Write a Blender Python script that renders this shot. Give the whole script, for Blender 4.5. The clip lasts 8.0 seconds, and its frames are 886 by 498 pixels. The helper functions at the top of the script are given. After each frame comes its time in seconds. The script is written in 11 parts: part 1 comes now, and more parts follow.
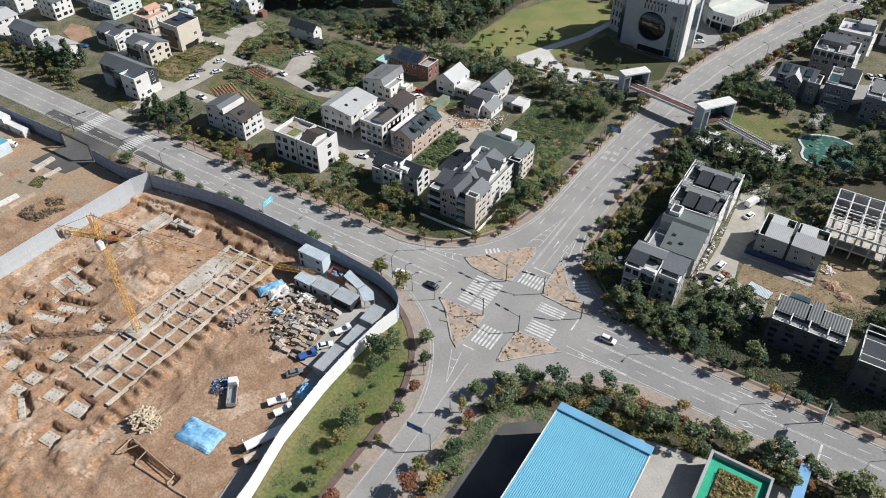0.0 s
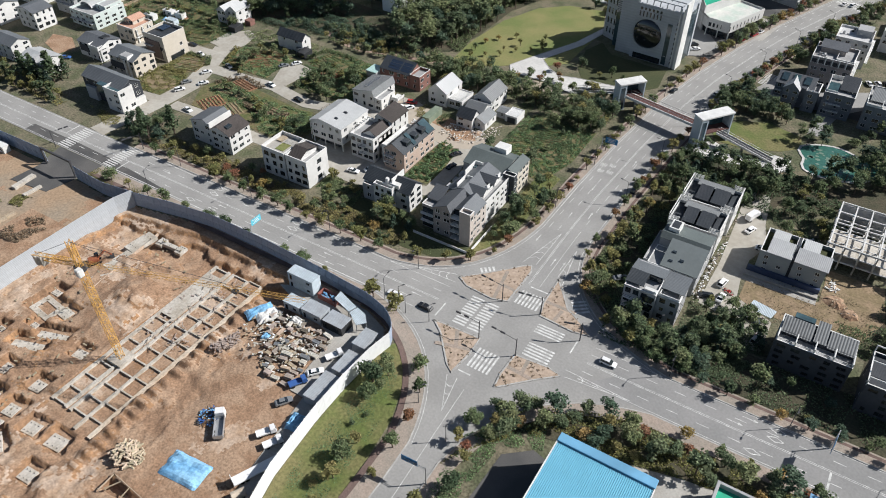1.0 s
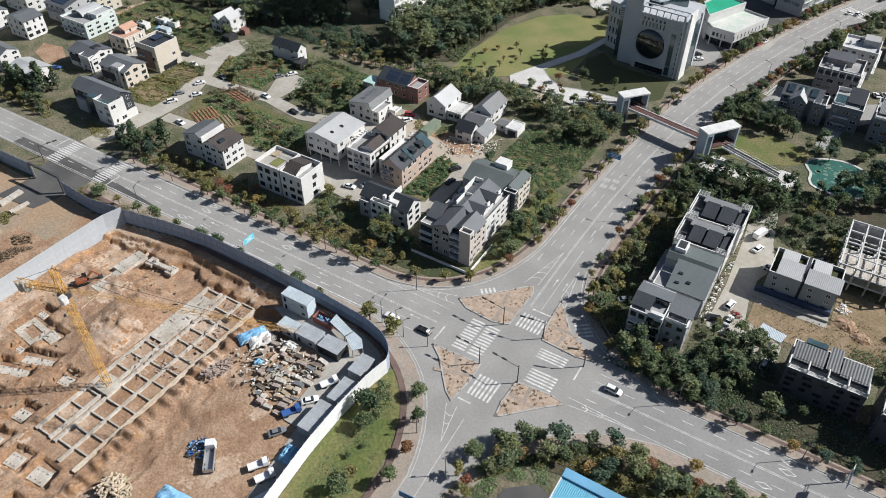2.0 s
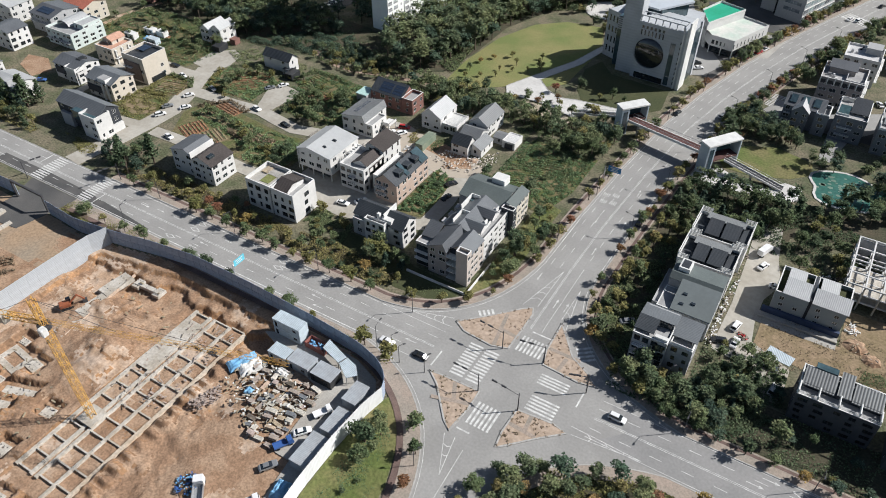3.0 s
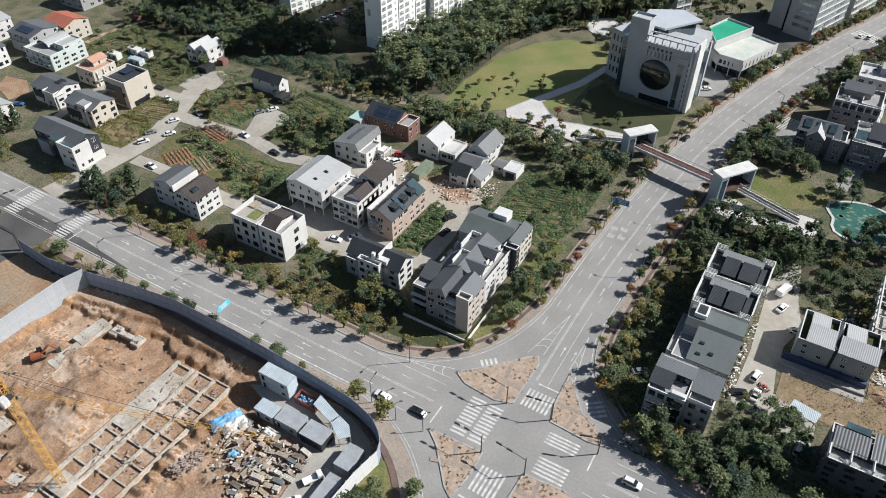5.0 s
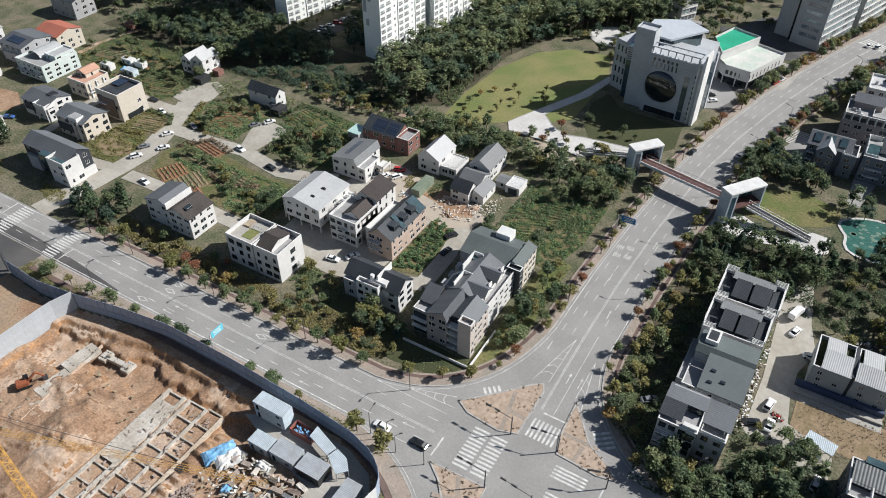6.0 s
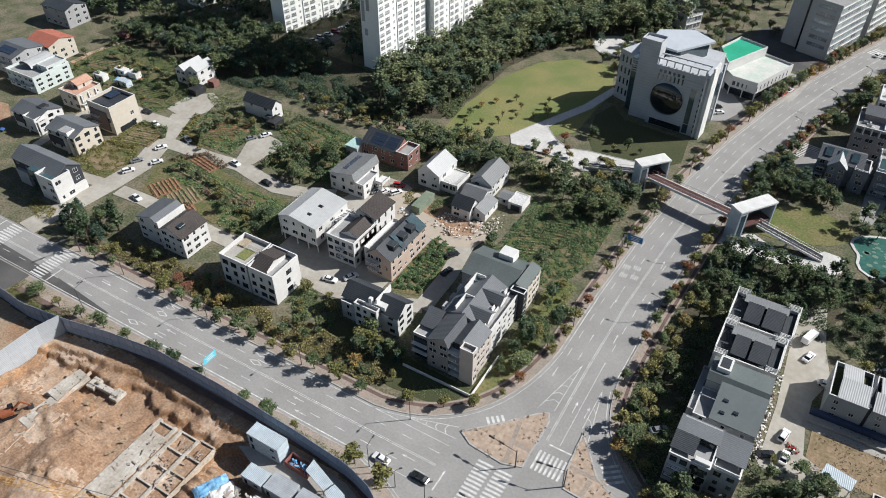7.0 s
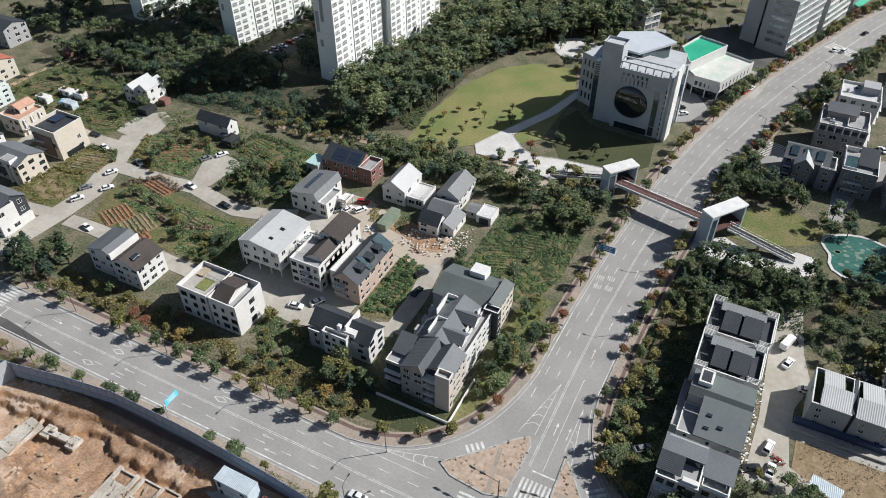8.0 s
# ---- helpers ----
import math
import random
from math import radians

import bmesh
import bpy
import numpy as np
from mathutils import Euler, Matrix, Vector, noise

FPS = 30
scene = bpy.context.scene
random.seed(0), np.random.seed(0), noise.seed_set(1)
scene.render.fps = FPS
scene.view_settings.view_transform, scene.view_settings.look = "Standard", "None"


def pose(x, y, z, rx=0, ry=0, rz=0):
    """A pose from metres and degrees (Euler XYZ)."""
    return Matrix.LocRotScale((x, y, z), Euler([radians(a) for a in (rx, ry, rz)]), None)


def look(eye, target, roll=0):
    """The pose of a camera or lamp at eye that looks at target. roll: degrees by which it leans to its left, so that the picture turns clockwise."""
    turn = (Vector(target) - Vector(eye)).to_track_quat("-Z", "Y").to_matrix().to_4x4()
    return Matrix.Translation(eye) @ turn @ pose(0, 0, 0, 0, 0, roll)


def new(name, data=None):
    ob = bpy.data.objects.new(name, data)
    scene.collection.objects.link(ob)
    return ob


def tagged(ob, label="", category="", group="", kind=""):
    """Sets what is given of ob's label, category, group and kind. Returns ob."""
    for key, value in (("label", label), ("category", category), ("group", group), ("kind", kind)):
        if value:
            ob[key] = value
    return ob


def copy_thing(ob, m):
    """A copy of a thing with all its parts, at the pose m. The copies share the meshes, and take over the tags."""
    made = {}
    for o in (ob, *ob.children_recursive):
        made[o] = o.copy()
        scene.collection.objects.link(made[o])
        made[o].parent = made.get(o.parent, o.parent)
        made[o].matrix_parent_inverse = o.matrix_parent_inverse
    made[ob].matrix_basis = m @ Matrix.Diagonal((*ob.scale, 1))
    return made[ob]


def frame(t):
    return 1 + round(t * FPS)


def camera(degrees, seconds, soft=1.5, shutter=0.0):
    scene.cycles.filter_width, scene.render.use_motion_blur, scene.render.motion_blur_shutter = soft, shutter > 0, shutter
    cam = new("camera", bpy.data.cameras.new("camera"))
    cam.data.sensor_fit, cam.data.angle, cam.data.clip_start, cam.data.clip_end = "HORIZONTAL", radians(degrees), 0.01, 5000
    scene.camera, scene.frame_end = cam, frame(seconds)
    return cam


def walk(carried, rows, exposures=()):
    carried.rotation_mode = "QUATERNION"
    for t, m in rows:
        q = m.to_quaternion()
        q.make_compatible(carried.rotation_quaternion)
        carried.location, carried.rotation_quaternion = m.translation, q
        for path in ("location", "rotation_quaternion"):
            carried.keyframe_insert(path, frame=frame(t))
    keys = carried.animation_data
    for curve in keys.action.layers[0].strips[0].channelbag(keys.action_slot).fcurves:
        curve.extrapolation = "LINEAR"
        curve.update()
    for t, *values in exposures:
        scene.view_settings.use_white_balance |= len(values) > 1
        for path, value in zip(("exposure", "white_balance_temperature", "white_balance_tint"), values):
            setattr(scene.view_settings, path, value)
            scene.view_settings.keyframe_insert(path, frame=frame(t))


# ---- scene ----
cam = camera(62.9, 8.0, soft=1.0)
# seconds, x, y, z, yaw, pitch, roll
ROWS = [
    (0.0, 0.21, 0.10, 149.99, 32.784, -41.546, -0.086),
    (0.5, -2.24, 3.68, 149.91, 32.260, -41.521, -0.025),
    (1.0, -4.68, 7.27, 149.82, 32.034, -41.509, -0.096),
    (1.5, -7.13, 10.87, 149.73, 31.941, -41.452, -0.032),
    (3.0, -14.51, 21.70, 149.40, 31.288, -41.317, 0.011),
    (3.5, -16.98, 25.33, 149.28, 30.991, -41.258, 0.001),
    (4.0, -19.46, 28.96, 149.15, 30.934, -41.206, 0.080),
    (4.5, -21.93, 32.60, 149.01, 30.872, -41.149, 0.083),
    (6.0, -29.39, 43.55, 148.55, 30.743, -40.941, 0.069),
    (6.5, -31.89, 47.22, 148.39, 30.691, -40.881, 0.114),
    (7.0, -34.39, 50.89, 148.21, 30.654, -40.814, 0.115),
    (7.4, -36.39, 53.84, 148.07, 30.613, -40.814, 0.115),
    (7.5, -36.89, 54.57, 148.03, 27.530, -40.849, -0.008),
    (7.6, -37.39, 55.31, 148.00, 27.055, -40.839, -0.115),
    (8.0, -39.40, 58.26, 147.85, 27.125, -40.839, -0.168),
]
walk(cam, [(t, pose(x, y, z, 90 + pitch, 0, yaw) @ pose(0, 0, 0, 0, 0, roll)) for t, x, y, z, yaw, pitch, roll in ROWS])

# ---- light ----
SUN = Vector((0.80, 0.60, 0.79)).normalized()
world = bpy.data.worlds.new("sky")
scene.world = world
world.use_nodes = True
wn = world.node_tree.nodes
sky = wn.new("ShaderNodeTexSky")
sky.sky_type, sky.sun_disc = "NISHITA", False
sky.sun_elevation = math.asin(SUN.z)
sky.sun_rotation = math.atan2(SUN.x, SUN.y)
sky.air_density, sky.dust_density, sky.altitude = 1.0, 1.0, 100
world.node_tree.links.new(sky.outputs[0], wn["Background"].inputs[0])
wn["Background"].inputs[1].default_value = 0.052
sun = new("sun", bpy.data.lights.new("sun", "SUN"))
sun.data.energy, sun.data.angle, sun.data.color = 5.0, radians(0.55), (1.0, 0.98, 0.955)
sun.matrix_world = look(SUN * 400, (0, 0, 0))
scene.view_settings.exposure = 0.33


# ---- materials ----
def surface(name, colour, rough=0.85, grain=3.0, amount=0.25, patch=0.08, patch_amount=0.3, second=None,
            bump=0.15, metal=0.0, vary=0.0, spec=0.3, stripe=None, crisp=0.5):
    """A painted, mineral or plant surface: colour broken by fine grain and by broad patches of a second colour."""
    m = bpy.data.materials.new(name)
    m.use_nodes = True
    n, ln = m.node_tree.nodes, m.node_tree.links
    b = n["Principled BSDF"]
    b.inputs["Roughness"].default_value, b.inputs["Metallic"].default_value = rough, metal
    b.inputs["Specular IOR Level"].default_value = spec
    co = n.new("ShaderNodeTexCoord").outputs["Object"]

    def noise_tex(scale, detail):
        t = n.new("ShaderNodeTexNoise")
        t.inputs["Scale"].default_value, t.inputs["Detail"].default_value = scale, detail
        ln.new(co, t.inputs["Vector"])
        return t.outputs["Fac"]

    def mix(fac, a, c, blend="MIX"):
        x = n.new("ShaderNodeMix")
        x.data_type, x.blend_type = "RGBA", blend
        for s, v in ((x.inputs[0], fac), (x.inputs[6], a), (x.inputs[7], c)):
            if isinstance(v, (int, float)):
                s.default_value = v
            elif isinstance(v, tuple):
                s.default_value = (*v[:3], 1)
            else:
                ln.new(v, s)
        return x.outputs[2]

    def ramp(v, lo, hi, a=0.0, c=1.0):
        r = n.new("ShaderNodeMapRange")
        for i, q in enumerate((lo, hi, a, c)):
            r.inputs[i + 1].default_value = q
        ln.new(v, r.inputs[0])
        return r.outputs[0]

    fine, broad = noise_tex(grain, 6), noise_tex(patch, 5)
    second = second or tuple(c * 0.6 for c in colour)
    col = mix(ramp(broad, 0.5 - 0.25 * (1 - crisp), 0.5 + 0.25 * (1 - crisp), 0, patch_amount * 2 if patch_amount < 0.5 else 1.0), colour, second)
    dark, light = 1 - amount, 1 + amount
    g = n.new("ShaderNodeCombineColor")
    v = ramp(fine, 0.3, 0.7, dark, light)
    for i in range(3):
        ln.new(v, g.inputs[i])
    col = mix(1.0, col, g.outputs[0], "MULTIPLY")
    if vary:
        info = n.new("ShaderNodeObjectInfo")
        h = n.new("ShaderNodeHueSaturation")
        ln.new(ramp(info.outputs["Random"], 0, 1, 1 - vary, 1 + vary), h.inputs["Value"])
        ln.new(ramp(info.outputs["Random"], 0, 1, 0.5 + vary * 0.08, 0.5 - vary * 0.08), h.inputs["Hue"])
        ln.new(col, h.inputs["Color"])
        col = h.outputs[0]
    height = fine
    if stripe:
        axis, step, depth = stripe
        w = n.new("ShaderNodeTexWave")
        w.wave_type, w.bands_direction, w.wave_profile = "BANDS", axis, "SIN"
        w.inputs["Scale"].default_value = 2 * math.pi / step / 20
        ln.new(co, w.inputs["Vector"])
        col = mix(depth, col, mix(1.0, col, mix(w.outputs["Fac"], (0.35, 0.35, 0.35), (1.1, 1.1, 1.1)), "MULTIPLY"))
        height = w.outputs["Fac"]
    ln.new(col, b.inputs["Base Color"])
    if bump:
        bp = n.new("ShaderNodeBump")
        bp.inputs["Strength"].default_value = bump
        bp.inputs["Distance"].default_value = 0.1
        ln.new(height, bp.inputs["Height"])
        ln.new(bp.outputs[0], b.inputs["Normal"])
    return m


def glass_mat(name, colour, rough=0.08):
    m = surface(name, colour, rough, 0.7, 0.3, 0.2, 0.3, bump=0.0, spec=0.9, vary=0.35)
    return m


ASPHALT = surface("asphalt", (0.306, 0.30, 0.288), 0.9, 1.6, 0.09, 0.09, 0.45, (0.258, 0.253, 0.243), bump=0.05)
ASPHALT_DARK = surface("dark_asphalt", (0.075, 0.075, 0.075), 0.9, 6.0, 0.2, 0.1, 0.4, (0.12, 0.115, 0.11))
CONCRETE = surface("concrete", (0.40, 0.385, 0.355), 0.9, 2.0, 0.12, 0.1, 0.4, (0.30, 0.28, 0.25))
LANE = surface("village_lane", (0.40, 0.378, 0.335), 0.95, 0.7, 0.10, 0.12, 0.4, (0.32, 0.295, 0.25), bump=0.04)
PAVING = surface("paving_blocks", (0.33, 0.27, 0.225), 0.95, 2.5, 0.2, 0.15, 0.4, (0.26, 0.235, 0.2))
PLAZA = surface("plaza_paving", (0.58, 0.57, 0.55), 0.9, 1.0, 0.1, 0.12, 0.35, (0.46, 0.45, 0.43))
BIKE = surface("cycle_path", (0.165, 0.115, 0.10), 0.95, 3.0, 0.15, 0.3, 0.3)
KERB = surface("kerb_stone", (0.42, 0.41, 0.39), 0.9, 3.0, 0.15, 0.4, 0.3)
PAINT = surface("road_paint", (0.66, 0.66, 0.64), 0.8, 2.5, 0.18, 0.7, 0.45, (0.40, 0.40, 0.385), bump=0.05)
YELLOW = surface("yellow_road_paint", (0.62, 0.45, 0.12), 0.8, 2.5, 0.2, 0.6, 0.4, (0.40, 0.34, 0.2), bump=0.05)
GRASS = surface("rough_ground", (0.088, 0.098, 0.054), 1.0, 1.4, 0.45, 0.13, 0.5, (0.165, 0.145, 0.10), bump=0.5)
GARDEN = surface("garden_green", (0.085, 0.105, 0.036), 1.0, 1.3, 0.45, 0.16, 0.5, (0.16, 0.13, 0.07), bump=0.6)
LAWN = surface("lawn", (0.145, 0.175, 0.06), 1.0, 1.5, 0.22, 0.06, 0.5, (0.215, 0.205, 0.085), bump=0.3)
GREEN_BANK = surface("green_bank", (0.105, 0.135, 0.04), 1.0, 1.3, 0.3, 0.1, 0.5, (0.17, 0.155, 0.07), bump=0.4)
ISLAND = surface("island_planting", (0.42, 0.33, 0.26), 1.0, 1.1, 0.18, 0.5, 0.4, (0.34, 0.26, 0.195), bump=0.3)
SOIL = surface("orange_soil", (0.345, 0.235, 0.158), 1.0, 1.9, 0.3, 0.16, 0.45, (0.27, 0.168, 0.106), bump=1.0, crisp=0.7)
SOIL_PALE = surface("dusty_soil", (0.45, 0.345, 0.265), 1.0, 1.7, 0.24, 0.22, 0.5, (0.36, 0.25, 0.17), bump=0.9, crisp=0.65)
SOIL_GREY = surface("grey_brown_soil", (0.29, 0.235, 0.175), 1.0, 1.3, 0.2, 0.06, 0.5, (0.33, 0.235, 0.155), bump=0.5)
SOIL_DARK = surface("dark_soil", (0.215, 0.133, 0.084), 1.0, 1.2, 0.34, 0.1, 0.5, (0.33, 0.19, 0.1), bump=0.7)
FIELD = surface("garden_soil", (0.20, 0.125, 0.07), 1.0, 1.2, 0.3, 0.12, 0.4, (0.14, 0.105, 0.05), bump=0.6)
RENDER_WHITE = surface("white_wall", (0.62, 0.615, 0.60), 0.85, 1.2, 0.05, 0.12, 0.3, (0.50, 0.495, 0.48), bump=0.04, vary=0.06)
RENDER_CREAM = surface("cream_wall", (0.52, 0.475, 0.41), 0.85, 1.2, 0.06, 0.12, 0.3, (0.50, 0.45, 0.37), bump=0.04, vary=0.06)
RENDER_GREY = surface("grey_wall", (0.38, 0.385, 0.39), 0.85, 1.2, 0.07, 0.12, 0.3, (0.30, 0.30, 0.305), bump=0.04, vary=0.08)
RENDER_SLATE = surface("slate_blue_wall", (0.17, 0.185, 0.21), 0.75, 1.2, 0.08, 0.12, 0.3, (0.135, 0.145, 0.165), bump=0.04, vary=0.1)
DARK_CLADDING = surface("dark_cladding", (0.07, 0.076, 0.088), 0.7, 1.2, 0.1, 0.12, 0.3, (0.055, 0.06, 0.07), bump=0.04)
CHARCOAL = surface("charcoal_wall", (0.045, 0.05, 0.06), 0.6, 1.5, 0.15, 0.15, 0.3, bump=0.05)
BEIGE_BRICK = surface("beige_brick", (0.46, 0.36, 0.30), 0.9, 4.0, 0.14, 0.2, 0.3, (0.38, 0.29, 0.24), bump=0.2)
RED_BRICK = surface("red_brick", (0.225, 0.118, 0.098), 0.9, 4.0, 0.2, 0.2, 0.3, (0.17, 0.09, 0.075), bump=0.2)
ROOF_GREY = surface("grey_metal_roof", (0.21, 0.22, 0.225), 0.5, 1.0, 0.08, 0.1, 0.3, (0.17, 0.175, 0.18), bump=0.5, stripe=("X", 0.5, 0.28), vary=0.1)
ROOF_GREY_Y = surface("grey_seam_roof", (0.21, 0.22, 0.225), 0.5, 1.0, 0.08, 0.1, 0.3, (0.17, 0.175, 0.18), bump=0.5, stripe=("Y", 0.5, 0.28), vary=0.1)
ROOF_LIGHT = surface("light_metal_roof", (0.44, 0.45, 0.45), 0.5, 1.0, 0.06, 0.1, 0.3, (0.37, 0.375, 0.38), bump=0.4, stripe=("X", 0.5, 0.16), vary=0.08)
ROOF_DARK = surface("slate_roof", (0.042, 0.049, 0.058), 0.6, 2.0, 0.15, 0.15, 0.3, (0.065, 0.07, 0.078), bump=0.4, stripe=("Y", 0.4, 0.25), vary=0.12)
ROOF_BROWN = surface("brown_shingle_roof", (0.072, 0.062, 0.058), 0.8, 2.5, 0.2, 0.15, 0.3, bump=0.4, stripe=("Y", 0.35, 0.4), vary=0.1)
ROOF_BLUE = surface("blue_metal_roof", (0.15, 0.42, 0.57), 0.45, 0.6, 0.05, 0.06, 0.3, (0.18, 0.46, 0.60), bump=0.6, stripe=("X", 0.62, 0.75))
ROOF_TILE = surface("orange_tile_roof", (0.47, 0.24, 0.16), 0.8, 3.0, 0.18, 0.2, 0.3, bump=0.4, stripe=("Y", 0.35, 0.3))
GREEN_COAT = surface("green_roof_coating", (0.02, 0.33, 0.19), 0.6, 0.8, 0.08, 0.1, 0.4, (0.03, 0.38, 0.24), bump=0.05)
GREY_COAT = surface("grey_roof_coating", (0.33, 0.33, 0.33), 0.85, 0.8, 0.1, 0.12, 0.4, (0.24, 0.24, 0.24), bump=0.05)
TRIM = surface("white_trim", (0.70, 0.70, 0.68), 0.6, 2.0, 0.05, 0.3, 0.2, bump=0.0)
FRAME_DARK = surface("dark_frame", (0.035, 0.037, 0.04), 0.5, 2.0, 0.1, 0.3, 0.2, bump=0.0)
GLASS = glass_mat("window_glass", (0.022, 0.028, 0.034))
GLASS_BLUE = glass_mat("blue_glass", (0.05, 0.085, 0.10))
SOLAR = surface("solar_cell", (0.03, 0.045, 0.075), 0.15, 2.0, 0.15, 0.4, 0.3, bump=0.0, spec=0.8)
STEEL = surface("galvanised_steel", (0.46, 0.47, 0.48), 0.45, 2.0, 0.1, 0.3, 0.3, metal=0.6, bump=0.05)
STEEL_DARK = surface("dark_steel", (0.07, 0.07, 0.075), 0.5, 2.0, 0.15, 0.3, 0.3, bump=0.05)
CRANE_YELLOW = surface("crane_yellow", (0.58, 0.34, 0.10), 0.55, 2.0, 0.12, 0.3, 0.3, (0.48, 0.26, 0.08), bump=0.0)
# blue-grey paint, made deeper and bluer for shade on the site side
FENCE_BLUE = surface("blue_grey_fence", (0.37, 0.43, 0.53), 0.55, 0.8, 0.08, 0.15, 0.35, (0.29, 0.35, 0.45), bump=0.3, stripe=("X", 0.45, 0.3), vary=0.03)
FENCE_WHITE = surface("white_fence", (0.74, 0.75, 0.75), 0.55, 0.8, 0.05, 0.1, 0.3, (0.66, 0.67, 0.68), bump=0.15, stripe=("X", 0.45, 0.1), vary=0.05)
FENCE_GREY = surface("grey_fence", (0.46, 0.49, 0.52), 0.55, 0.8, 0.08, 0.1, 0.4, (0.39, 0.42, 0.45), bump=0.2, stripe=("Z", 0.5, 0.25), vary=0.02)
CONTAINER = surface("pale_blue_container", (0.50, 0.58, 0.63), 0.6, 1.0, 0.08, 0.2, 0.4, (0.40, 0.46, 0.5), bump=0.5, stripe=("X", 0.4, 0.4))
GREY_SHEET = surface("grey_sheet_metal", (0.37, 0.40, 0.43), 0.6, 1.0, 0.1, 0.2, 0.4, (0.30, 0.31, 0.32), bump=0.2, stripe=("Y", 0.4, 0.2))
TARP_BLUE = surface("blue_tarpaulin", (0.16, 0.38, 0.62), 0.5, 1.2, 0.25, 0.3, 0.4, (0.28, 0.50, 0.68), bump=0.9)
TARP_WHITE = surface("white_tarpaulin", (0.72, 0.71, 0.68), 0.6, 1.2, 0.15, 0.3, 0.3, bump=0.9)
TIMBER = surface("sawn_timber", (0.44, 0.35, 0.25), 0.9, 2.0, 0.25, 0.5, 0.4, (0.33, 0.27, 0.21), vary=0.25)
TIMBER_GREY = surface("weathered_boards", (0.36, 0.31, 0.27), 0.9, 2.0, 0.25, 0.5, 0.4, (0.25, 0.2, 0.165), vary=0.3)
CEMENT = surface("fresh_concrete", (0.52, 0.49, 0.44), 0.95, 1.5, 0.18, 0.25, 0.45, (0.36, 0.32, 0.265), bump=0.3)
FORMWORK = surface("formwork_cap", (0.56, 0.49, 0.40), 0.95, 1.5, 0.2, 0.25, 0.4, (0.42, 0.33, 0.24), bump=0.3)
RUBBER = surface("rubber", (0.02, 0.02, 0.02), 0.8, 4.0, 0.2, bump=0.0)
CAR_WHITE = surface("white_car_paint", (0.75, 0.75, 0.75), 0.25, 2.0, 0.02, 0.3, 0.1, bump=0.0, spec=0.6)
CAR_BLACK = surface("black_car_paint", (0.02, 0.022, 0.025), 0.2, 2.0, 0.05, 0.3, 0.1, bump=0.0, spec=0.7)
CAR_GREY = surface("grey_car_paint", (0.25, 0.26, 0.27), 0.3, 2.0, 0.03, 0.3, 0.1, bump=0.0, spec=0.6, metal=0.3)
CAR_BLUE = surface("blue_car_paint", (0.05, 0.12, 0.33), 0.3, 2.0, 0.03, 0.3, 0.1, bump=0.0, spec=0.6)
CAR_RED = surface("red_car_paint", (0.42, 0.03, 0.03), 0.3, 2.0, 0.03, 0.3, 0.1, bump=0.0, spec=0.6)
BARK = surface("bark", (0.11, 0.085, 0.065), 0.95, 3.0, 0.3, 0.5, 0.3)
SIGN_BLUE = surface("blue_sign", (0.03, 0.17, 0.36), 0.5, 2.0, 0.04, 0.3, 0.2, bump=0.0)
SIGN_CYAN = surface("cyan_sign", (0.12, 0.50, 0.62), 0.5, 2.0, 0.04, 0.3, 0.2, bump=0.0)
WATER = surface("pond_water", (0.035, 0.115, 0.095), 0.25, 0.8, 0.2, 0.15, 0.45, (0.055, 0.15, 0.12), bump=0.05, spec=0.4)
DECK_RED = surface("red_deck", (0.12, 0.06, 0.055), 0.8, 2.0, 0.15, 0.3, 0.3, stripe=("X", 0.9, 0.3))


def leaf(name, colour, second, vary=0.2):
    """Foliage: each clump takes its own shade, and some light passes through it."""
    m = surface(name, colour, 0.9, 1.6, 0.35, 0.3, 0.5, second, bump=0.0, vary=vary, spec=0.15)
    n, ln = m.node_tree.nodes, m.node_tree.links
    b, out = n["Principled BSDF"], n["Material Output"]
    src = b.inputs["Base Color"].links[0].from_socket
    geo = n.new("ShaderNodeNewGeometry")
    r = n.new("ShaderNodeMapRange")
    r.inputs[3].default_value, r.inputs[4].default_value = 0.42, 1.5
    ln.new(geo.outputs["Random Per Island"], r.inputs[0])
    h = n.new("ShaderNodeHueSaturation")
    ln.new(r.outputs[0], h.inputs["Value"])
    ln.new(src, h.inputs["Color"])
    ln.new(h.outputs[0], b.inputs["Base Color"])
    t = n.new("ShaderNodeBsdfTranslucent")
    ln.new(h.outputs[0], t.inputs["Color"])
    x = n.new("ShaderNodeMixShader")
    x.inputs[0].default_value = 0.26
    ln.new(b.outputs[0], x.inputs[1])
    ln.new(t.outputs[0], x.inputs[2])
    ln.new(x.outputs[0], out.inputs["Surface"])
    return m


LEAF_GREEN = leaf("green_leaves", (0.122, 0.165, 0.081), (0.175, 0.198, 0.102))
LEAF_DARK = leaf("dark_leaves", (0.080, 0.119, 0.066), (0.122, 0.152, 0.085))
LEAF_OLIVE = leaf("olive_leaves", (0.185, 0.182, 0.072), (0.235, 0.212, 0.088))
LEAF_YELLOW = leaf("yellow_leaves", (0.32, 0.235, 0.075), (0.24, 0.19, 0.085))
LEAF_RED = leaf("red_leaves", (0.23, 0.115, 0.065), (0.20, 0.135, 0.075))
LEAF_PINE = leaf("pine_needles", (0.060, 0.098, 0.071), (0.091, 0.130, 0.088))
LEAF_CROP = leaf("crop_leaves", (0.145, 0.224, 0.102), (0.116, 0.172, 0.088))
LEAF_DRY = leaf("dry_leaves", (0.24, 0.185, 0.125), (0.17, 0.14, 0.095))
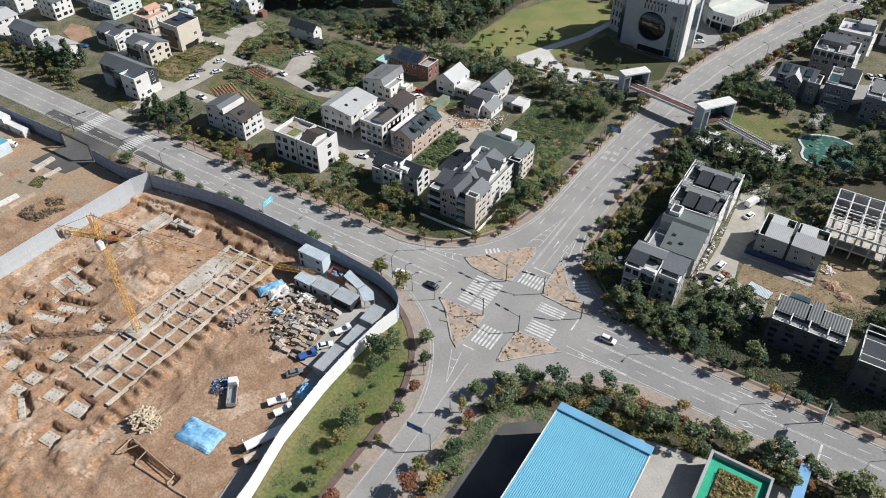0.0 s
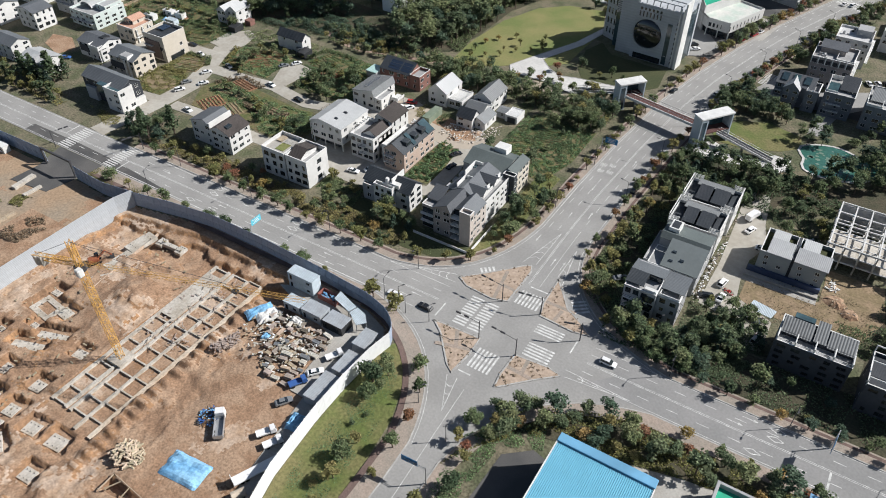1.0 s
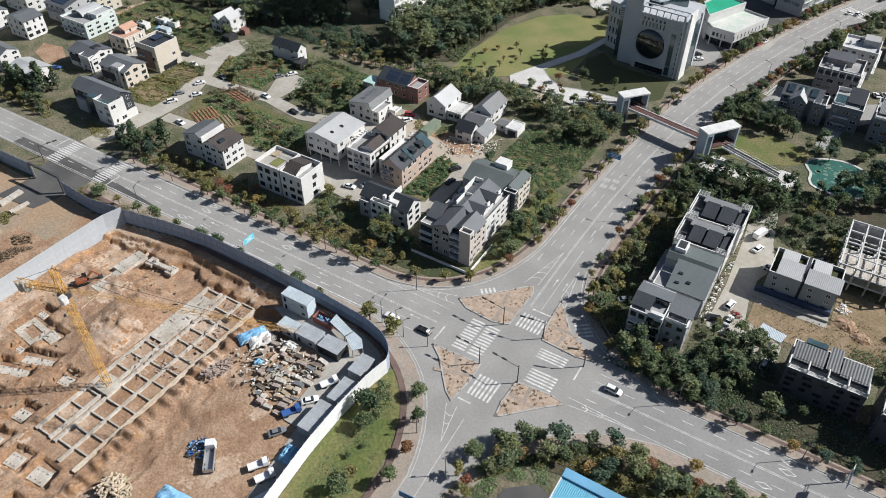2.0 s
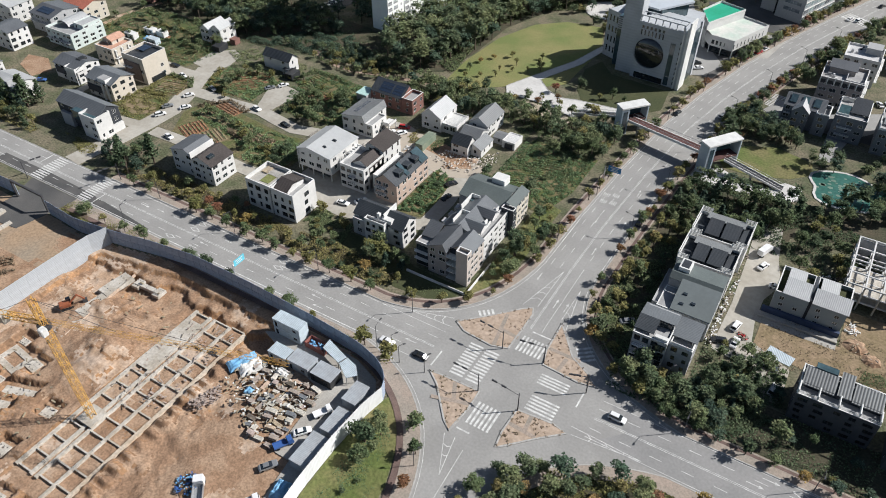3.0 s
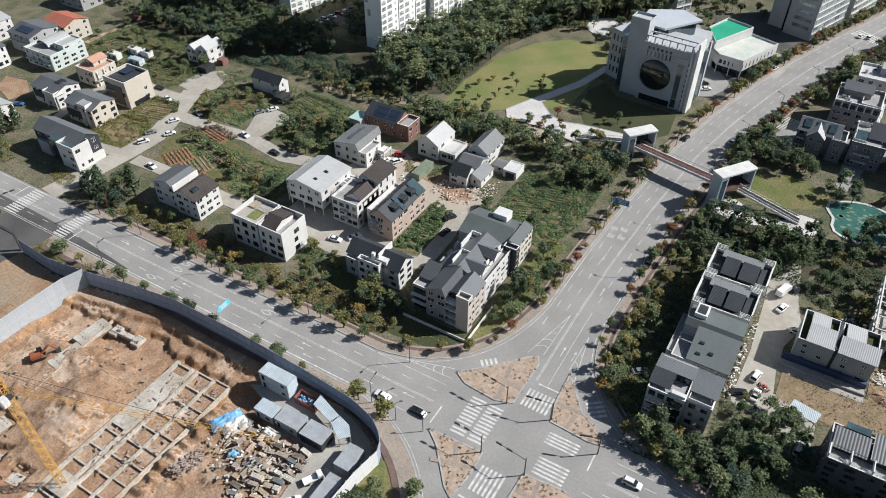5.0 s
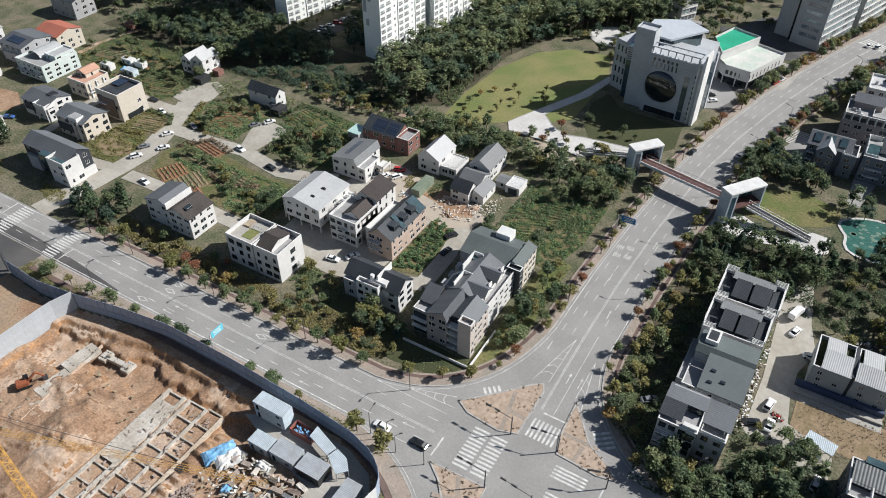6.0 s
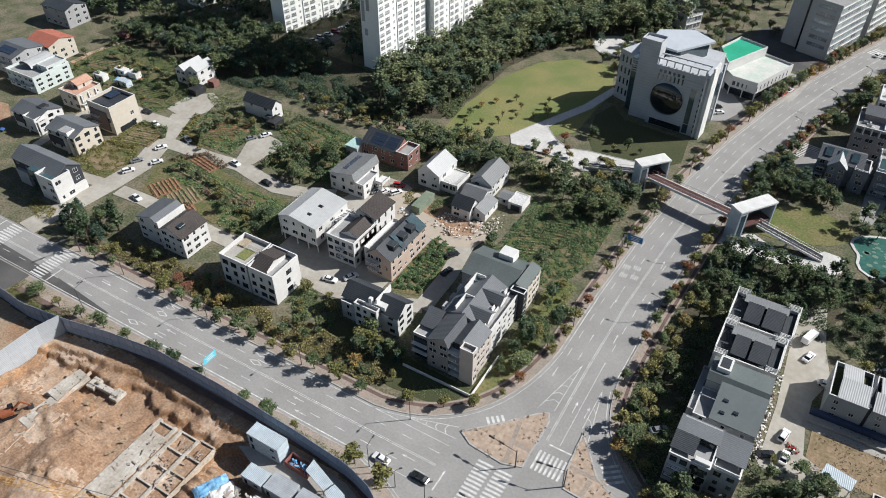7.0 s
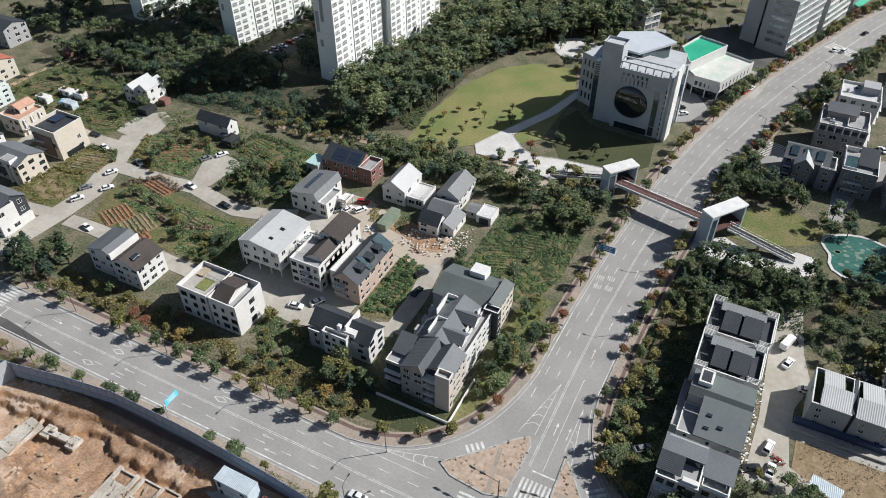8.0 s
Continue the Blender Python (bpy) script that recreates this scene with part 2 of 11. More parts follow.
# litter and lawn colours with shade mixed in; roof gardens reuse the lawn
SHADE_LITTER = surface("shade_litter", (0.085, 0.072, 0.048), 1.0, 1.6, 0.4, 0.15, 0.5, (0.05, 0.054, 0.032), bump=0.5)
SHADE_LAWN = surface("shade_lawn", (0.055, 0.065, 0.03), 1.0, 1.5, 0.25, 0.1, 0.5, (0.07, 0.075, 0.035), bump=0.3)
STONE = surface("grey_brown_stone", (0.30, 0.27, 0.255), 0.85, 3.0, 0.12, 0.2, 0.3, (0.245, 0.225, 0.215), bump=0.12)
BEIGE_WALL = surface("pale_beige_stone", (0.47, 0.415, 0.375), 0.85, 3.0, 0.08, 0.2, 0.3, (0.40, 0.355, 0.32), bump=0.08)
ROOF_SLATE = surface("mid_grey_slate", (0.125, 0.135, 0.147), 0.6, 2.0, 0.1, 0.15, 0.3, (0.095, 0.103, 0.113), bump=0.3, stripe=("Y", 0.5, 0.15), vary=0.18)
ROOF_GREEN = surface("grey_green_roof", (0.115, 0.135, 0.133), 0.6, 2.0, 0.1, 0.15, 0.3, (0.09, 0.105, 0.103), bump=0.2, vary=0.1)
PANEL_GREY = surface("pale_grey_panels", (0.275, 0.305, 0.31), 0.7, 1.0, 0.05, 0.1, 0.3, (0.31, 0.335, 0.34), bump=0.04)
PANEL_GREEN = surface("grey_green_panels", (0.165, 0.188, 0.19), 0.7, 1.0, 0.06, 0.12, 0.3, (0.14, 0.158, 0.158), bump=0.05)
ROOF_SLAT = surface("slatted_grey_roof", (0.19, 0.20, 0.205), 0.5, 1.0, 0.1, 0.15, 0.3, (0.15, 0.155, 0.16), bump=0.5, stripe=("X", 0.7, 0.85))

from mathutils.geometry import tessellate_polygon


# ---- mesh helpers ----
def add_box(bm, x0, x1, y0, y1, z0, z1):
    v = [bm.verts.new(p) for p in ((x0, y0, z0), (x1, y0, z0), (x1, y1, z0), (x0, y1, z0), (x0, y0, z1), (x1, y0, z1), (x1, y1, z1), (x0, y1, z1))]
    for f in ((3, 2, 1, 0), (4, 5, 6, 7), (0, 1, 5, 4), (1, 2, 6, 5), (2, 3, 7, 6), (3, 0, 4, 7)):
        bm.faces.new([v[i] for i in f])


def add_beam(bm, a, b, w, h=None):
    """A square bar from a to b."""
    a, b = Vector(a), Vector(b)
    d = (b - a).normalized()
    s = d.cross(Vector((0, 0, 1)))
    s = s.normalized() if s.length > 1e-4 else Vector((1, 0, 0))
    u = s.cross(d)
    h = h or w
    c = [(s * (i * w / 2) + u * (j * h / 2)) for i, j in ((-1, -1), (1, -1), (1, 1), (-1, 1))]
    v = [bm.verts.new(a + q) for q in c] + [bm.verts.new(b + q) for q in c]
    for f in ((3, 2, 1, 0), (4, 5, 6, 7), (0, 1, 5, 4), (1, 2, 6, 5), (2, 3, 7, 6), (3, 0, 4, 7)):
        bm.faces.new([v[i] for i in f])


def add_tube(bm, a, b, r0, r1, n=7):
    a, b = Vector(a), Vector(b)
    d = (b - a).normalized()
    s = d.cross(Vector((0.31, 0.17, 0.93))).normalized()
    u = d.cross(s)
    rings = [[bm.verts.new(p + (s * math.cos(2 * math.pi * i / n) + u * math.sin(2 * math.pi * i / n)) * r) for i in range(n)] for p, r in ((a, r0), (b, r1))]
    for i in range(n):
        bm.faces.new((rings[0][i], rings[0][(i + 1) % n], rings[1][(i + 1) % n], rings[1][i]))
    bm.faces.new(rings[0][::-1])
    bm.faces.new(rings[1])


def add_prism(bm, pts, z0, z1):
    """An upright slab over a simple outline of (x, y), counter-clockwise."""
    from_top = [bm.verts.new((x, y, z1)) for x, y in pts]
    foot = [bm.verts.new((x, y, z0)) for x, y in pts]
    n = len(pts)
    for i in range(n):
        bm.faces.new((foot[i], foot[(i + 1) % n], from_top[(i + 1) % n], from_top[i]))
    bm.faces.new(from_top)
    bm.faces.new(foot[::-1])


def add_faces(bm, verts, faces):
    v = [bm.verts.new(p) for p in verts]
    for f in faces:
        bm.faces.new([v[i] for i in f])


def mesh_of(bm, name, material):
    bmesh.ops.recalc_face_normals(bm, faces=bm.faces[:])
    me = bpy.data.meshes.new(name)
    bm.to_mesh(me)
    bm.free()
    me.materials.append(material)
    return me


def part(name, bm, material, parent=None, label=""):
    """Links a bmesh as one mesh object under a thing or a part."""
    ob = new(name, mesh_of(bm, name, material))
    ob.parent = parent
    return tagged(ob, label=label)


def piece(name, me, parent, m=None, label=""):
    """An object of its own on a shared mesh."""
    ob = new(name, me)
    ob.parent = parent
    if m is not None:
        ob.matrix_basis = m
    return tagged(ob, label=label)


def thing(name, m, label, category, group="", kind=""):
    ob = new(name)
    ob.empty_display_size = 0.5
    ob.matrix_basis = m
    return tagged(ob, label, category, group, kind)


def setting(name, bm, material, label="", category=""):
    return tagged(part(name, bm, material), label=label, category=category, kind="structure")


def bezier(a, b, c, n=12):
    a, b, c = Vector(a), Vector(b), Vector(c)
    return [tuple(a * (1 - s) ** 2 + b * (2 * s * (1 - s)) + c * s * s) for s in (i / n for i in range(n + 1))]


def offset(pts, d):
    """The line moved sideways by d to its left."""
    out = []
    for i, p in enumerate(pts):
        a, b = Vector(pts[max(i - 1, 0)][:2]), Vector(pts[min(i + 1, len(pts) - 1)][:2])
        t = (b - a).normalized()
        out.append((p[0] - t.y * d, p[1] + t.x * d))
    return out


def along(pts, s):
    """The place and heading at s metres along a line."""
    for a, b in zip(pts, pts[1:]):
        d = math.dist(a[:2], b[:2])
        if s <= d or b is pts[-1]:
            k = s / d if d else 0
            return a[0] + (b[0] - a[0]) * k, a[1] + (b[1] - a[1]) * k, math.atan2(b[1] - a[1], b[0] - a[0])
        s -= d


def length(pts):
    return sum(math.dist(a[:2], b[:2]) for a, b in zip(pts, pts[1:]))


def add_strip(bm, pts, d0, d1, z0, z1):
    """A raised band between two sideways offsets of a line."""
    l, r = offset(pts, d1), offset(pts, d0)
    rows = [[bm.verts.new((*q, z)) for q, z in ((r[i], z0), (r[i], z1), (l[i], z1), (l[i], z0))] for i in range(len(pts))]
    for a, b in zip(rows, rows[1:]):
        for i in range(3):
            bm.faces.new((a[i], b[i], b[i + 1], a[i + 1]))
    for q in (rows[0], rows[-1]):
        bm.faces.new(q)


def add_dashes(bm, pts, d, width, dash, gap, z0, z1, start=0.0):
    line, s, total = offset(pts, d), start, 0
    total = length(line)
    while s + dash < total:
        a, b = along(line, s), along(line, s + dash)
        t = Vector((b[0] - a[0], b[1] - a[1])).normalized() * width / 2
        add_prism(bm, [(a[0] + t.y, a[1] - t.x), (b[0] + t.y, b[1] - t.x), (b[0] - t.y, b[1] + t.x), (a[0] - t.y, a[1] + t.x)], z0, z1)
        s += dash + gap


def fill_outline(bm, pts, z0, z1):
    """A slab over an outline that may bend inwards."""
    tri = tessellate_polygon([[Vector((x, y, 0)) for x, y in pts]])
    up = [bm.verts.new((x, y, z1)) for x, y in pts]
    foot = [bm.verts.new((x, y, z0)) for x, y in pts]
    for t in tri:
        bm.faces.new([up[i] for i in t])
    n = len(pts)
    for i in range(n):
        bm.faces.new((foot[i], foot[(i + 1) % n], up[(i + 1) % n], up[i]))


# ---- roads and ground ----
B_MID = [(-64.7, 178), (-64.2, 203), (-62.3, 236), (-58.5, 275), (-53, 305), (-45, 337), (-36, 367), (-23, 403), (-3, 455), (25, 512), (90, 610), (260, 840)]
HALF = 8.6
C_MID = [(-60.0, 87), (-59.6, 74), (-59.6, 60), (-59.8, 30), (-61, -60)]
KERB_NORTH = [(-620, 138.3), (-222, 138.3), (-106, 138.3)] + bezier((-106, 138.3), (-77, 142), (-73.4, 178), 14)[1:] + offset(B_MID, HALF)[1:]
KERB_EAST = offset(B_MID, -HALF)[:0:-1] + bezier((-56.3, 177), (-55, 146), (-18, 138.6), 14) + [(420, 138.6)]
KERB_SOUTH = [(420, 125.6)] + bezier((-18, 125.6), (-51, 118), (-55.6, 86), 14) + offset(C_MID, 4.2)[1:]
KERB_WEST = offset(C_MID, -4.2)[:0:-1] + bezier((-64.3, 87), (-71, 120), (-104, 124.6), 14) + [(-222, 124.6), (-245, 124.6), (-620, 124.6)]

# the building site's outline along its fence
FENCE_EAST = [(-80.0, 30), (-82.3, 49), (-85.7, 63), (-87.2, 80), (-87.4, 92), (-86.8, 103), (-85.6, 109.5)]
FENCE_NORTH = [(-85.6, 109.5), (-87.0, 113), (-91.5, 116.3), (-99, 118.4), (-115, 119.6), (-140, 120.6), (-162, 120.6), (-178, 118.4), (-192, 115.6), (-207, 113.6), (-223, 114.6)]


def line_at(pts, x):
    q = sorted((p[0], p[1]) for p in pts)
    return float(np.interp(x, [a for a, _ in q], [b for _, b in q]))


def line_at_y(pts, y):
    q = sorted((p[1], p[0]) for p in pts)
    return float(np.interp(y, [a for a, _ in q], [b for _, b in q]))


def site_depth(x, y):
    """How far inside the building site a place lies, in metres (negative: outside)."""
    north = line_at(FENCE_NORTH, x) - 0.5 - y
    east = line_at_y(FENCE_EAST, y) - 0.5 - x if y < 109.5 else line_at(FENCE_NORTH, x) - y
    return min(north, east)


# pad footings: x, y, width, depth, turn
PADS = [(-180.4, 70.6, 9, 6.4, -6), (-174.0, 72.0, 4.2, 3.4, -6), (-183.4, 76.0, 3, 2, 0), (-184.4, 58.5, 2.4, 1.8, 0), (-172.4, 58.6, 9.6, 2.6, 18), (-169.4, 64.4, 9, 2.4, 18),
        (-177.4, 64.4, 2.4, 1.8, 0), (-179.8, 48.6, 5.4, 5.2, 0), (-170.3, 50.5, 2.6, 3.4, 0), (-157.6, 51.3, 3.6, 3.4, 4), (-165.4, 42.9, 3.8, 3.6, 6), (-156.7, 43.0, 3.8, 3.4, 6),
        (-157, 38.4, 4.2, 3.0, 6), (-147.3, 42.4, 4.2, 3.6, 6), (-138.6, 43.0, 5.2, 3.8, 6), (-157.4, 64.2, 3.6, 3.0, 6), (-150.6, 35.6, 6.5, 1.6, -32), (-136.7, 33.8, 4, 3.4, 4)]


def smooth(v):
    v = min(max(v, 0.0), 1.0)
    return v * v * (3 - 2 * v)


def ground_height(x, y):
    d = site_depth(x, y)
    if d < 0 or x < -420 or y < -80:
        return -0.08
    n = noise.fractal(Vector((x * 0.09, y * 0.09, 3.1)), 1.0, 2.0, 4)
    f = noise.fractal(Vector((x * 0.35, y * 0.35, 7.7)), 1.0, 2.0, 3)
    z = -0.3 + 0.07 * f
    if x < -196.2:
        return -0.16 + 0.10 * f * smooth(d / 6) + 0.5 * smooth((-206 - x) / 4) * smooth((x + 222) / 4) * smooth((96 - y) / 6) * (n + 0.5 * f)
    if x < -112:
        # the dug part: a torn, fluted bank in two steps below the northern fence, then a rough floor
        w = smooth((-112 - x) / 8)
        edge = line_at(FENCE_NORTH, x) - y - 4.5 - 1.3 * n - 0.5 * f
        west = x + 195.0 - 0.8 - 1.0 * f
        k1, k2 = smooth(edge / 2.2) * smooth(west / 1.6), smooth((edge - 4.2 - 2.0 * n - 0.4 * f) / 1.4)
        back = smooth((edge - 9 - 3 * n) / 7)
        gully = abs(noise.fractal(Vector((x * 0.75 + 0.3 * y, y * 0.22, 2.2)), 1.0, 2.0, 3))
        h = noise.noise(Vector((x * 1.1, y * 1.1, 4.0)))
        z += w * (-1.35 * k1 - 1.5 * k2 * (1 - 0.95 * back) + 0.6 * k1 * back) + w * k1 * (0.35 * n + 0.22 * f + 0.10 * h)
        z += 0.07 * math.sin(3.6 * edge + 2.0 * n) * smooth((edge - 7) / 3) * smooth((26 - edge) / 6) * smooth(3.5 * noise.noise(Vector((x * 0.06, y * 0.06, 8.0))) + 0.2)
        z -= w * 1.1 * gully * (4 * k1 * (1 - k1) + 3 * k2 * (1 - k2) * (1 - back))
        # heap of spoil west of the strip foundations, with torn edges
        r = math.hypot((x + 160) / 9.5, (y - 84) / 16) + 0.35 * n + 0.16 * f
        z += smooth((1.0 - r) / 0.5) * (1.5 + 0.5 * f) + 0.7 * smooth((0.55 - r) / 0.15)
        r = math.hypot((x + 172) / 6, (y - 96) / 5) + 0.4 * f
        z += 0.8 * smooth((1.0 - r) / 0.35)
        if y < 56:
            z += (0.35 * n + 0.22 * f) * smooth((56 - y) / 8)
        # torn steps left by the digger
        q = noise.fractal(Vector((x * 0.075, y * 0.075, 11.3)), 1.0, 2.0, 5)
        z += w * k1 * (0.45 * smooth((q - 0.12) / 0.05) - 0.35 * smooth((-0.26 - q) / 0.05)) * smooth((x + 196) / 3)
        for px, py, pw, pd, turn in PADS:
            if abs(x - px) < 8 and abs(y - py) < 8:
                c, q = math.cos(radians(turn)), math.sin(radians(turn))
                u, v = (x - px) * c + (y - py) * q, (y - py) * c - (x - px) * q
                out = max(abs(u - 0.6) - pw / 2 - 0.95, abs(v - 0.6) - pd / 2 - 0.95) + 0.35 * f
                z += (-3.0 + 0.1 * f - z) * smooth(1 - out / 0.35)
    if -150.4 < x < -131 and 46.5 < y < 109:
        z = -1.75 + 0.2 * f + 0.1 * n
    # ruts of lorries
    if x > -127 and y < 88:
        r = math.hypot(x + 96 + 3 * n, y - 92)
        z += 0.11 * math.sin(r * 4.6) * smooth(4.0 * noise.noise(Vector((x * 0.08, y * 0.08, 1.0))) - 0.25)
        z += 0.12 * n
    # open trench inside the batter boards
    if -118.5 < x < -99 and 38.5 < y < 45:
        z -= 1.5 * smooth((3.0 - max(abs(x + 108.8) - 6.2, abs(y - 41.8) * 1.0 + 1.6)) / 0.6) * smooth(d)
    # scalloped berm along the east side of the strip foundations
    e = abs(x + 128.3 + 0.02 * (y - 60) + 0.5 * f)
    if e < 3.4 and 40 < y < 106:
        z += smooth(1 - e / 3.4) * (0.55 + 0.65 * math.sin(y * 1.75 + 2 * n))
    return z


def spaced(lo, hi, step, far):
    out = [lo - far * k for k in (60, 20, 8, 3, 1)] + list(np.arange(lo, hi, step)) + [hi + far * k for k in (0, 1, 3, 8, 20, 60)]
    return out


def build_ground():
    xs = [-2130, -930, -630, -480, -420] + list(np.arange(-330, -200, 2.0)) + list(np.arange(-200, -78, 0.55)) + [-70, -40, 0, 40, 160, 520, 1720]
    ys = [-1790, -590, -230, -80, -20, 0] + list(np.arange(10, 122.2, 0.55)) + [130, 200, 360, 700, 1900]
    verts = [(x, y, ground_height(x, y)) for y in ys for x in xs]
    nx = len(xs)
    faces = [(j * nx + i, j * nx + i + 1, (j + 1) * nx + i + 1, (j + 1) * nx + i) for j in range(len(ys) - 1) for i in range(nx - 1)]
    me = bpy.data.meshes.new("ground")
    me.from_pydata(verts, [], faces)
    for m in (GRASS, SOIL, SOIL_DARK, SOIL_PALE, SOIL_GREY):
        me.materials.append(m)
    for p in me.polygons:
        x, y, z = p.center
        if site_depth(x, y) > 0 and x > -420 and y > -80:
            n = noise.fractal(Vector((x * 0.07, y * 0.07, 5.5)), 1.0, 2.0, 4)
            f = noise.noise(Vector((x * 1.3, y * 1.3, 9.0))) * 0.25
            # darker soil on steep faces and some noise patches, paler on others
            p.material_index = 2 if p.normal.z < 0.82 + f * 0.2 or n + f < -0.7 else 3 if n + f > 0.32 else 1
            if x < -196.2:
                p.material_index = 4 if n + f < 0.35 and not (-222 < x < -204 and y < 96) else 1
        p.use_smooth = True
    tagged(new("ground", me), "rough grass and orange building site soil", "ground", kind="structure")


build_ground()

bm = bmesh.new()
fill_outline(bm, KERB_NORTH + KERB_EAST + KERB_SOUTH + KERB_WEST, -0.06, 0.0)
road = setting("road", bm, ASPHALT, "worn grey asphalt crossing of two wide streets", "road")


def pavement(name, line, label, width=3.6, bike=None):
    bm = bmesh.new()
    add_strip(bm, line, 0.32, width, -0.05, 0.15)
    ob = setting(name, bm, PAVING, label, "pavement")
    bm = bmesh.new()
    add_strip(bm, line, 0.0, 0.30, -0.05, 0.17)
    part("kerb", bm, KERB, ob, "pale stone kerb")
    if bike:
        bm = bmesh.new()
        add_strip(bm, line, bike[0], bike[1], 0.14, 0.156)
        part("cycle_path", bm, BIKE, ob, "dark red cycle path")
    return ob


pavement("pavement_1", KERB_NORTH[1:], "pinkish block pavement with stone kerb", 4.2, (2.6, 3.6))
pavement("pavement_2", KERB_EAST, "pinkish block pavement along shaded verge", 4.0, (2.6, 3.5))
pavement("pavement_3", KERB_SOUTH, "pinkish block pavement with stone kerb", 4.0)
pavement("pavement_4", KERB_WEST[:-2], "pinkish block pavement beside the site fence", 4.4, (4.42, 6.0))


# ---- road markings ----
def markings():
    bm = bmesh.new()
    z0, z1 = -0.01, 0.006
    a_line, d_line = [(-620, 131.5), (-84, 131.5)], [(-38, 132.3), (420, 132.3)]
    for line in (a_line, d_line):
        for d in (-3.25, 3.2):
            add_dashes(bm, line, d, 0.16, 3.0, 4.6, z0, z1)
        for d in (-6.1, 6.1):
            add_strip(bm, line, d - 0.07, d + 0.07, z0, z1)
    b_line = B_MID
    for d in (-3.3, 3.3, 6.3):
        add_dashes(bm, b_line, d, 0.16, 3.0, 4.6, z0, z1)
    for d in (-8.0, 8.0):
        add_strip(bm, b_line, d - 0.07, d + 0.07, z0, z1)
    add_strip(bm, [(-61.2, 107.6), (-60.6, 93.6), (-60.1, 84), (-59.6, 74), (-59.2, 60), (-59.4, 30)], -0.07, 0.07, z0, z1)
    for d in (-0.26, 0.14, -3.36):
        add_strip(bm, [(-64.6, 151), B_MID[0]], d, d + 0.12, z0, z1)
    add_strip(bm, KERB_NORTH[2:18], -0.82, -0.70, z0, z1)
    add_strip(bm, KERB_EAST[12:26], -0.82, -0.70, z0, z1)
    add_strip(bm, KERB_WEST[4:20], -0.72, -0.60, z0, z1)
    # chevrons in the gores at the islands' tips
    for tip, left, right, n in (((-66.2, 177), (-70.6, 158.4), (-66.6, 159.6), 6), ((-97, 139.6), (-84.6, 143.4), (-83.6, 140.2), 5), ((-58.6, 172), (-58.6, 158.4), (-56.0, 155.6), 4), ((-62.6, 99), (-67.4, 109.4), (-64.6, 109.8), 4), ((-24, 126.6), (-41, 124.9), (-42, 127.2), 4)):
        for e in (left, right):
            add_beam(bm, (*tip, -0.002), (*e, -0.002), 0.14, 0.016)
        for k in range(1, n):
            f = k / n
            a = [tip[i] + (left[i] - tip[i]) * f for i in (0, 1)]
            b = [tip[i] + (right[i] - tip[i]) * f for i in (0, 1)]
            c = [(a[i] + b[i]) / 2 * 0.94 + (tip[i] * 0.06) for i in (0, 1)]
            add_beam(bm, (*a, -0.001), (*c, -0.001), 0.18, 0.016)
            add_beam(bm, (*b, -0.0005), (*c, -0.0005), 0.18, 0.016)
    # arrows on the second street
    for x, y, q in ((-62.6, 163, 1), (-59.4, 163, 1), (-71.6, 172, -1), (-62.0, 190, 1), (-67.2, 206, -1), (-58.6, 207, 1), (-60.4, 226, 1)):
        add_box(bm, x - 0.09, x + 0.09, y - 1.6, y + 1.2, z0, z1)
        add_prism(bm, [(x + 0.4 * q, y + 1.2 * q), (x, y + 2.4 * q), (x - 0.4 * q, y + 1.2 * q)], z0, z1)
    # painted words, too worn to read
    for x, y in ((-66.6, 221), (-69.6, 220), (-66.0, 216.6), (-69.2, 216)):
        for k in (-0.9, -0.3, 0.3, 0.9):
            add_box(bm, x + k - 0.12, x + k + 0.12, y - 1.0, y + 1.0, z0, z1)
    # stop lines
    for x0, x1, y0, y1 in ((-81.6, -81.2, 125.6, 131.3), (-63.6, -57.2, 150.0, 150.4), (-43.4, -43.0, 133.0, 138.0), (-65.8, -62.2, 112.2, 112.6), (22.8, 23.3, 126.4, 132.0), (-216.4, -216.0, 125.2, 131.2), (-252.2, -251.8, 131.8, 137.8)):
        add_box(bm, x0, x1, y0, y1, z0, z1)
    # lane arrows
    for x, y, s in ((-86, 127.0, -1), (-90, 130, -1), (-120, 127.0, -1), (-123, 130, -1), (0, 134.2, 1), (3, 137, 1), (-200, 134, 1), (-170, 127.2, -1), (-168, 130, -1)):
        add_box(bm, x - 1.6, x + 1.2, y - 0.09, y + 0.09, z0, z1)
        add_prism(bm, [(x + 1.2 * s, y - 0.4 * s), (x + 2.4 * s, y), (x + 1.2 * s, y + 0.4 * s)], z0, z1)
    # hollow diamonds ahead of crossings
    for x, y in ((-141, 133.6), (-141.5, 136.5), (-176, 133.6), (-176, 136.6), (-180.5, 127.2), (10, 134.3), (10, 137.0), (6, 128)):
        for k in (-1, 1):
            for q in (-1, 1):
                add_beam(bm, (x + k * 2.0, y, -0.002), (x, y + q * 0.75, -0.002), 0.22, 0.016)
    part("lane_marking", bm, PAINT, road, "worn white road paint")
    bm = bmesh.new()
    for line, lo in ((a_line, 0), (d_line, 0), (b_line, 0)):
        for d in (-0.2, 0.2):
            add_strip(bm, line, d - 0.06, d + 0.06, z0, z1)
    part("centre_line", bm, PAINT, road, "double centre line")


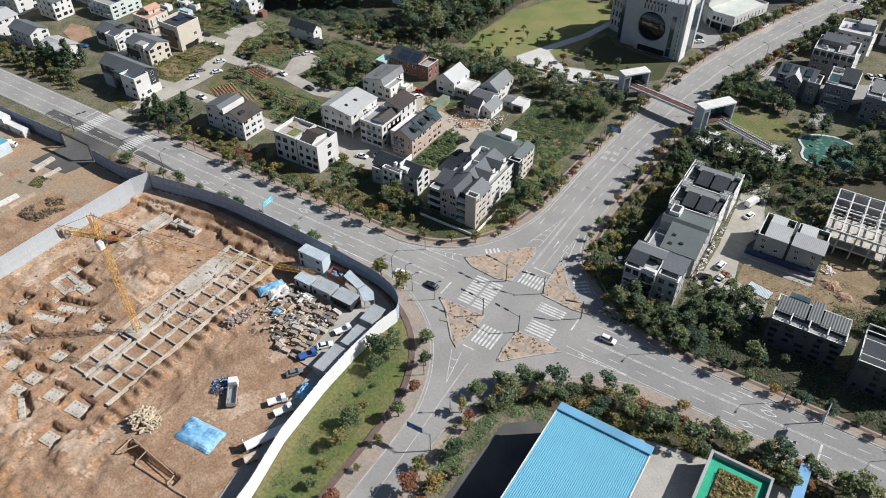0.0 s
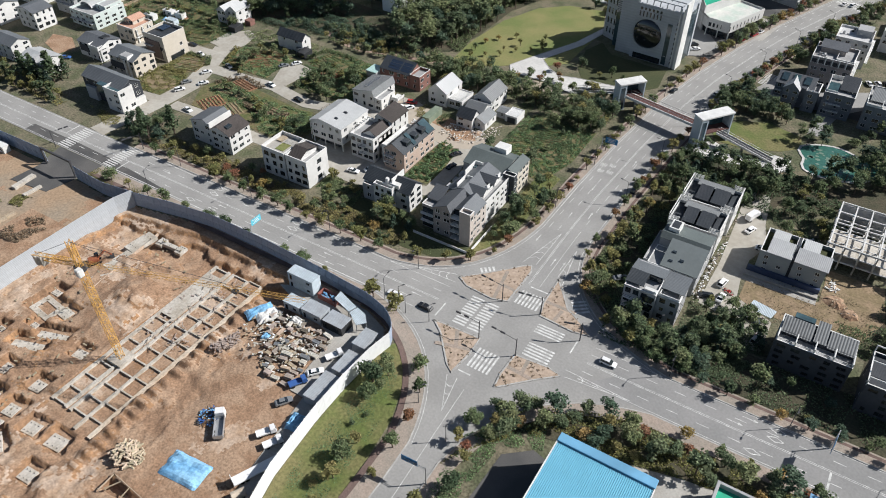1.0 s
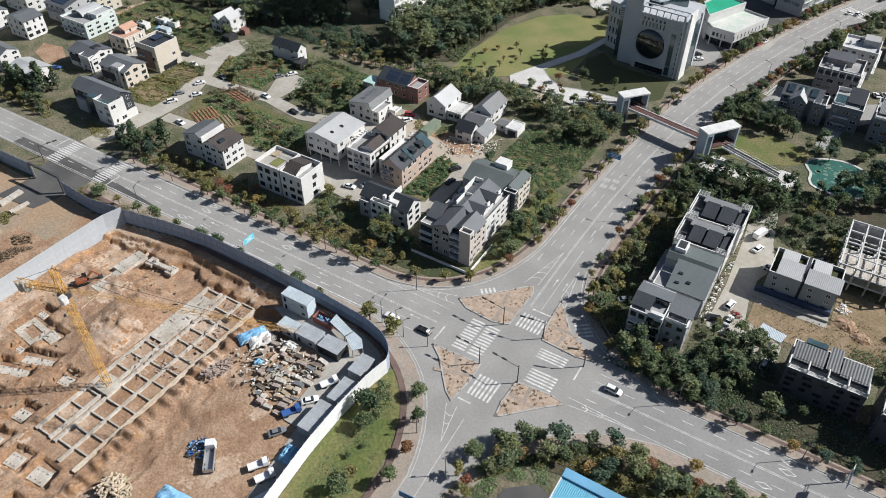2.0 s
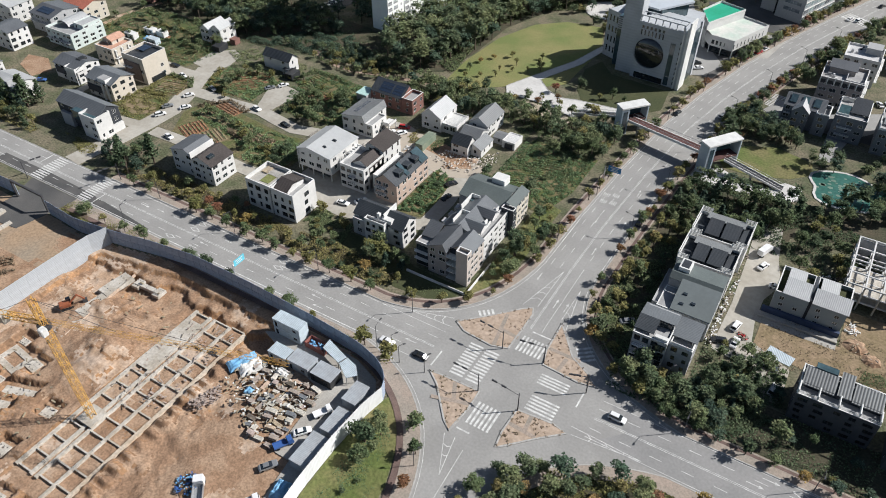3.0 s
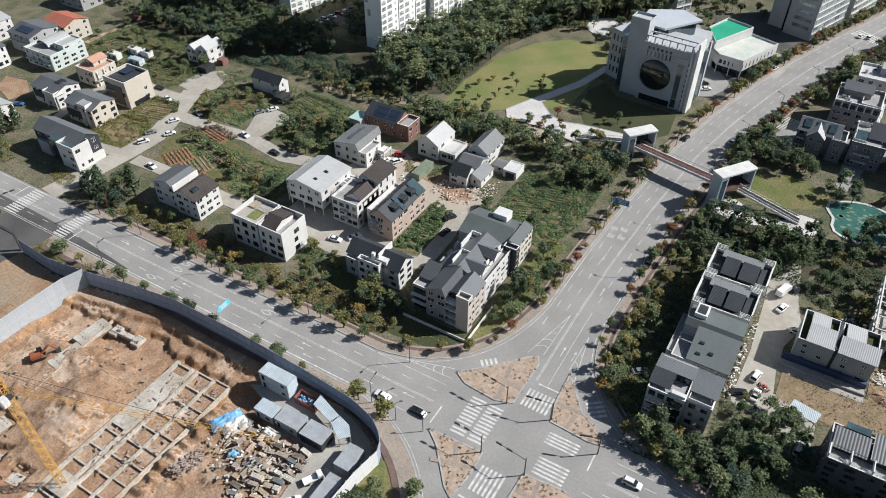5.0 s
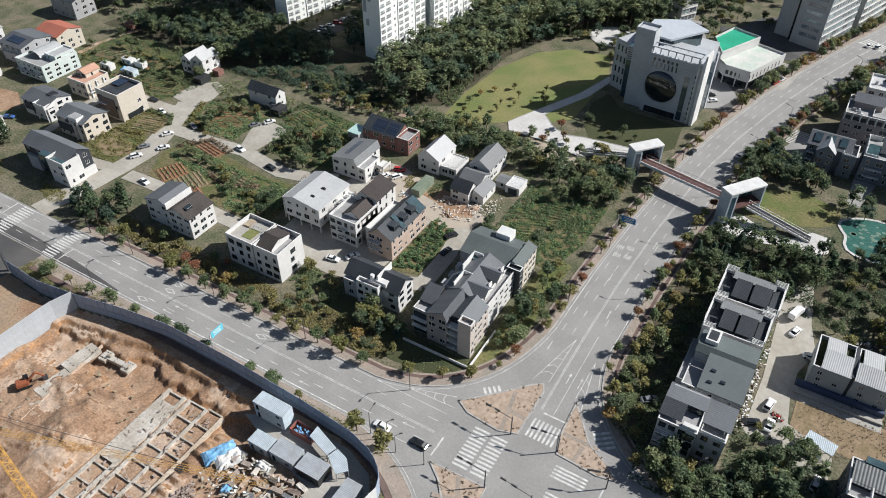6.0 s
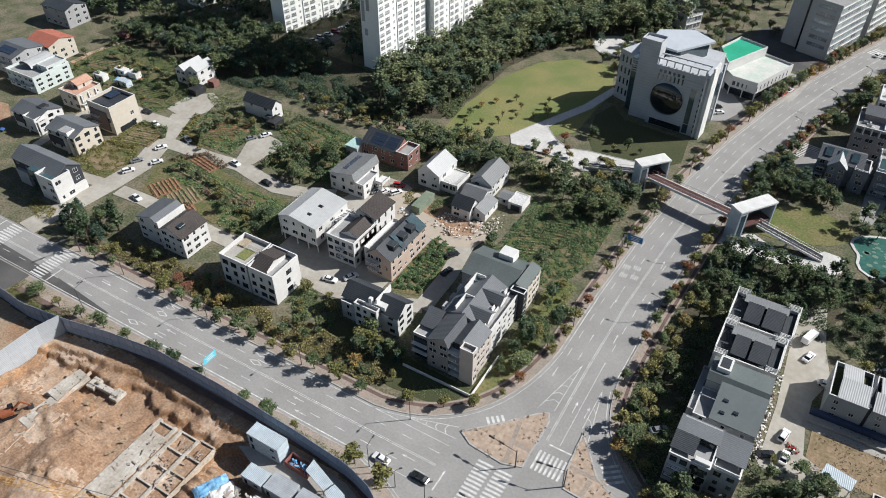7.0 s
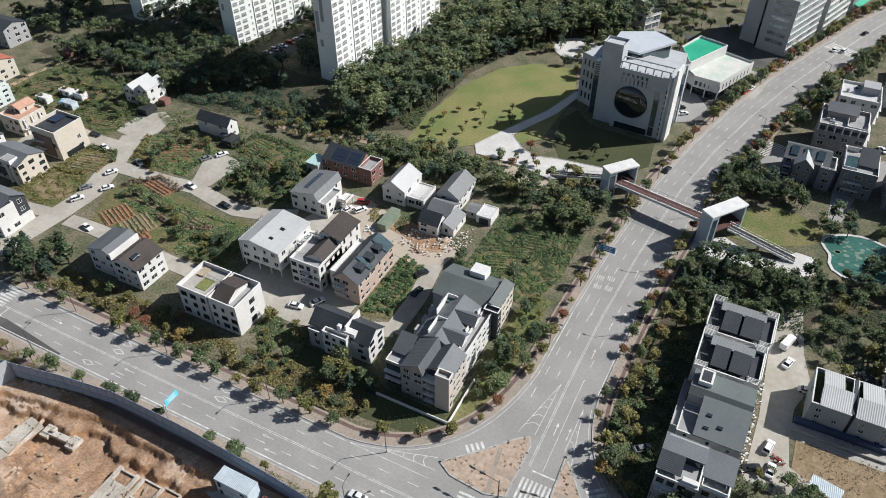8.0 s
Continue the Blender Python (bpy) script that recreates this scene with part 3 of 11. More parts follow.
def crosswalk(x0, x1, y0, y1, along_x, count, angle=0.0, label="white zebra crossing worn by traffic"):
    """Bars laid side by side over a rectangle; along_x: the bars themselves run along x."""
    cx, cy = (x0 + x1) / 2, (y0 + y1) / 2
    root = thing("crosswalk", pose(cx, cy, 0, 0, 0, angle), label, "crosswalk", "zebra crossings", "structure")
    w, h = x1 - x0, y1 - y0
    bm = bmesh.new()
    pitch = (h if along_x else w) / count
    bar = pitch * 0.5
    if along_x:
        add_box(bm, -w / 2, w / 2, -bar / 2, bar / 2, -0.01, 0.008)
    else:
        add_box(bm, -bar / 2, bar / 2, -h / 2, h / 2, -0.01, 0.008)
    me = mesh_of(bm, "bar", PAINT)
    for i in range(count):
        d = (i + 0.5) * pitch - (h if along_x else w) / 2
        piece("bar", me, root, pose(0, d, 0) if along_x else pose(d, 0, 0))


markings()
crosswalk(-76.2, -72.2, 126.0, 138.4, True, 11)
crosswalk(-71.4, -67.4, 126.0, 138.4, True, 11)
crosswalk(-65.2, -57.6, 142.0, 147.8, False, 7)
crosswalk(-65.0, -58.2, 114.8, 122.0, False, 6)
crosswalk(-55.0, -47.0, 134.6, 138.6, True, 4)
crosswalk(-54.2, -46.6, 125.8, 131.2, True, 5)
crosswalk(-80.0, -75.0, 147.6, 151.2, False, 4, 40)
crosswalk(-50.5, -45.0, 148.0, 152.4, False, 4, -52)
crosswalk(-248.6, -242.6, 125.0, 138.0, True, 12)
crosswalk(-223.6, -218.4, 125.4, 138.0, True, 12)
crosswalk(-25.0, -9.0, 412.0, 420.0, False, 13, -28)
crosswalk(-66.2, -59.8, 320.5, 332.0, True, 10, -12)
crosswalk(-37.0, -30.6, 309.5, 321.0, True, 10, -12)


# ---- traffic islands ----
def island(pts, paths):
    bm = bmesh.new()
    fill_outline(bm, pts, -0.05, 0.16)
    cx, cy = sum(p[0] for p in pts) / len(pts), sum(p[1] for p in pts) / len(pts)
    ob = setting("traffic_island", bm, ISLAND, "sandy traffic island with dry tufts and kerb", "traffic island")
    bm = bmesh.new()
    add_strip(bm, pts + [pts[0]], -0.02, 0.42, -0.05, 0.2)
    part("kerb", bm, KERB, ob, "pale stone kerb")
    bm = bmesh.new()
    for i, (a, b) in enumerate(paths):
        add_strip(bm, [a, b], -0.55, 0.55, 0.1, 0.175 + 0.006 * i)
    part("path", bm, PAVING, ob, "trodden sand path")
    rnd = random.Random(len(pts) + int(cx))
    leaves, lo, hi = [], [min(p[i] for p in pts) for i in (0, 1)], [max(p[i] for p in pts) for i in (0, 1)]
    for _ in range(420):
        x, y = rnd.uniform(lo[0], hi[0]), rnd.uniform(lo[1], hi[1])
        if inside(x, y, pts) and min(abs((b[0] - a[0]) * (a[1] - y) - (a[0] - x) * (b[1] - a[1])) / math.dist(a, b) for a, b in paths) > 0.9 and (math.sin(x * 3.2) * math.sin(y * 3.2) > 0.15):
            for _ in range(5):
                leaves.append((x + rnd.uniform(-0.3, 0.3), y + rnd.uniform(-0.3, 0.3), 0.17 + rnd.random() * 0.12, 0.17))
    leaf_cloud("tuft", leaves, LEAF_DRY, rnd, ob)


def inside(x, y, pts):
    hit = False
    for (ax, ay), (bx, by) in zip(pts, pts[1:] + pts[:1]):
        if (ay > y) != (by > y) and x < (bx - ax) * (y - ay) / (by - ay) + ax:
            hit = not hit
    return hit


def leaf_cloud(name, spots, material, rnd, parent=None, label=""):
    """Small bent leaf clumps, one per spot (x, y, z, size), joined into one mesh of kind stuff."""
    n = len(spots)
    verts, faces = np.empty((n * 4, 3)), np.arange(n * 4).reshape(n, 4)
    for i, (x, y, z, s) in enumerate(spots):
        a, b = rnd.uniform(0, 6.283), rnd.uniform(-0.5, 0.5)
        u = Vector((math.cos(a), math.sin(a), b)).normalized() * s
        v = Vector((-math.sin(a), math.cos(a), rnd.uniform(-0.5, 0.5))).normalized() * s * rnd.uniform(0.6, 1.0)
        c = Vector((x, y, z))
        for k, q in enumerate((c - u, c - v + u * 0.2, c + u, c + v - u * 0.2)):
            verts[i * 4 + k] = q
        verts[i * 4][2] -= s * 0.3
    me = bpy.data.meshes.new(name)
    me.from_pydata(verts.tolist(), [], faces.tolist())
    me.materials.append(material)
    ob = new(name, me)
    ob.parent = parent
    return tagged(ob, label=label, kind="stuff")


island([(-83.8, 142.6), (-80, 140.4), (-71, 139.6), (-66.4, 141.2), (-66.2, 156), (-67.4, 158.6), (-70, 156.8), (-77, 149.2)], [((-70.5, 140), (-72.5, 152.5)), ((-72, 146.5), (-66, 146))])
island([(-81, 124), (-77, 121), (-69.6, 112.4), (-66.8, 110.4), (-65.8, 118.5), (-66.2, 124.8), (-77.5, 124.4)], [((-76, 117), (-66, 120)), ((-73, 124), (-70.5, 119))])
island([(-58, 157.5), (-57.6, 146), (-56.2, 140.9), (-46, 140.2), (-41, 141.2), (-45, 144.6), (-50.4, 147.6), (-55, 153.8)], [((-57, 147), (-48, 147)), ((-51.5, 146), (-52, 141))])
island([(-55.6, 124.8), (-55.9, 117), (-55.2, 112.2), (-53.8, 113), (-47, 119.8), (-42, 124.4), (-46, 125.6)], [((-55.5, 120), (-48, 119.5)), ((-51.5, 125), (-51, 119.5))])


# ---- lanes, plazas and lawns ----
def slab(name, pts, z, material, label, category, kerb=0.0):
    bm = bmesh.new()
    fill_outline(bm, pts, -0.3, z)
    ob = setting(name, bm, material, label, category)
    if kerb:
        bm = bmesh.new()
        add_strip(bm, pts + [pts[0]], -0.15, 0.15, -0.05, z + kerb)
        part("kerb", bm, KERB, ob)
    return ob


def lane(name, line, width, z, material, label):
    bm = bmesh.new()
    add_strip(bm, line, -width / 2, width / 2, -0.3, z)
    return setting(name, bm, material, label, "lane")


lane("lane_1", [(-243, 138.4), (-242, 148), (-240.4, 158), (-239.4, 170), (-239, 182), (-243, 193), (-248, 205), (-253, 216)], 8.5, 0.03, LANE, "pale concrete village lane")
slab("lane_2", [(-262, 216), (-249, 214), (-246, 222), (-248, 232), (-255, 235), (-262, 228)], 0.034, LANE, "pale concrete turning place", "lane")
lane("lane_3", [(-243, 198), (-234, 198.6), (-222, 199), (-208, 200.6), (-198, 198.6), (-188, 197), (-176, 200), (-168, 204)], 6.2, 0.038, LANE, "pale concrete village lane")
slab("lane_4", [(-212.4, 203), (-205, 203.4), (-204.4, 211), (-202.6, 220), (-214.4, 221.8), (-217.6, 215), (-214, 207)], 0.042, LANE, "pale concrete parking bay", "lane")
lane("lane_9", [(-247, 209), (-258, 208), (-268, 207.6), (-282, 210), (-287, 206), (-286, 190)], 6.0, 0.026, LANE, "pale concrete village lane")
lane("lane_10", [(-243, 168), (-256, 166), (-283, 169), (-286, 190)], 5.0, 0.022, LANE, "pale concrete village lane")
slab("bare_plot", [(-326, 175.6), (-312, 171.3), (-309, 179.2), (-320, 185.6), (-331, 183.4)], 0.03, SOIL, "bare orange soil plot", "yard")
lane("lane_5", [(-234, 168), (-222, 168.5), (-205, 168), (-190, 167.2), (-172, 167), (-156, 166.2), (-141, 166), (-124, 169.5), (-114, 174)], 5.5, 0.046, LANE, "pale concrete village lane")
lane("lane_6", [(-114, 173), (-114.2, 188), (-116.5, 203), (-121, 207)], 5.5, 0.05, LANE, "pale concrete village lane")
slab("lane_7", [(-114, 204), (-112, 212), (-127, 214), (-140, 218), (-151, 222), (-158, 218), (-158, 211), (-150, 205), (-135, 202), (-122, 200)], 0.054, surface("sandy_lane", (0.43, 0.37, 0.30), 1.0, 0.5, 0.05, 0.15, 0.35, (0.36, 0.32, 0.27), bump=0.02), "sandy unpaved yard with tyre tracks", "yard")
slab("lane_8", [(-22, 232), (-14, 232), (-12, 216), (-9, 205), (-12, 196), (-12, 186), (-11, 178), (0, 173), (0, 160), (-7, 160), (-8, 168), (-20, 170), (-19.5, 190), (-20.5, 212)], 0.03, LANE, "pale concrete courtyard between houses", "yard")
slab("plaza", [(-134, 269.5), (-131, 264), (-114, 264), (-101, 260.5), (-93, 266.4), (-84.4, 270), (-85.6, 276), (-103.8, 274), (-111, 272), (-117.6, 275.4), (-124, 282), (-114.5, 304), (-110.5, 324), (-113.5, 325), (-118.5, 305), (-128.6, 282.5)], 0.04, PLAZA, "pale paved plaza below the church", "plaza", 0.1)
slab("sandy_terrace", [(-122, 262.6), (-113.6, 262.6), (-101.6, 259.4), (-96, 256), (-104, 252), (-116, 256.4)], 0.03, surface("sandy_paving", (0.40, 0.345, 0.27), 0.95, 1.5, 0.12, 0.2, 0.4, (0.33, 0.28, 0.21), bump=0.1), "sandy terrace below the plaza", "plaza")
slab("round_plaza", [(-126.5 + 10.5 * math.cos(a), 363.5 + 11 * math.sin(a)) for a in (i * math.pi / 8 for i in range(16))], 0.05, PLAZA, "round pale plaza with kerb", "plaza", 0.1)
slab("lawn_1", [(-158, 258), (-140, 264), (-134, 269), (-123, 274), (-113, 284), (-113, 302), (-112, 320), (-120, 344), (-138, 341), (-150, 330), (-158, 308), (-160, 280)], 0.0, LAWN, "mown yellow-green park lawn", "lawn")
slab("soil_patch", [(-141, 212), (-132, 210.4), (-122, 206.4), (-116.4, 209), (-120, 214), (-126, 216.4), (-133, 218), (-140, 217)], 0.06, SOIL, "torn orange soil beside the sandy yard", "yard")
slab("house_yard", [(-167, 168.6), (-128.5, 168.6), (-127.4, 201), (-150, 206), (-152, 222), (-160, 222), (-167, 196)], 0.0, LANE, "pale concrete yards between the houses", "yard")
slab("forecourt", [(-78, 318), (-58, 322), (-50, 352), (-58, 380), (-64, 402), (-86, 402), (-78, 372), (-70, 350)], 0.012, ASPHALT_DARK, "dark asphalt forecourt behind the shop", "yard")
slab("lawn_2", [(-44, 264), (-36, 276), (-26, 280), (-13, 276), (-12, 268), (-18, 262), (-30, 257), (-40, 257)], 0.0, GREEN_BANK, "mown green lawn beside the pond", "lawn")
slab("bank", [(-69.6, 60), (-70.3, 78), (-71.6, 90), (-75.5, 101), (-80, 108), (-84.4, 112.5), (-86, 109), (-86.8, 102), (-87.2, 90), (-86.8, 79), (-85.4, 63), (-82, 49), (-79.6, 28), (-69, 28)], 0.04, GREEN_BANK, "grass bank below the white fence", "lawn")
slab("side_street", [(-73, 318), (-66, 322), (-61, 335), (-72, 350), (-83, 372), (-95, 402), (-101, 402), (-90, 370), (-80, 345), (-86, 330)], 0.02, ASPHALT, "asphalt side street and forecourt", "road")
slab("side_street", [(-38, 304), (-33, 317), (-20, 312), (10, 330), (40, 350), (44, 342), (10, 318), (-4, 300), (-8, 280), (-12, 280), (-12, 300), (-22, 300)], 0.02, ASPHALT, "asphalt side street with parked cars", "road")
slab("forecourt", [(-60, 376), (-42, 378), (-46, 352), (-50, 350), (-62, 372)], 0.024, CONCRETE, "concrete forecourt", "yard")
slab("car_park", [(-254, 284), (-243, 284), (-238, 322), (-249, 322)], 0.02, ASPHALT_DARK, "dark asphalt car park of the flats", "car park")
slab("car_park", [(-318, 292), (-306, 292), (-300, 330), (-312, 330)], 0.02, ASPHALT_DARK, "dark asphalt car park of the flats", "car park")
slab("storage_yard", [(-94.6, 84), (-88.4, 84), (-87.8, 60), (-84, 42), (-88, 42), (-92, 64)], 0.0, CONCRETE, "dusty concrete strip along the fence", "yard")
slab("storage_yard", [(-127, 112), (-116, 117.5), (-99, 117), (-91, 114), (-87.6, 109), (-88, 84), (-99, 84), (-101, 104), (-113, 107)], -0.02, CONCRETE, "dusty concrete storage yard", "yard")
# dark asphalt outlined to deepen the hall's cast shadow
slab("hall_yard", [(-47.5, 40), (-34, 40), (-34, 100), (-38, 101), (-44, 96)], 0.016, ASPHALT_DARK, "asphalt yard coloured dark where the hall casts shadow", "yard")
slab("courtyard", [(-34, 103), (-22, 108), (-6, 112), (22, 116), (22, 40), (-34, 40)], 0.02, CONCRETE, "grey concrete works yard", "yard")
slab("gate_drive", [(-246, 124.4), (-222, 124.4), (-224, 113), (-226, 104), (-243, 102), (-242, 113)], 0.01, ASPHALT_DARK, "dark asphalt site entrance", "road")
# floors under the dense trees and lawns, shade put into their colour
slab("wood_floor", [(-206, 258), (-178, 258), (-163, 266), (-160, 290), (-160, 320), (-152, 344), (-138, 364), (-110, 384), (-100, 408), (-112, 428), (-150, 402), (-198, 374), (-204, 330), (-200, 315)], -0.03, SHADE_LITTER, "grove leaf litter with tree shade in its colour", "woodland floor")
slab("wood_floor", [(-345, 250), (-288, 250), (-262, 244), (-236, 244), (-212, 256), (-206, 262), (-203, 284), (-256, 290), (-262, 296), (-318, 292), (-340, 296)], -0.03, SHADE_LITTER, "leaf litter with shade of the flats in its colour", "woodland floor")
slab("wood_floor", [(-52, 164), (-48, 154), (-40, 148), (-38, 156), (-37.8, 216), (-24, 216.5), (-12, 220), (-9, 246), (-22, 244), (-44, 243), (-50, 238), (-49, 215)], -0.03, SHADE_LITTER, "leaf litter with tree and house shade in its colour", "woodland floor")
slab("wood_floor", [(-38, 143), (80, 143), (80, 158), (-6, 158), (-8, 166), (-22, 155.5), (-37, 155.5)], -0.03, SHADE_LITTER, "rough slope with tree shade in its colour", "lawn")
slab("wood_floor", [(-8, 250), (-6, 234), (10, 232), (40, 250), (40, 288), (14, 278), (18, 262), (8, 250)], -0.03, SHADE_LITTER, "leaf litter beside the pond, shade in its colour", "woodland floor")
slab("wood_floor", [(-44, 112), (-36, 116), (-22, 121), (36, 121.4), (36, 116), (14, 115.4), (-8, 112), (-30, 107), (-42, 104.4), (-54, 90)], 0.03, SHADE_LITTER, "planted belt leaf litter, shade in its colour", "woodland floor")
slab("wood_floor", [(-134, 150), (-106, 145), (-90, 146.5), (-88, 155), (-106, 155.5), (-113, 158.5), (-132, 158.5)], -0.03, SHADE_LAWN, "lawn round the corner house, shade in its colour", "lawn")
for pts in ([(-227, 171.5), (-173, 171), (-173, 194), (-190, 192), (-214, 195), (-232, 193.6), (-234, 184)],
            [(-247, 205), (-243, 203.4), (-232, 203), (-216, 204.4), (-219.4, 214), (-216.6, 224), (-230, 227), (-245, 221)],
            [(-262, 170), (-244, 170), (-244, 184), (-248, 190), (-246, 200), (-254, 204), (-262.6, 203), (-262.6, 187), (-263.6, 184)],
            [(-202, 204.6), (-176, 206), (-170, 214), (-170, 236), (-206, 240), (-212, 226), (-202, 223)],
            [(-330, 214), (-303, 214), (-286, 212), (-262, 212), (-258, 230), (-262, 246), (-330, 250)],
            [(-107, 200), (-84, 199), (-80, 215), (-80, 238), (-106, 238)], [(-127, 174), (-117, 177), (-117.5, 200), (-127, 202)]):
    slab("garden", pts, -0.01, GARDEN, "overgrown green garden land", "garden")
slab("car_park", [(-80, 392), (-56, 380), (-45, 381), (-40, 396), (-52, 404), (-60, 430), (-72, 420)], 0.016, ASPHALT_DARK, "asphalt yard beside the offices", "car park")
slab("car_park", [(-8, 300), (30, 300), (36, 330), (12, 334), (-6, 316)], 0.016, ASPHALT_DARK, "asphalt yard behind the houses", "car park")
slab("wood_floor", [(24, 160), (80, 160), (80, 216), (26, 216)], -0.02, SHADE_LITTER, "leaf litter with shade of houses in its colour", "woodland floor")
# lawn coloured dark to deepen the church's shadow
slab("church_lawn", [(-111.5, 300), (-107.5, 282), (-101, 273), (-94, 275), (-84, 270), (-72, 284), (-74, 300), (-100, 302), (-108, 311)], -0.02, SHADE_LAWN, "lawn before the church, its shadow in the colour", "lawn")


slab("tarmac_patch", [(-268, 125.0), (-246, 125.0), (-222, 124.9), (-206, 124.9), (-190, 125.0), (-189, 126.0), (-206, 127.6), (-222, 129.0), (-240, 129.6), (-268, 129.4)], 0.004, ASPHALT_DARK, "darker patch of newer asphalt by the site gate", "road")
slab("bare_plot", [(-10.5, 176), (4, 175), (22, 176), (27, 190), (25, 204), (9.5, 204), (9.5, 188.2), (-10.5, 188.2)], 0.012, surface("bare_brown_yard", (0.27, 0.20, 0.13), 1.0, 1.4, 0.25, 0.2, 0.5, (0.20, 0.155, 0.09), bump=0.6, crisp=0.6), "bare brown soil with dry weeds", "yard")
slab("terrace_apron", [(-13, 186.4), (8.9, 186.4), (8.9, 191.3), (-13, 191.3)], 0.05, CONCRETE, "pale concrete apron before the house", "yard")
slab("lawn_3", [(-88, 153.2), (-84, 155), (-80.4, 163), (-79.2, 176), (-79.2, 204), (-84, 205), (-86.8, 200), (-86.8, 168)], -0.01, GREEN_BANK, "narrow lawn beside the corner house", "lawn")
# darker grey over the whole eastern street
slab("asphalt_section", [(-36, 125.75), (420, 125.75), (420, 138.45), (-36, 138.45), (-30, 132)], 0.003, surface("east_asphalt", (0.225, 0.224, 0.22), 0.9, 1.6, 0.09, 0.07, 0.45, (0.27, 0.265, 0.26), bump=0.05), "darker asphalt of the eastern street", "road")
lane("track", [(-328.5, 214), (-328.8, 222), (-329.3, 234), (-326.7, 249), (-322, 258)], 2.6, 0.03, SOIL_PALE, "pale earth track between gardens")
lane("lane_11", [(-224, 254), (-217.6, 250.5), (-205.8, 247), (-197.5, 246.6), (-187.7, 249.2), (-176, 251.6), (-160, 254.5)], 2.4, 0.03, surface("pink_gravel", (0.40, 0.29, 0.23), 1.0, 2.0, 0.15, 0.2, 0.4), "pinkish gravel path between hedges")


# ---- houses ----
def facade(bm, o, u, w, h, rects, depth=0.16):
    """One wall face from its lower left corner, with real openings cut through it."""
    o, u, up = Vector(o), Vector(u), Vector((0, 0, 1))
    n = u.cross(up)
    xs = sorted({0, w, *[r[0] for r in rects], *[r[1] for r in rects]})
    zs = sorted({0, h, *[r[2] for r in rects], *[r[3] for r in rects]})

    def at(x, z, d=0.0):
        return bm.verts.new(o + u * x + up * z - n * d)

    for xa, xb in zip(xs, xs[1:]):
        for za, zb in zip(zs, zs[1:]):
            mx, mz = (xa + xb) / 2, (za + zb) / 2
            if not any(r[0] < mx < r[1] and r[2] < mz < r[3] for r in rects):
                bm.faces.new((at(xa, za), at(xb, za), at(xb, zb), at(xa, zb)))
    for xa, xb, za, zb in rects:
        for p, q in (((xa, za), (xb, za)), ((xb, za), (xb, zb)), ((xb, zb), (xa, zb)), ((xa, zb), (xa, za))):
            bm.faces.new((at(*p), at(*q), at(*q, depth), at(*p, depth)))


def lattice(bm, xs, zs, holes, y0, y1):
    """One connected frame with openings, over a grid of cells in x and z."""
    cache = {}

    def at(i, j, y):
        if (i, j, y) not in cache:
            cache[i, j, y] = bm.verts.new((xs[i], y, zs[j]))
        return cache[i, j, y]

    nx, nz = len(xs) - 1, len(zs) - 1
    solid = {(i, j) for i in range(nx) for j in range(nz)} - set(holes)
    for i, j in solid:
        for y in (y0, y1):
            bm.faces.new((at(i, j, y), at(i + 1, j, y), at(i + 1, j + 1, y), at(i, j + 1, y)))
        for di, dj, p, q in ((-1, 0, (i, j), (i, j + 1)), (1, 0, (i + 1, j), (i + 1, j + 1)), (0, -1, (i, j), (i + 1, j)), (0, 1, (i, j + 1), (i + 1, j + 1))):
            if (i + di, j + dj) not in solid:
                bm.faces.new((at(*p, y0), at(*q, y0), at(*q, y1), at(*p, y1)))


WINDOWS = {}


def window(parent, o, u, rect, frame_mat=None, glass=None, name="window"):
    """A framed pane set back in its opening."""
    frame_mat, glass = frame_mat or TRIM, glass or GLASS
    w, h = round(rect[1] - rect[0], 2), round(rect[3] - rect[2], 2)
    key = (w, h, frame_mat.name, glass.name)
    if key not in WINDOWS:
        bm = bmesh.new()
        t = 0.08
        if w > 1.0:
            lattice(bm, [0, t, w / 2 - 0.035, w / 2 + 0.035, w - t, w], [0, t, h - t, h], {(1, 1), (3, 1)}, 0.03, 0.13)
        else:
            lattice(bm, [0, t, w - t, w], [0, t, h - t, h], {(1, 1)}, 0.03, 0.13)
        pane_bm = bmesh.new()
        add_box(pane_bm, 0.02, w - 0.02, 0.10, 0.15, 0.02, h - 0.02)
        WINDOWS[key] = (mesh_of(bm, "window", frame_mat), mesh_of(pane_bm, "pane", glass))
    u = Vector(u)
    place = Vector(o) + u * rect[0] + Vector((0, 0, rect[2]))
    m = Matrix.Translation(place) @ Matrix.Rotation(math.atan2(u.y, u.x), 4, "Z")
    ob = piece(name, WINDOWS[key][0], parent, m)
    piece("pane", WINDOWS[key][1], ob)
    return ob


def plain_window(parent, o, u, rect, glass, name="window"):
    """A far-off window: the glass with its mullion in one mesh."""
    w, h = round(rect[1] - rect[0], 2), round(rect[3] - rect[2], 2)
    key = (w, h, "plain", glass.name)
    if key not in WINDOWS:
        bm = bmesh.new()
        add_box(bm, 0.02, w - 0.02, 0.10, 0.15, 0.02, h - 0.02)
        n = len(bm.faces)
        add_box(bm, w / 2 - 0.05, w / 2 + 0.05, 0.04, 0.097, 0.02, h - 0.02)
        me = mesh_of(bm, "window", glass)
        me.materials.append(TRIM)
        for p in me.polygons:
            p.material_index = 1 if p.index >= n else 0
        WINDOWS[key] = me
    u = Vector(u)
    m = Matrix.Translation(Vector(o) + u * rect[0] + Vector((0, 0, rect[2]))) @ Matrix.Rotation(math.atan2(u.y, u.x), 4, "Z")
    return piece(name, WINDOWS[key], parent, m)


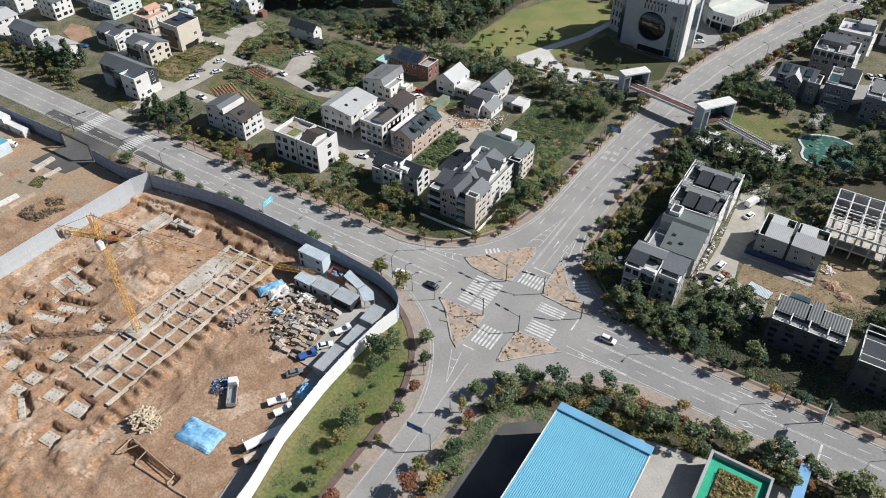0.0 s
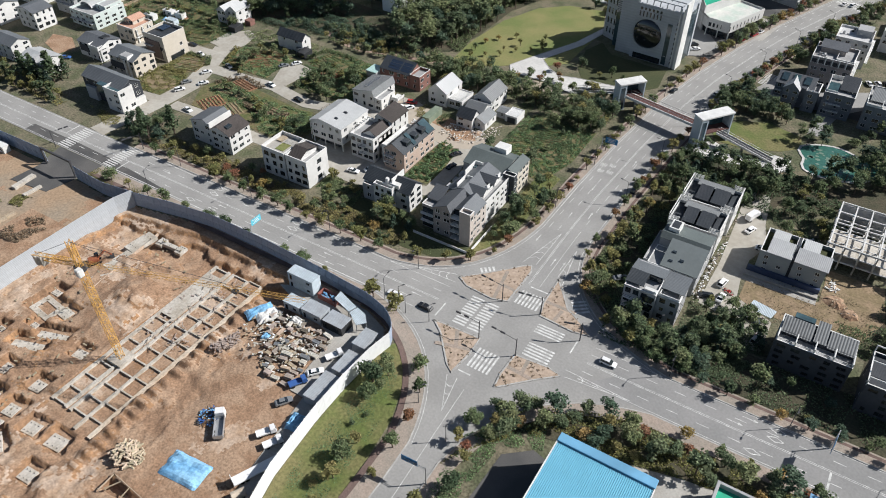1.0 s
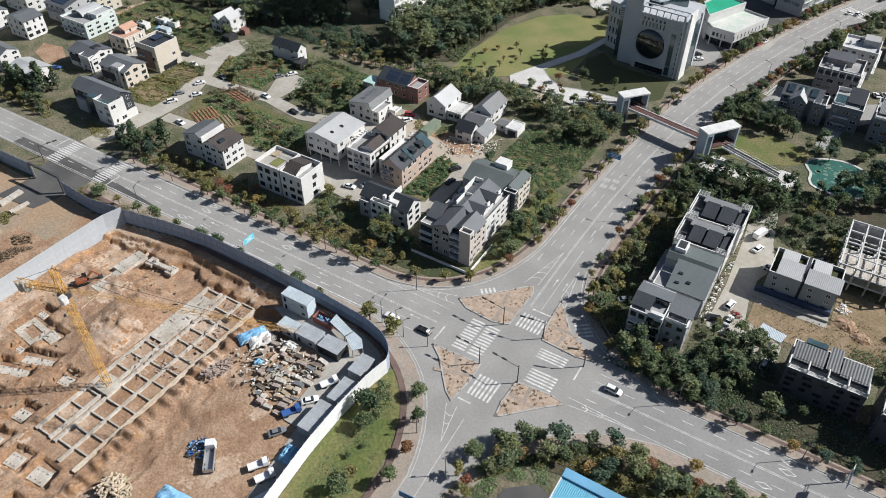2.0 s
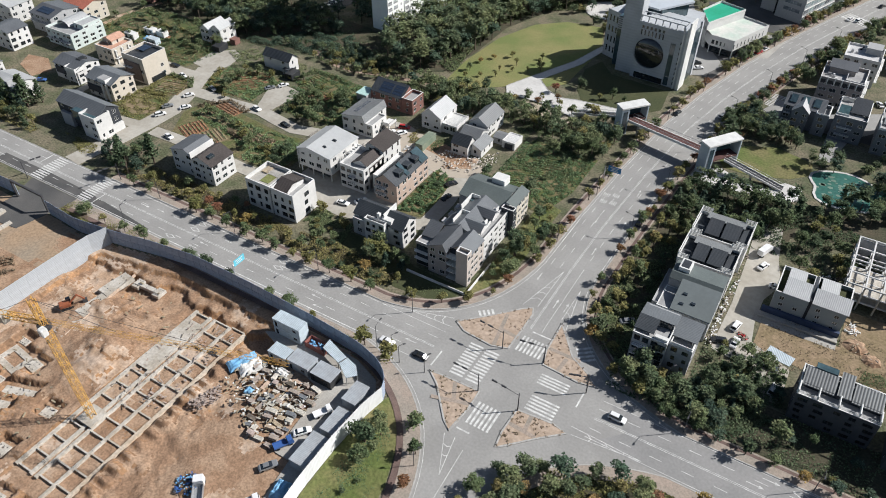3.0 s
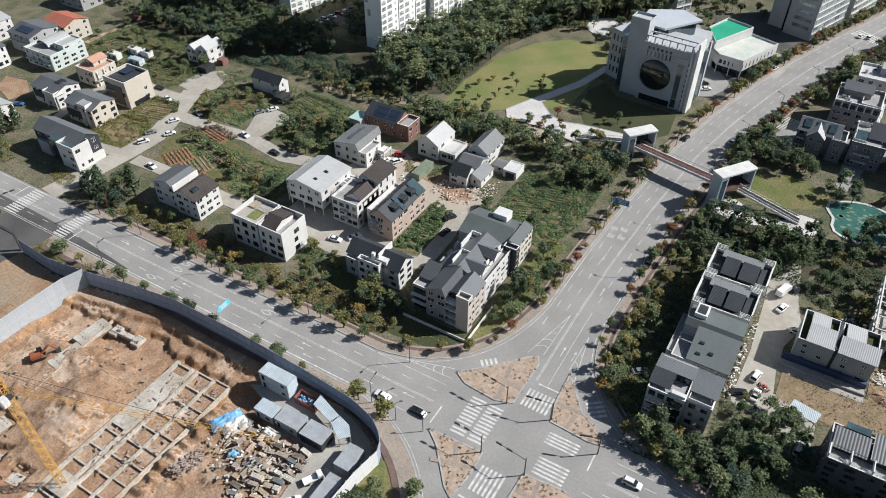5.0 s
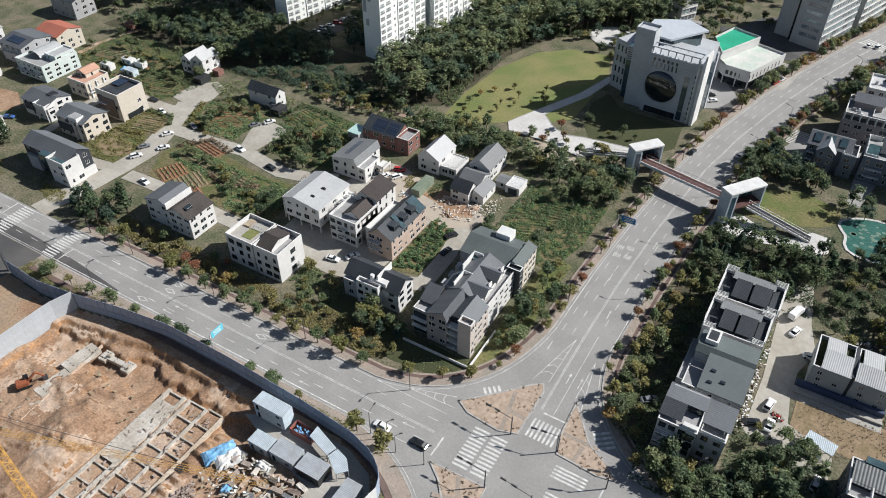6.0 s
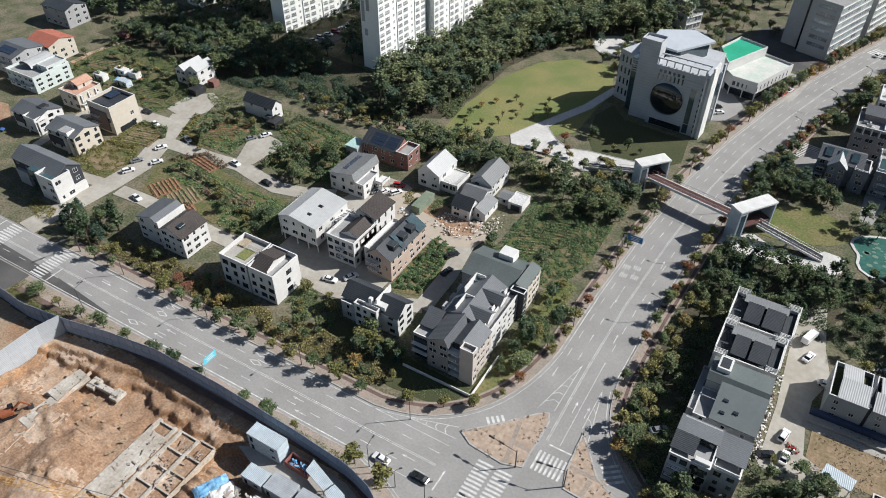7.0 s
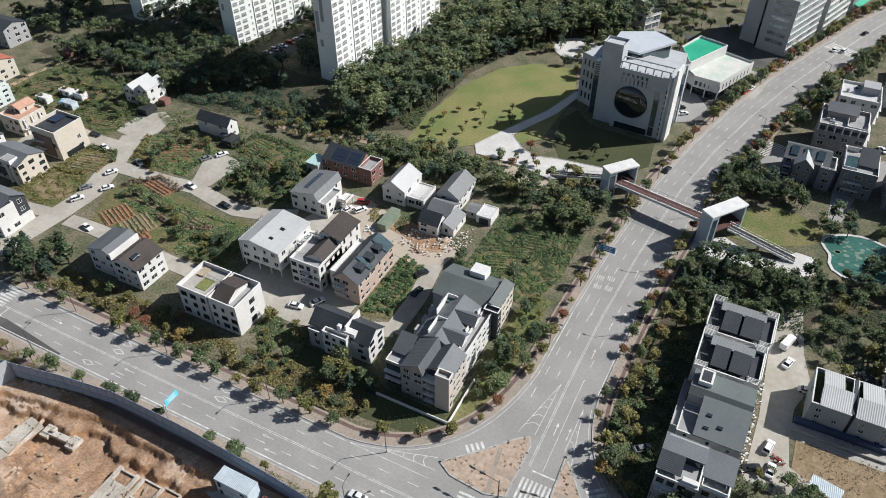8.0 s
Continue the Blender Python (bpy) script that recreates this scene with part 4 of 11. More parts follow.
def openings(rnd, w, h, storeys, columns, ground=True, sizes=(0.8, 1.2, 1.7), skip=0.12, tall=1.35):
    if not columns:
        return []
    out, fh, bay = [], h / storeys, w / columns
    for s in range(storeys):
        for c in range(columns):
            if rnd.random() < skip or (s == 0 and not ground):
                continue
            ww = min(rnd.choice(sizes), bay * 0.72)
            hh = rnd.choice((tall, tall, tall * 0.75, tall * 1.3))
            x = bay * (c + 0.5) - ww / 2 + rnd.uniform(-0.1, 0.1) * bay
            z = s * fh + fh * 0.36
            hh = min(hh, fh * 0.58)
            out.append((round(max(x, 0.25), 2), round(min(max(x, 0.25) + ww, w - 0.25), 2), round(z, 2), round(z + hh, 2)))
    return [r for r in out if r[1] - r[0] > 0.35]


def gable_roof(root, w, d, h, rise, along_x, material, over=0.35, thick=0.18, split=0.5, wall_bm=None, oz=0.0):
    """Two sloping slabs over a body of w by d; split sets where the ridge runs. Fills the gable ends in wall_bm."""
    made = []
    for side in (0, 1):
        bm = bmesh.new()
        if along_x:
            r = -d / 2 + d * split
            e = -d / 2 if side == 0 else d / 2
            run = abs(r - e)
            ex, drop = e + (over if side else -over), rise * over / run
            p = [(-w / 2 - over, ex, h - drop), (w / 2 + over, ex, h - drop), (w / 2 + over, r, h + rise), (-w / 2 - over, r, h + rise)]
        else:
            r = -w / 2 + w * split
            e = -w / 2 if side == 0 else w / 2
            run = abs(r - e)
            ex, drop = e + (over if side else -over), rise * over / run
            p = [(ex, -d / 2 - over, h - drop), (ex, d / 2 + over, h - drop), (r, d / 2 + over, h + rise), (r, -d / 2 - over, h + rise)]
        add_faces(bm, [(x, y, z + 0.02) for x, y, z in p] + [(x, y, z + thick) for x, y, z in p],
                  ((0, 1, 2, 3), (4, 5, 6, 7), (0, 1, 5, 4), (1, 2, 6, 5), (2, 3, 7, 6), (3, 0, 4, 7)))
        made.append(part("roof", bm, material, root))
    if wall_bm is not None:
        if along_x:
            r = -d / 2 + d * split
            for x in (-w / 2, w / 2):
                add_faces(wall_bm, [(x, -d / 2, h), (x, d / 2, h), (x, r, h + rise)], ((0, 1, 2),))
        else:
            r = -w / 2 + w * split
            for y in (-d / 2, d / 2):
                add_faces(wall_bm, [(-w / 2, y, h), (w / 2, y, h), (r, y, h + rise)], ((0, 1, 2),))
    return made


def house(label, x0, x1, y0, y1, h, wall=None, roof="flat", roof_mat=None, rise=2.0, storeys=3, south=4, east=3,
          seed=1, frame_mat=None, split=0.5, parapet=0.9, z0=0.0, ground=True, name="house", category="house", root=None, over=0.35,
          sizes=(1.0, 1.6, 2.2), skip=0.12, tall=1.5, glass=None):
    wall, roof_mat, rnd = wall or RENDER_WHITE, roof_mat or ROOF_GREY, random.Random(seed)
    w, d = x1 - x0, y1 - y0
    m = pose((x0 + x1) / 2, (y0 + y1) / 2, z0)
    if root is None:
        root = thing(name, m, label, category, "houses")
        m = Matrix()
    else:
        m = root.matrix_basis.inverted() @ m
    holder = root
    bm = bmesh.new()
    top = h + (parapet if roof == "flat" else 0)
    faces = (((-w / 2, -d / 2, 0), (1, 0, 0), w, south), ((w / 2, -d / 2, 0), (0, 1, 0), d, east),
             ((w / 2, d / 2, 0), (-1, 0, 0), w, max(south - 1, 1)), ((-w / 2, d / 2, 0), (0, -1, 0), d, max(east - 1, 1)))
    todo = []
    for o, u, fw, cols in faces:
        rects = openings(rnd, fw, h, storeys, cols, ground, sizes, skip, tall)
        facade(bm, o, u, fw, top, rects)
        todo += [(o, u, r) for r in rects]
    # wall core behind the openings, and the ceiling slab
    add_box(bm, -w / 2 + 0.3, w / 2 - 0.3, -d / 2 + 0.3, d / 2 - 0.3, 0, h - 0.05)
    if roof == "flat":
        t = 0.22
        add_box(bm, -w / 2 + 0.01, w / 2 - 0.01, -d / 2 + 0.012, -d / 2 + t, h - 0.1, top)
        add_box(bm, -w / 2 + 0.012, w / 2 - 0.012, d / 2 - t, d / 2 - 0.012, h - 0.1, top - 0.004)
        add_box(bm, -w / 2 + 0.014, -w / 2 + t, -d / 2 + t, d / 2 - t, h - 0.1, top - 0.008)
        add_box(bm, w / 2 - t, w / 2 - 0.014, -d / 2 + t, d / 2 - t, h - 0.1, top - 0.008)
        rb = bmesh.new()
        add_box(rb, -w / 2 + t, w / 2 - t, -d / 2 + t, d / 2 - t, h - 0.2, h + 0.02)
        move(part("roof_deck", rb, roof_mat, root), m)
        cb = bmesh.new()
        for b in ((-w / 2 - 0.05, w / 2 + 0.05, -d / 2 - 0.05, -d / 2 + t + 0.04), (-w / 2 - 0.05, w / 2 + 0.05, d / 2 - t - 0.04, d / 2 + 0.05),
                  (-w / 2 - 0.05, -w / 2 + t + 0.04, -d / 2 + t + 0.04, d / 2 - t - 0.04), (w / 2 - t - 0.04, w / 2 + 0.05, -d / 2 + t + 0.04, d / 2 - t - 0.04)):
            add_box(cb, *b, top, top + 0.06)
        move(part("coping", cb, TRIM, root), m)
    else:
        for c in gable_roof(root, w, d, h, rise, roof == "gable_x", roof_mat, over, split=split, wall_bm=bm):
            move(c, m)
    wl = part("wall", bm, wall, root)
    move(wl, m)
    for o, u, r in todo:
        if u[0] < 0 or u[1] < 0:
            plain_window(wl, o, u, r, glass or GLASS)
        else:
            window(wl, o, u, r, frame_mat, glass)
    return root


def move(ob, m):
    ob.matrix_basis = m @ ob.matrix_basis
    return ob


def block(root, name, x0, x1, y0, y1, z0, z1, material, label=""):
    """A plain box-shaped part given in world metres under a thing that stands unturned."""
    bm = bmesh.new()
    o = root.matrix_basis.translation
    add_box(bm, x0 - o.x, x1 - o.x, y0 - o.y, y1 - o.y, z0 - o.z, z1 - o.z)
    if min(x1 - x0, y1 - y0, z1 - z0) > 0.3:
        bmesh.ops.bevel(bm, geom=bm.edges[:], offset=0.04, segments=1, affect="EDGES")
    return part(name, bm, material, root, label)


def solar(root, x0, x1, y0, y1, za, zb, nx, ny, slope="y"):
    """Solar modules on a slope: za at the low coordinate, zb at the high one."""
    o = root.matrix_basis.translation
    bm = bmesh.new()
    w, d = (x1 - x0) / nx, (y1 - y0) / ny
    add_box(bm, 0.03, w - 0.03, 0.03, d - 0.03, 0, 0.06)
    me = mesh_of(bm, "solar_module", SOLAR)
    ang = math.degrees(math.atan2(zb - za, (y1 - y0) if slope == "y" else (x1 - x0)))
    for i in range(nx):
        for j in range(ny):
            x, y = x0 + i * w, y0 + j * d
            k = j / ny if slope == "y" else i / nx
            m = pose(x - o.x, y - o.y, za + (zb - za) * k + 0.12 - o.z, ang if slope == "y" else 0, 0 if slope == "y" else -ang)
            piece("solar_module", me, root, m, "dark solar module")


def steps_of(root, x0, x1, y0, y1, z, material, h=1.1, sides="swen", t=0.18):
    """Parapet walls round a roof terrace, on the sides named."""
    for s in sides:
        b = {"s": (x0, x1, y0, y0 + t), "n": (x0, x1, y1 - t, y1), "w": (x0, x0 + t, y0 + t, y1 - t), "e": (x1 - t, x1, y0 + t, y1 - t)}[s]
        block(root, "parapet", *b, z, z + h, material)


def railing(root, a, b, z, h=1.0, material=None):
    """A thin rail with balusters between two world places at height z."""
    o = root.matrix_basis.translation
    a, b = Vector((a[0] - o.x, a[1] - o.y, z - o.z)), Vector((b[0] - o.x, b[1] - o.y, z - o.z))
    bm = bmesh.new()
    for k in (0.45, 1.0):
        add_beam(bm, a + Vector((0, 0, h * k)), b + Vector((0, 0, h * k)), 0.06)
    n = max(2, int((b - a).length / 0.9))
    for i in range(n + 1):
        p = a + (b - a) * (i / n)
        add_beam(bm, p, p + Vector((0, 0, h)), 0.05)
    part("railing", bm, material or STEEL, root)


def slope(root, name, x0, x1, y0, y1, zs, material, thick=0.18, label=""):
    """A sloping slab; zs: heights at (x0,y0), (x1,y0), (x1,y1), (x0,y1)."""
    o = root.matrix_basis.translation
    bm = bmesh.new()
    c = [(x0 - o.x, y0 - o.y), (x1 - o.x, y0 - o.y), (x1 - o.x, y1 - o.y), (x0 - o.x, y1 - o.y)]
    add_faces(bm, [(*p, z - o.z) for p, z in zip(c, zs)] + [(*p, z - o.z + thick) for p, z in zip(c, zs)],
              ((0, 1, 2, 3), (4, 5, 6, 7), (0, 1, 5, 4), (1, 2, 6, 5), (2, 3, 7, 6), (3, 0, 4, 7)))
    return part(name, bm, material, root, label)


def balcony(root, x0, x1, y0, y1, z, rail_sides="s", material=None):
    block(root, "balcony", x0, x1, y0, y1, z - 0.15, z, material or TRIM)
    for s in rail_sides:
        a, b = {"s": ((x0, y0 + 0.08), (x1, y0 + 0.08)), "e": ((x1 - 0.08, y0), (x1 - 0.08, y1)), "w": ((x0 + 0.08, y0), (x0 + 0.08, y1)), "n": ((x0, y1 - 0.08), (x1, y1 - 0.08))}[s]
        railing(root, a, b, z, 1.0, STEEL_DARK)


def columns(root, pts, z0, z1, r=0.22, material=None):
    o = root.matrix_basis.translation
    for x, y in pts:
        bm = bmesh.new()
        add_tube(bm, (x - o.x, y - o.y, z0 - o.z), (x - o.x, y - o.y, z1 - o.z), r, r, 8)
        part("column", bm, material or TRIM, root)


# row of houses by the long street
h_flat = house("white flat-roofed house with roof terrace and lawn patch", -170, -159.8, 153, 164, 9.6, RENDER_WHITE, "flat", CONCRETE, storeys=3, south=3, east=0, seed=11, parapet=1.3, frame_mat=FRAME_DARK, tall=1.9, skip=0.0)
house("", -159.2, -150, 153, 164, 9.0, RENDER_WHITE, "flat", GREY_COAT, storeys=3, south=3, east=1, seed=111, parapet=1.9, frame_mat=FRAME_DARK, root=h_flat, skip=0.0, tall=2.1)
block(h_flat, "joint", -159.8, -159.2, 153.4, 163.6, 0, 10.6, FRAME_DARK, "dark vertical joint")
block(h_flat, "roof_lawn", -166, -162.4, 155.4, 159.6, 9.62, 9.75, LAWN, "small square of bright lawn")
block(h_flat, "roof_bench", -168.8, -166.6, 159.5, 162.8, 9.62, 10.1, TIMBER)
slope(h_flat, "roof", -159, -153.4, 153.4, 158.4, (9.6, 9.6, 12.0, 12.0), ROOF_BROWN)
slope(h_flat, "roof", -159, -153.4, 158.4, 163.6, (12.0, 12.0, 10.2, 10.2), ROOF_BROWN)
block(h_flat, "roof_room", -158.8, -153.6, 154.8, 162.8, 9.0, 10.4, RENDER_WHITE)
railing(h_flat, (-166.4, 160.2), (-160.4, 160.2), 9.7, 1.1)

h_twin = house("white house with two dark grey pitched roofs", -207, -196.8, 154.8, 165, 8.4, RENDER_WHITE, "gable_y", ROOF_SLATE, 2.2, south=3, east=1, seed=12, split=0.7)
house("", -196.5, -187, 154.2, 164.4, 8.0, RENDER_WHITE, "gable_y", ROOF_BROWN, 2.2, south=3, east=3, seed=13, root=h_twin, split=0.4)
block(h_twin, "wall_fin", -196.9, -196.4, 154.0, 165, 0, 10.4, RENDER_WHITE, "white party wall above the roofs")
block(h_twin, "roof_light", -191, -189.4, 156, 158.6, 9.0, 9.9, GLASS)

h_big = house("large white house with broad light metal roof on pilotis", -168, -154, 177, 193, 6.8, RENDER_WHITE, "gable_y", ROOF_LIGHT, 1.5, storeys=2, south=4, east=3, seed=14, split=0.3, z0=2.8, skip=0.05)
# charcoal block added for the shade of the open ground floor
block(h_big, "stair_core", -166, -157, 179, 191, 0, 2.8, CHARCOAL, "charcoal core standing in for undercroft shade")
columns(h_big, [(-167.6, 177.4), (-162.5, 177.4), (-158.2, 177.4), (-154.4, 177.4), (-154.4, 185), (-154.4, 192.6), (-167.6, 192.6)], 0, 2.8)
for x, y in ((-159.5, 181), (-159.0, 186)):
    bm = bmesh.new()
    o = h_big.matrix_basis.translation
    add_faces(bm, [(x - o.x - 0.9, y - o.y - 0.7, 7.75), (x - o.x + 0.9, y - o.y - 0.7, 7.4), (x - o.x + 0.9, y - o.y + 0.7, 7.4), (x - o.x - 0.9, y - o.y + 0.7, 7.75), (x - o.x + 0.8, y - o.y, 8.5)], ((0, 1, 4), (1, 2, 4), (2, 3, 4), (3, 0, 4)))
    part("dormer", bm, ROOF_DARK, h_big, "dark triangular roof vent")
balcony(h_big, -169.8, -168, 178, 190, 5.6, "w")
balcony(h_big, -169.8, -168, 178, 190, 8.4, "w")
columns(h_big, [(-169.6, 178.2), (-169.6, 189.8)], 0, 8.4, 0.15)
balcony(h_big, -154, -151.4, 186, 193, 7.0, "se")

h_modern = house("white modern house with mono-pitch solar roof", -172, -161.5, 207, 221, 6.4, RENDER_WHITE, "gable_y", ROOF_GREY_Y, 2.0, south=3, east=2, storeys=2, seed=15, split=0.92, over=0.25, frame_mat=FRAME_DARK)
house("", -161.3, -158, 207, 216, 5.2, RENDER_WHITE, "flat", GREY_COAT, south=1, east=2, storeys=2, seed=151, root=h_modern, parapet=0.5)
balcony(h_modern, -158, -154.6, 213, 218, 3.4, "se")
steps_of(h_modern, -158, -154.6, 213, 218, 3.4, RENDER_WHITE, 0.9, "se")
columns(h_modern, [(-154.9, 213.3), (-154.9, 217.7)], 0, 3.3)
solar(h_modern, -168.6, -166.8, 210, 219, 7.3, 7.62, 1, 8, "x")

h_duo = house("white town house with brown shingle roof and terraces", -150.2, -140.2, 177.4, 189, 8.6, RENDER_WHITE, "flat", GREY_COAT, south=4, east=4, seed=16, frame_mat=FRAME_DARK, parapet=0.9, skip=0.0, tall=1.9, sizes=(1.2, 1.8, 2.2))
house("", -147.4, -140.2, 180.6, 189, 8.6, RENDER_WHITE, "gable_y", ROOF_BROWN, 2.2, storeys=3, south=2, east=0, seed=161, root=h_duo, split=0.5, over=0.25)
house("", -147.8, -140.2, 189.2, 199.5, 10.6, RENDER_WHITE, "gable_y", ROOF_BROWN, 1.8, storeys=3, south=2, east=3, seed=162, root=h_duo, split=0.2, frame_mat=FRAME_DARK, tall=2.2, sizes=(0.8, 1.0))
for z in (3.1, 6.0):
    balcony(h_duo, -146.2, -143.4, 176.2, 177.4, z, "s")
railing(h_duo, (-150, 180.4), (-147.6, 180.4), 8.7)
for i in range(6):
    block(h_duo, "pergola_slat", -152.6, -148.6, 183 + i * 1.5, 183.25 + i * 1.5, 8.2, 8.5, STEEL)
columns(h_duo, [(-152.4, 183.2), (-152.4, 190.6)], 0, 8.2, 0.12, STEEL)

h_beige = house("beige brick town house with dormers and glazed roof", -136, -127.4, 178, 197.5, 7.6, BEIGE_BRICK, "gable_y", ROOF_DARK, 3.0, south=3, east=6, seed=17, over=0.15, split=0.42)
for y in (181.5, 186.5, 191):
    block(h_beige, "dormer", -131.2, -128.6, y, y + 2.8, 8.2, 10.3, ROOF_DARK, "dark box dormer")
    block(h_beige, "dormer_glass", -128.62, -128.5, y + 0.4, y + 2.4, 8.7, 9.9, GLASS)
slope(h_beige, "glazed_roof", -132, -127.4, 193.4, 197.4, (10.8, 7.9, 7.9, 10.8), GLASS_BLUE, 0.25, "glazed roof bay")
slope(h_beige, "glazed_roof", -132, -127.6, 184.6, 186.3, (10.8, 8.0, 8.0, 10.8), GLASS_BLUE, 0.25, "glazed roof strip")
for z in (3.0, 5.6):
    balcony(h_beige, -135.4, -131.4, 176.6, 178, z, "s")
block(h_beige, "stair_wall", -138.4, -136.1, 180, 196, 0, 6.6, RENDER_WHITE)
steps_of(h_beige, -138.4, -136.1, 180, 196, 6.6, RENDER_WHITE, 0.9, "swn")

h_brick = house("red brick house with solar roof and terrace", -174.5, -159.6, 229, 237, 5.6, RED_BRICK, "gable_x", ROOF_DARK, 3.2, south=4, east=0, storeys=2, seed=18, split=0.75, over=0.15)
house("", -159.5, -154.5, 229, 237, 5.4, RED_BRICK, "flat", GREY_COAT, south=1, east=2, storeys=2, seed=181, root=h_brick, parapet=1.1)
solar(h_brick, -171, -165.5, 229.8, 234, 6.1, 8.3, 4, 3)
solar(h_brick, -164.8, -160.4, 229.8, 234, 6.1, 8.3, 3, 3)
block(h_brick, "annexe", -179.5, -174.6, 226, 232, 0, 4.2, RENDER_GREY)
block(h_brick, "annexe_roof", -179.7, -174.6, 225.8, 232.2, 4.2, 4.4, surface("pale_turquoise_roof", (0.38, 0.55, 0.52), 0.6), "pale turquoise flat roof")

h_gable = house("white house with steep light grey gable roof", -147, -138.5, 224, 236, 5.8, RENDER_WHITE, "gable_y", ROOF_LIGHT, 3.0, south=2, east=2, storeys=2, seed=19, split=0.42, over=0.2)
house("", -138.4, -132, 225, 234, 3.6, RENDER_WHITE, "flat", surface("white_terrace", (0.6, 0.6, 0.58), 0.7), south=2, east=2, storeys=1, seed=191, root=h_gable, parapet=0.3)
railing(h_gable, (-138.2, 225.2), (-132.2, 225.2), 3.9, 1.1, TRIM)
railing(h_gable, (-132.2, 225.2), (-132.2, 233.8), 3.9, 1.1, TRIM)

h_ell = house("white house with grey gabled wings and solar panels", -129, -121, 229, 242, 5.4, RENDER_WHITE, "gable_y", ROOF_GREY, 2.8, south=2, east=4, storeys=2, seed=20, over=0.25)
house("", -128.4, -120.6, 220.4, 229, 4.2, RENDER_WHITE, "gable_x", ROOF_GREY, 2.2, south=1, east=2, storeys=2, seed=211, root=h_ell, over=0.25)
house("", -128.2, -121.4, 214.6, 220.2, 4.4, RENDER_WHITE, "gable_x", ROOF_DARK, 2.6, south=2, east=1, storeys=2, seed=21, root=h_ell, over=0.25, split=0.6)
house("", -121.3, -117, 217, 226, 3.0, RENDER_WHITE, "gable_y", ROOF_GREY, 1.8, south=1, east=2, storeys=1, seed=22, root=h_ell, split=0.15, over=0.2)
solar(h_ell, -125.2, -122.4, 236.4, 240.8, 8.15, 6.3, 2, 2, "x")
h_shed = house("small white flat-roofed garage with dark door", -114, -108.8, 227.5, 234, 2.8, RENDER_WHITE, "flat", surface("white_deck", (0.62, 0.62, 0.61), 0.7), storeys=1, south=0, east=0, seed=23, parapet=0.15, name="garage", category="garage")
block(h_shed, "garage_door", -112.9, -109.6, 227.42, 227.5, 0, 2.2, CHARCOAL, "dark open doorway")
h_hut = house("low grey hut beside the garage", -118, -114.2, 228.5, 233, 2.6, RENDER_GREY, "gable_x", ROOF_GREY, 0.7, storeys=1, south=1, east=0, seed=231, name="hut", category="hut")

h_dark = house("white house with dark slate roof and stepped bay", -131.5, -113.4, 160.4, 168, 7.2, RENDER_WHITE, "gable_x", ROOF_DARK, 2.8, south=4, east=2, seed=24, frame_mat=FRAME_DARK)
house("", -126.4, -119, 158.6, 160.4, 7.6, RENDER_WHITE, "flat", GREY_COAT, south=3, east=0, seed=241, root=h_dark, parapet=0.8, frame_mat=FRAME_DARK, skip=0.0)
block(h_dark, "chimney", -122.6, -121.6, 160.2, 161.2, 7.6, 10.6, RENDER_WHITE, "white chimney block")
block(h_dark, "roof_cut", -121.4, -117.6, 160.6, 163.4, 7.3, 8.9, RENDER_WHITE, "white terrace cut into the roof")
block(h_dark, "roof_seam", -120.8, -120.4, 161, 168, 8.0, 10.4, TRIM)
house("", -131.4, -126.6, 159.2, 160.4, 6.0, RENDER_GREY, "flat", GREY_COAT, storeys=2, south=1, east=0, seed=242, root=h_dark, parapet=0.3)

# corner apartment house: a front of three parts and two wings behind
h_corner = house("grey brick corner apartment house with stepped slate roofs", -101.6, -95.4, 156.4, 167, 9.8, STONE, "gable_y", ROOF_SLATE, 2.6, storeys=4, south=2, east=0, seed=25, split=0.82, over=0.15, tall=1.7)
house("", -106.4, -101.7, 157.4, 166, 8.2, STONE, "flat", GREY_COAT, storeys=3, south=1, east=0, seed=251, root=h_corner, parapet=0.7, sizes=(2.6,), skip=0)
slope(h_corner, "roof", -106.4, -101.7, 160.5, 166, (9.0, 9.0, 11.2, 11.2), ROOF_SLATE)
house("", -95.3, -88.6, 158.4, 167, 9.8, BEIGE_WALL, "gable_y", ROOF_SLATE, 2.4, storeys=4, south=0, east=3, seed=252, root=h_corner, split=0.45, over=0.15)
house("", -91.8, -88, 156, 158.4, 11.6, BEIGE_WALL, "flat", GREY_COAT, storeys=4, south=0, east=1, seed=253, root=h_corner, parapet=0.9)
for z in (0.2, 2.9, 5.6, 8.3):
    block(h_corner, "balcony", -95.3, -91.9, 156.2, 158.4, z, z + 0.2, TRIM)
    block(h_corner, "balcony_glass", -95.2, -92.0, 158.3, 158.42, z + 0.3, z + 2.4, GLASS)
    railing(h_corner, (-95.2, 156.3), (-92, 156.3), z + 0.2, 1.0, TRIM)
for z in (2.9, 5.6):
    block(h_corner, "balcony", -106.4, -101.8, 156.2, 157.4, z, z + 0.2, TRIM)
    railing(h_corner, (-106.3, 156.3), (-101.9, 156.3), z + 0.2, 0.9, TRIM)
for z in (0.2, 2.9, 5.6):
    block(h_corner, "balcony_glass", -106.2, -102.0, 157.28, 157.41, z + 0.2, z + 2.3, GLASS)
block(h_corner, "terrace_wall", -92.4, -88.5, 158.5, 158.8, 9.8, 11.2, TRIM)
house("", -103.4, -91.6, 167.1, 184, 9.2, RENDER_CREAM, "gable_y", ROOF_SLATE, 2.8, storeys=4, south=1, east=0, seed=26, root=h_corner, over=0.1)
house("", -91.5, -89, 167.6, 183.6, 8.6, RENDER_WHITE, "flat", GREY_COAT, storeys=4, south=0, east=5, seed=261, root=h_corner, parapet=1.0, skip=0.05)
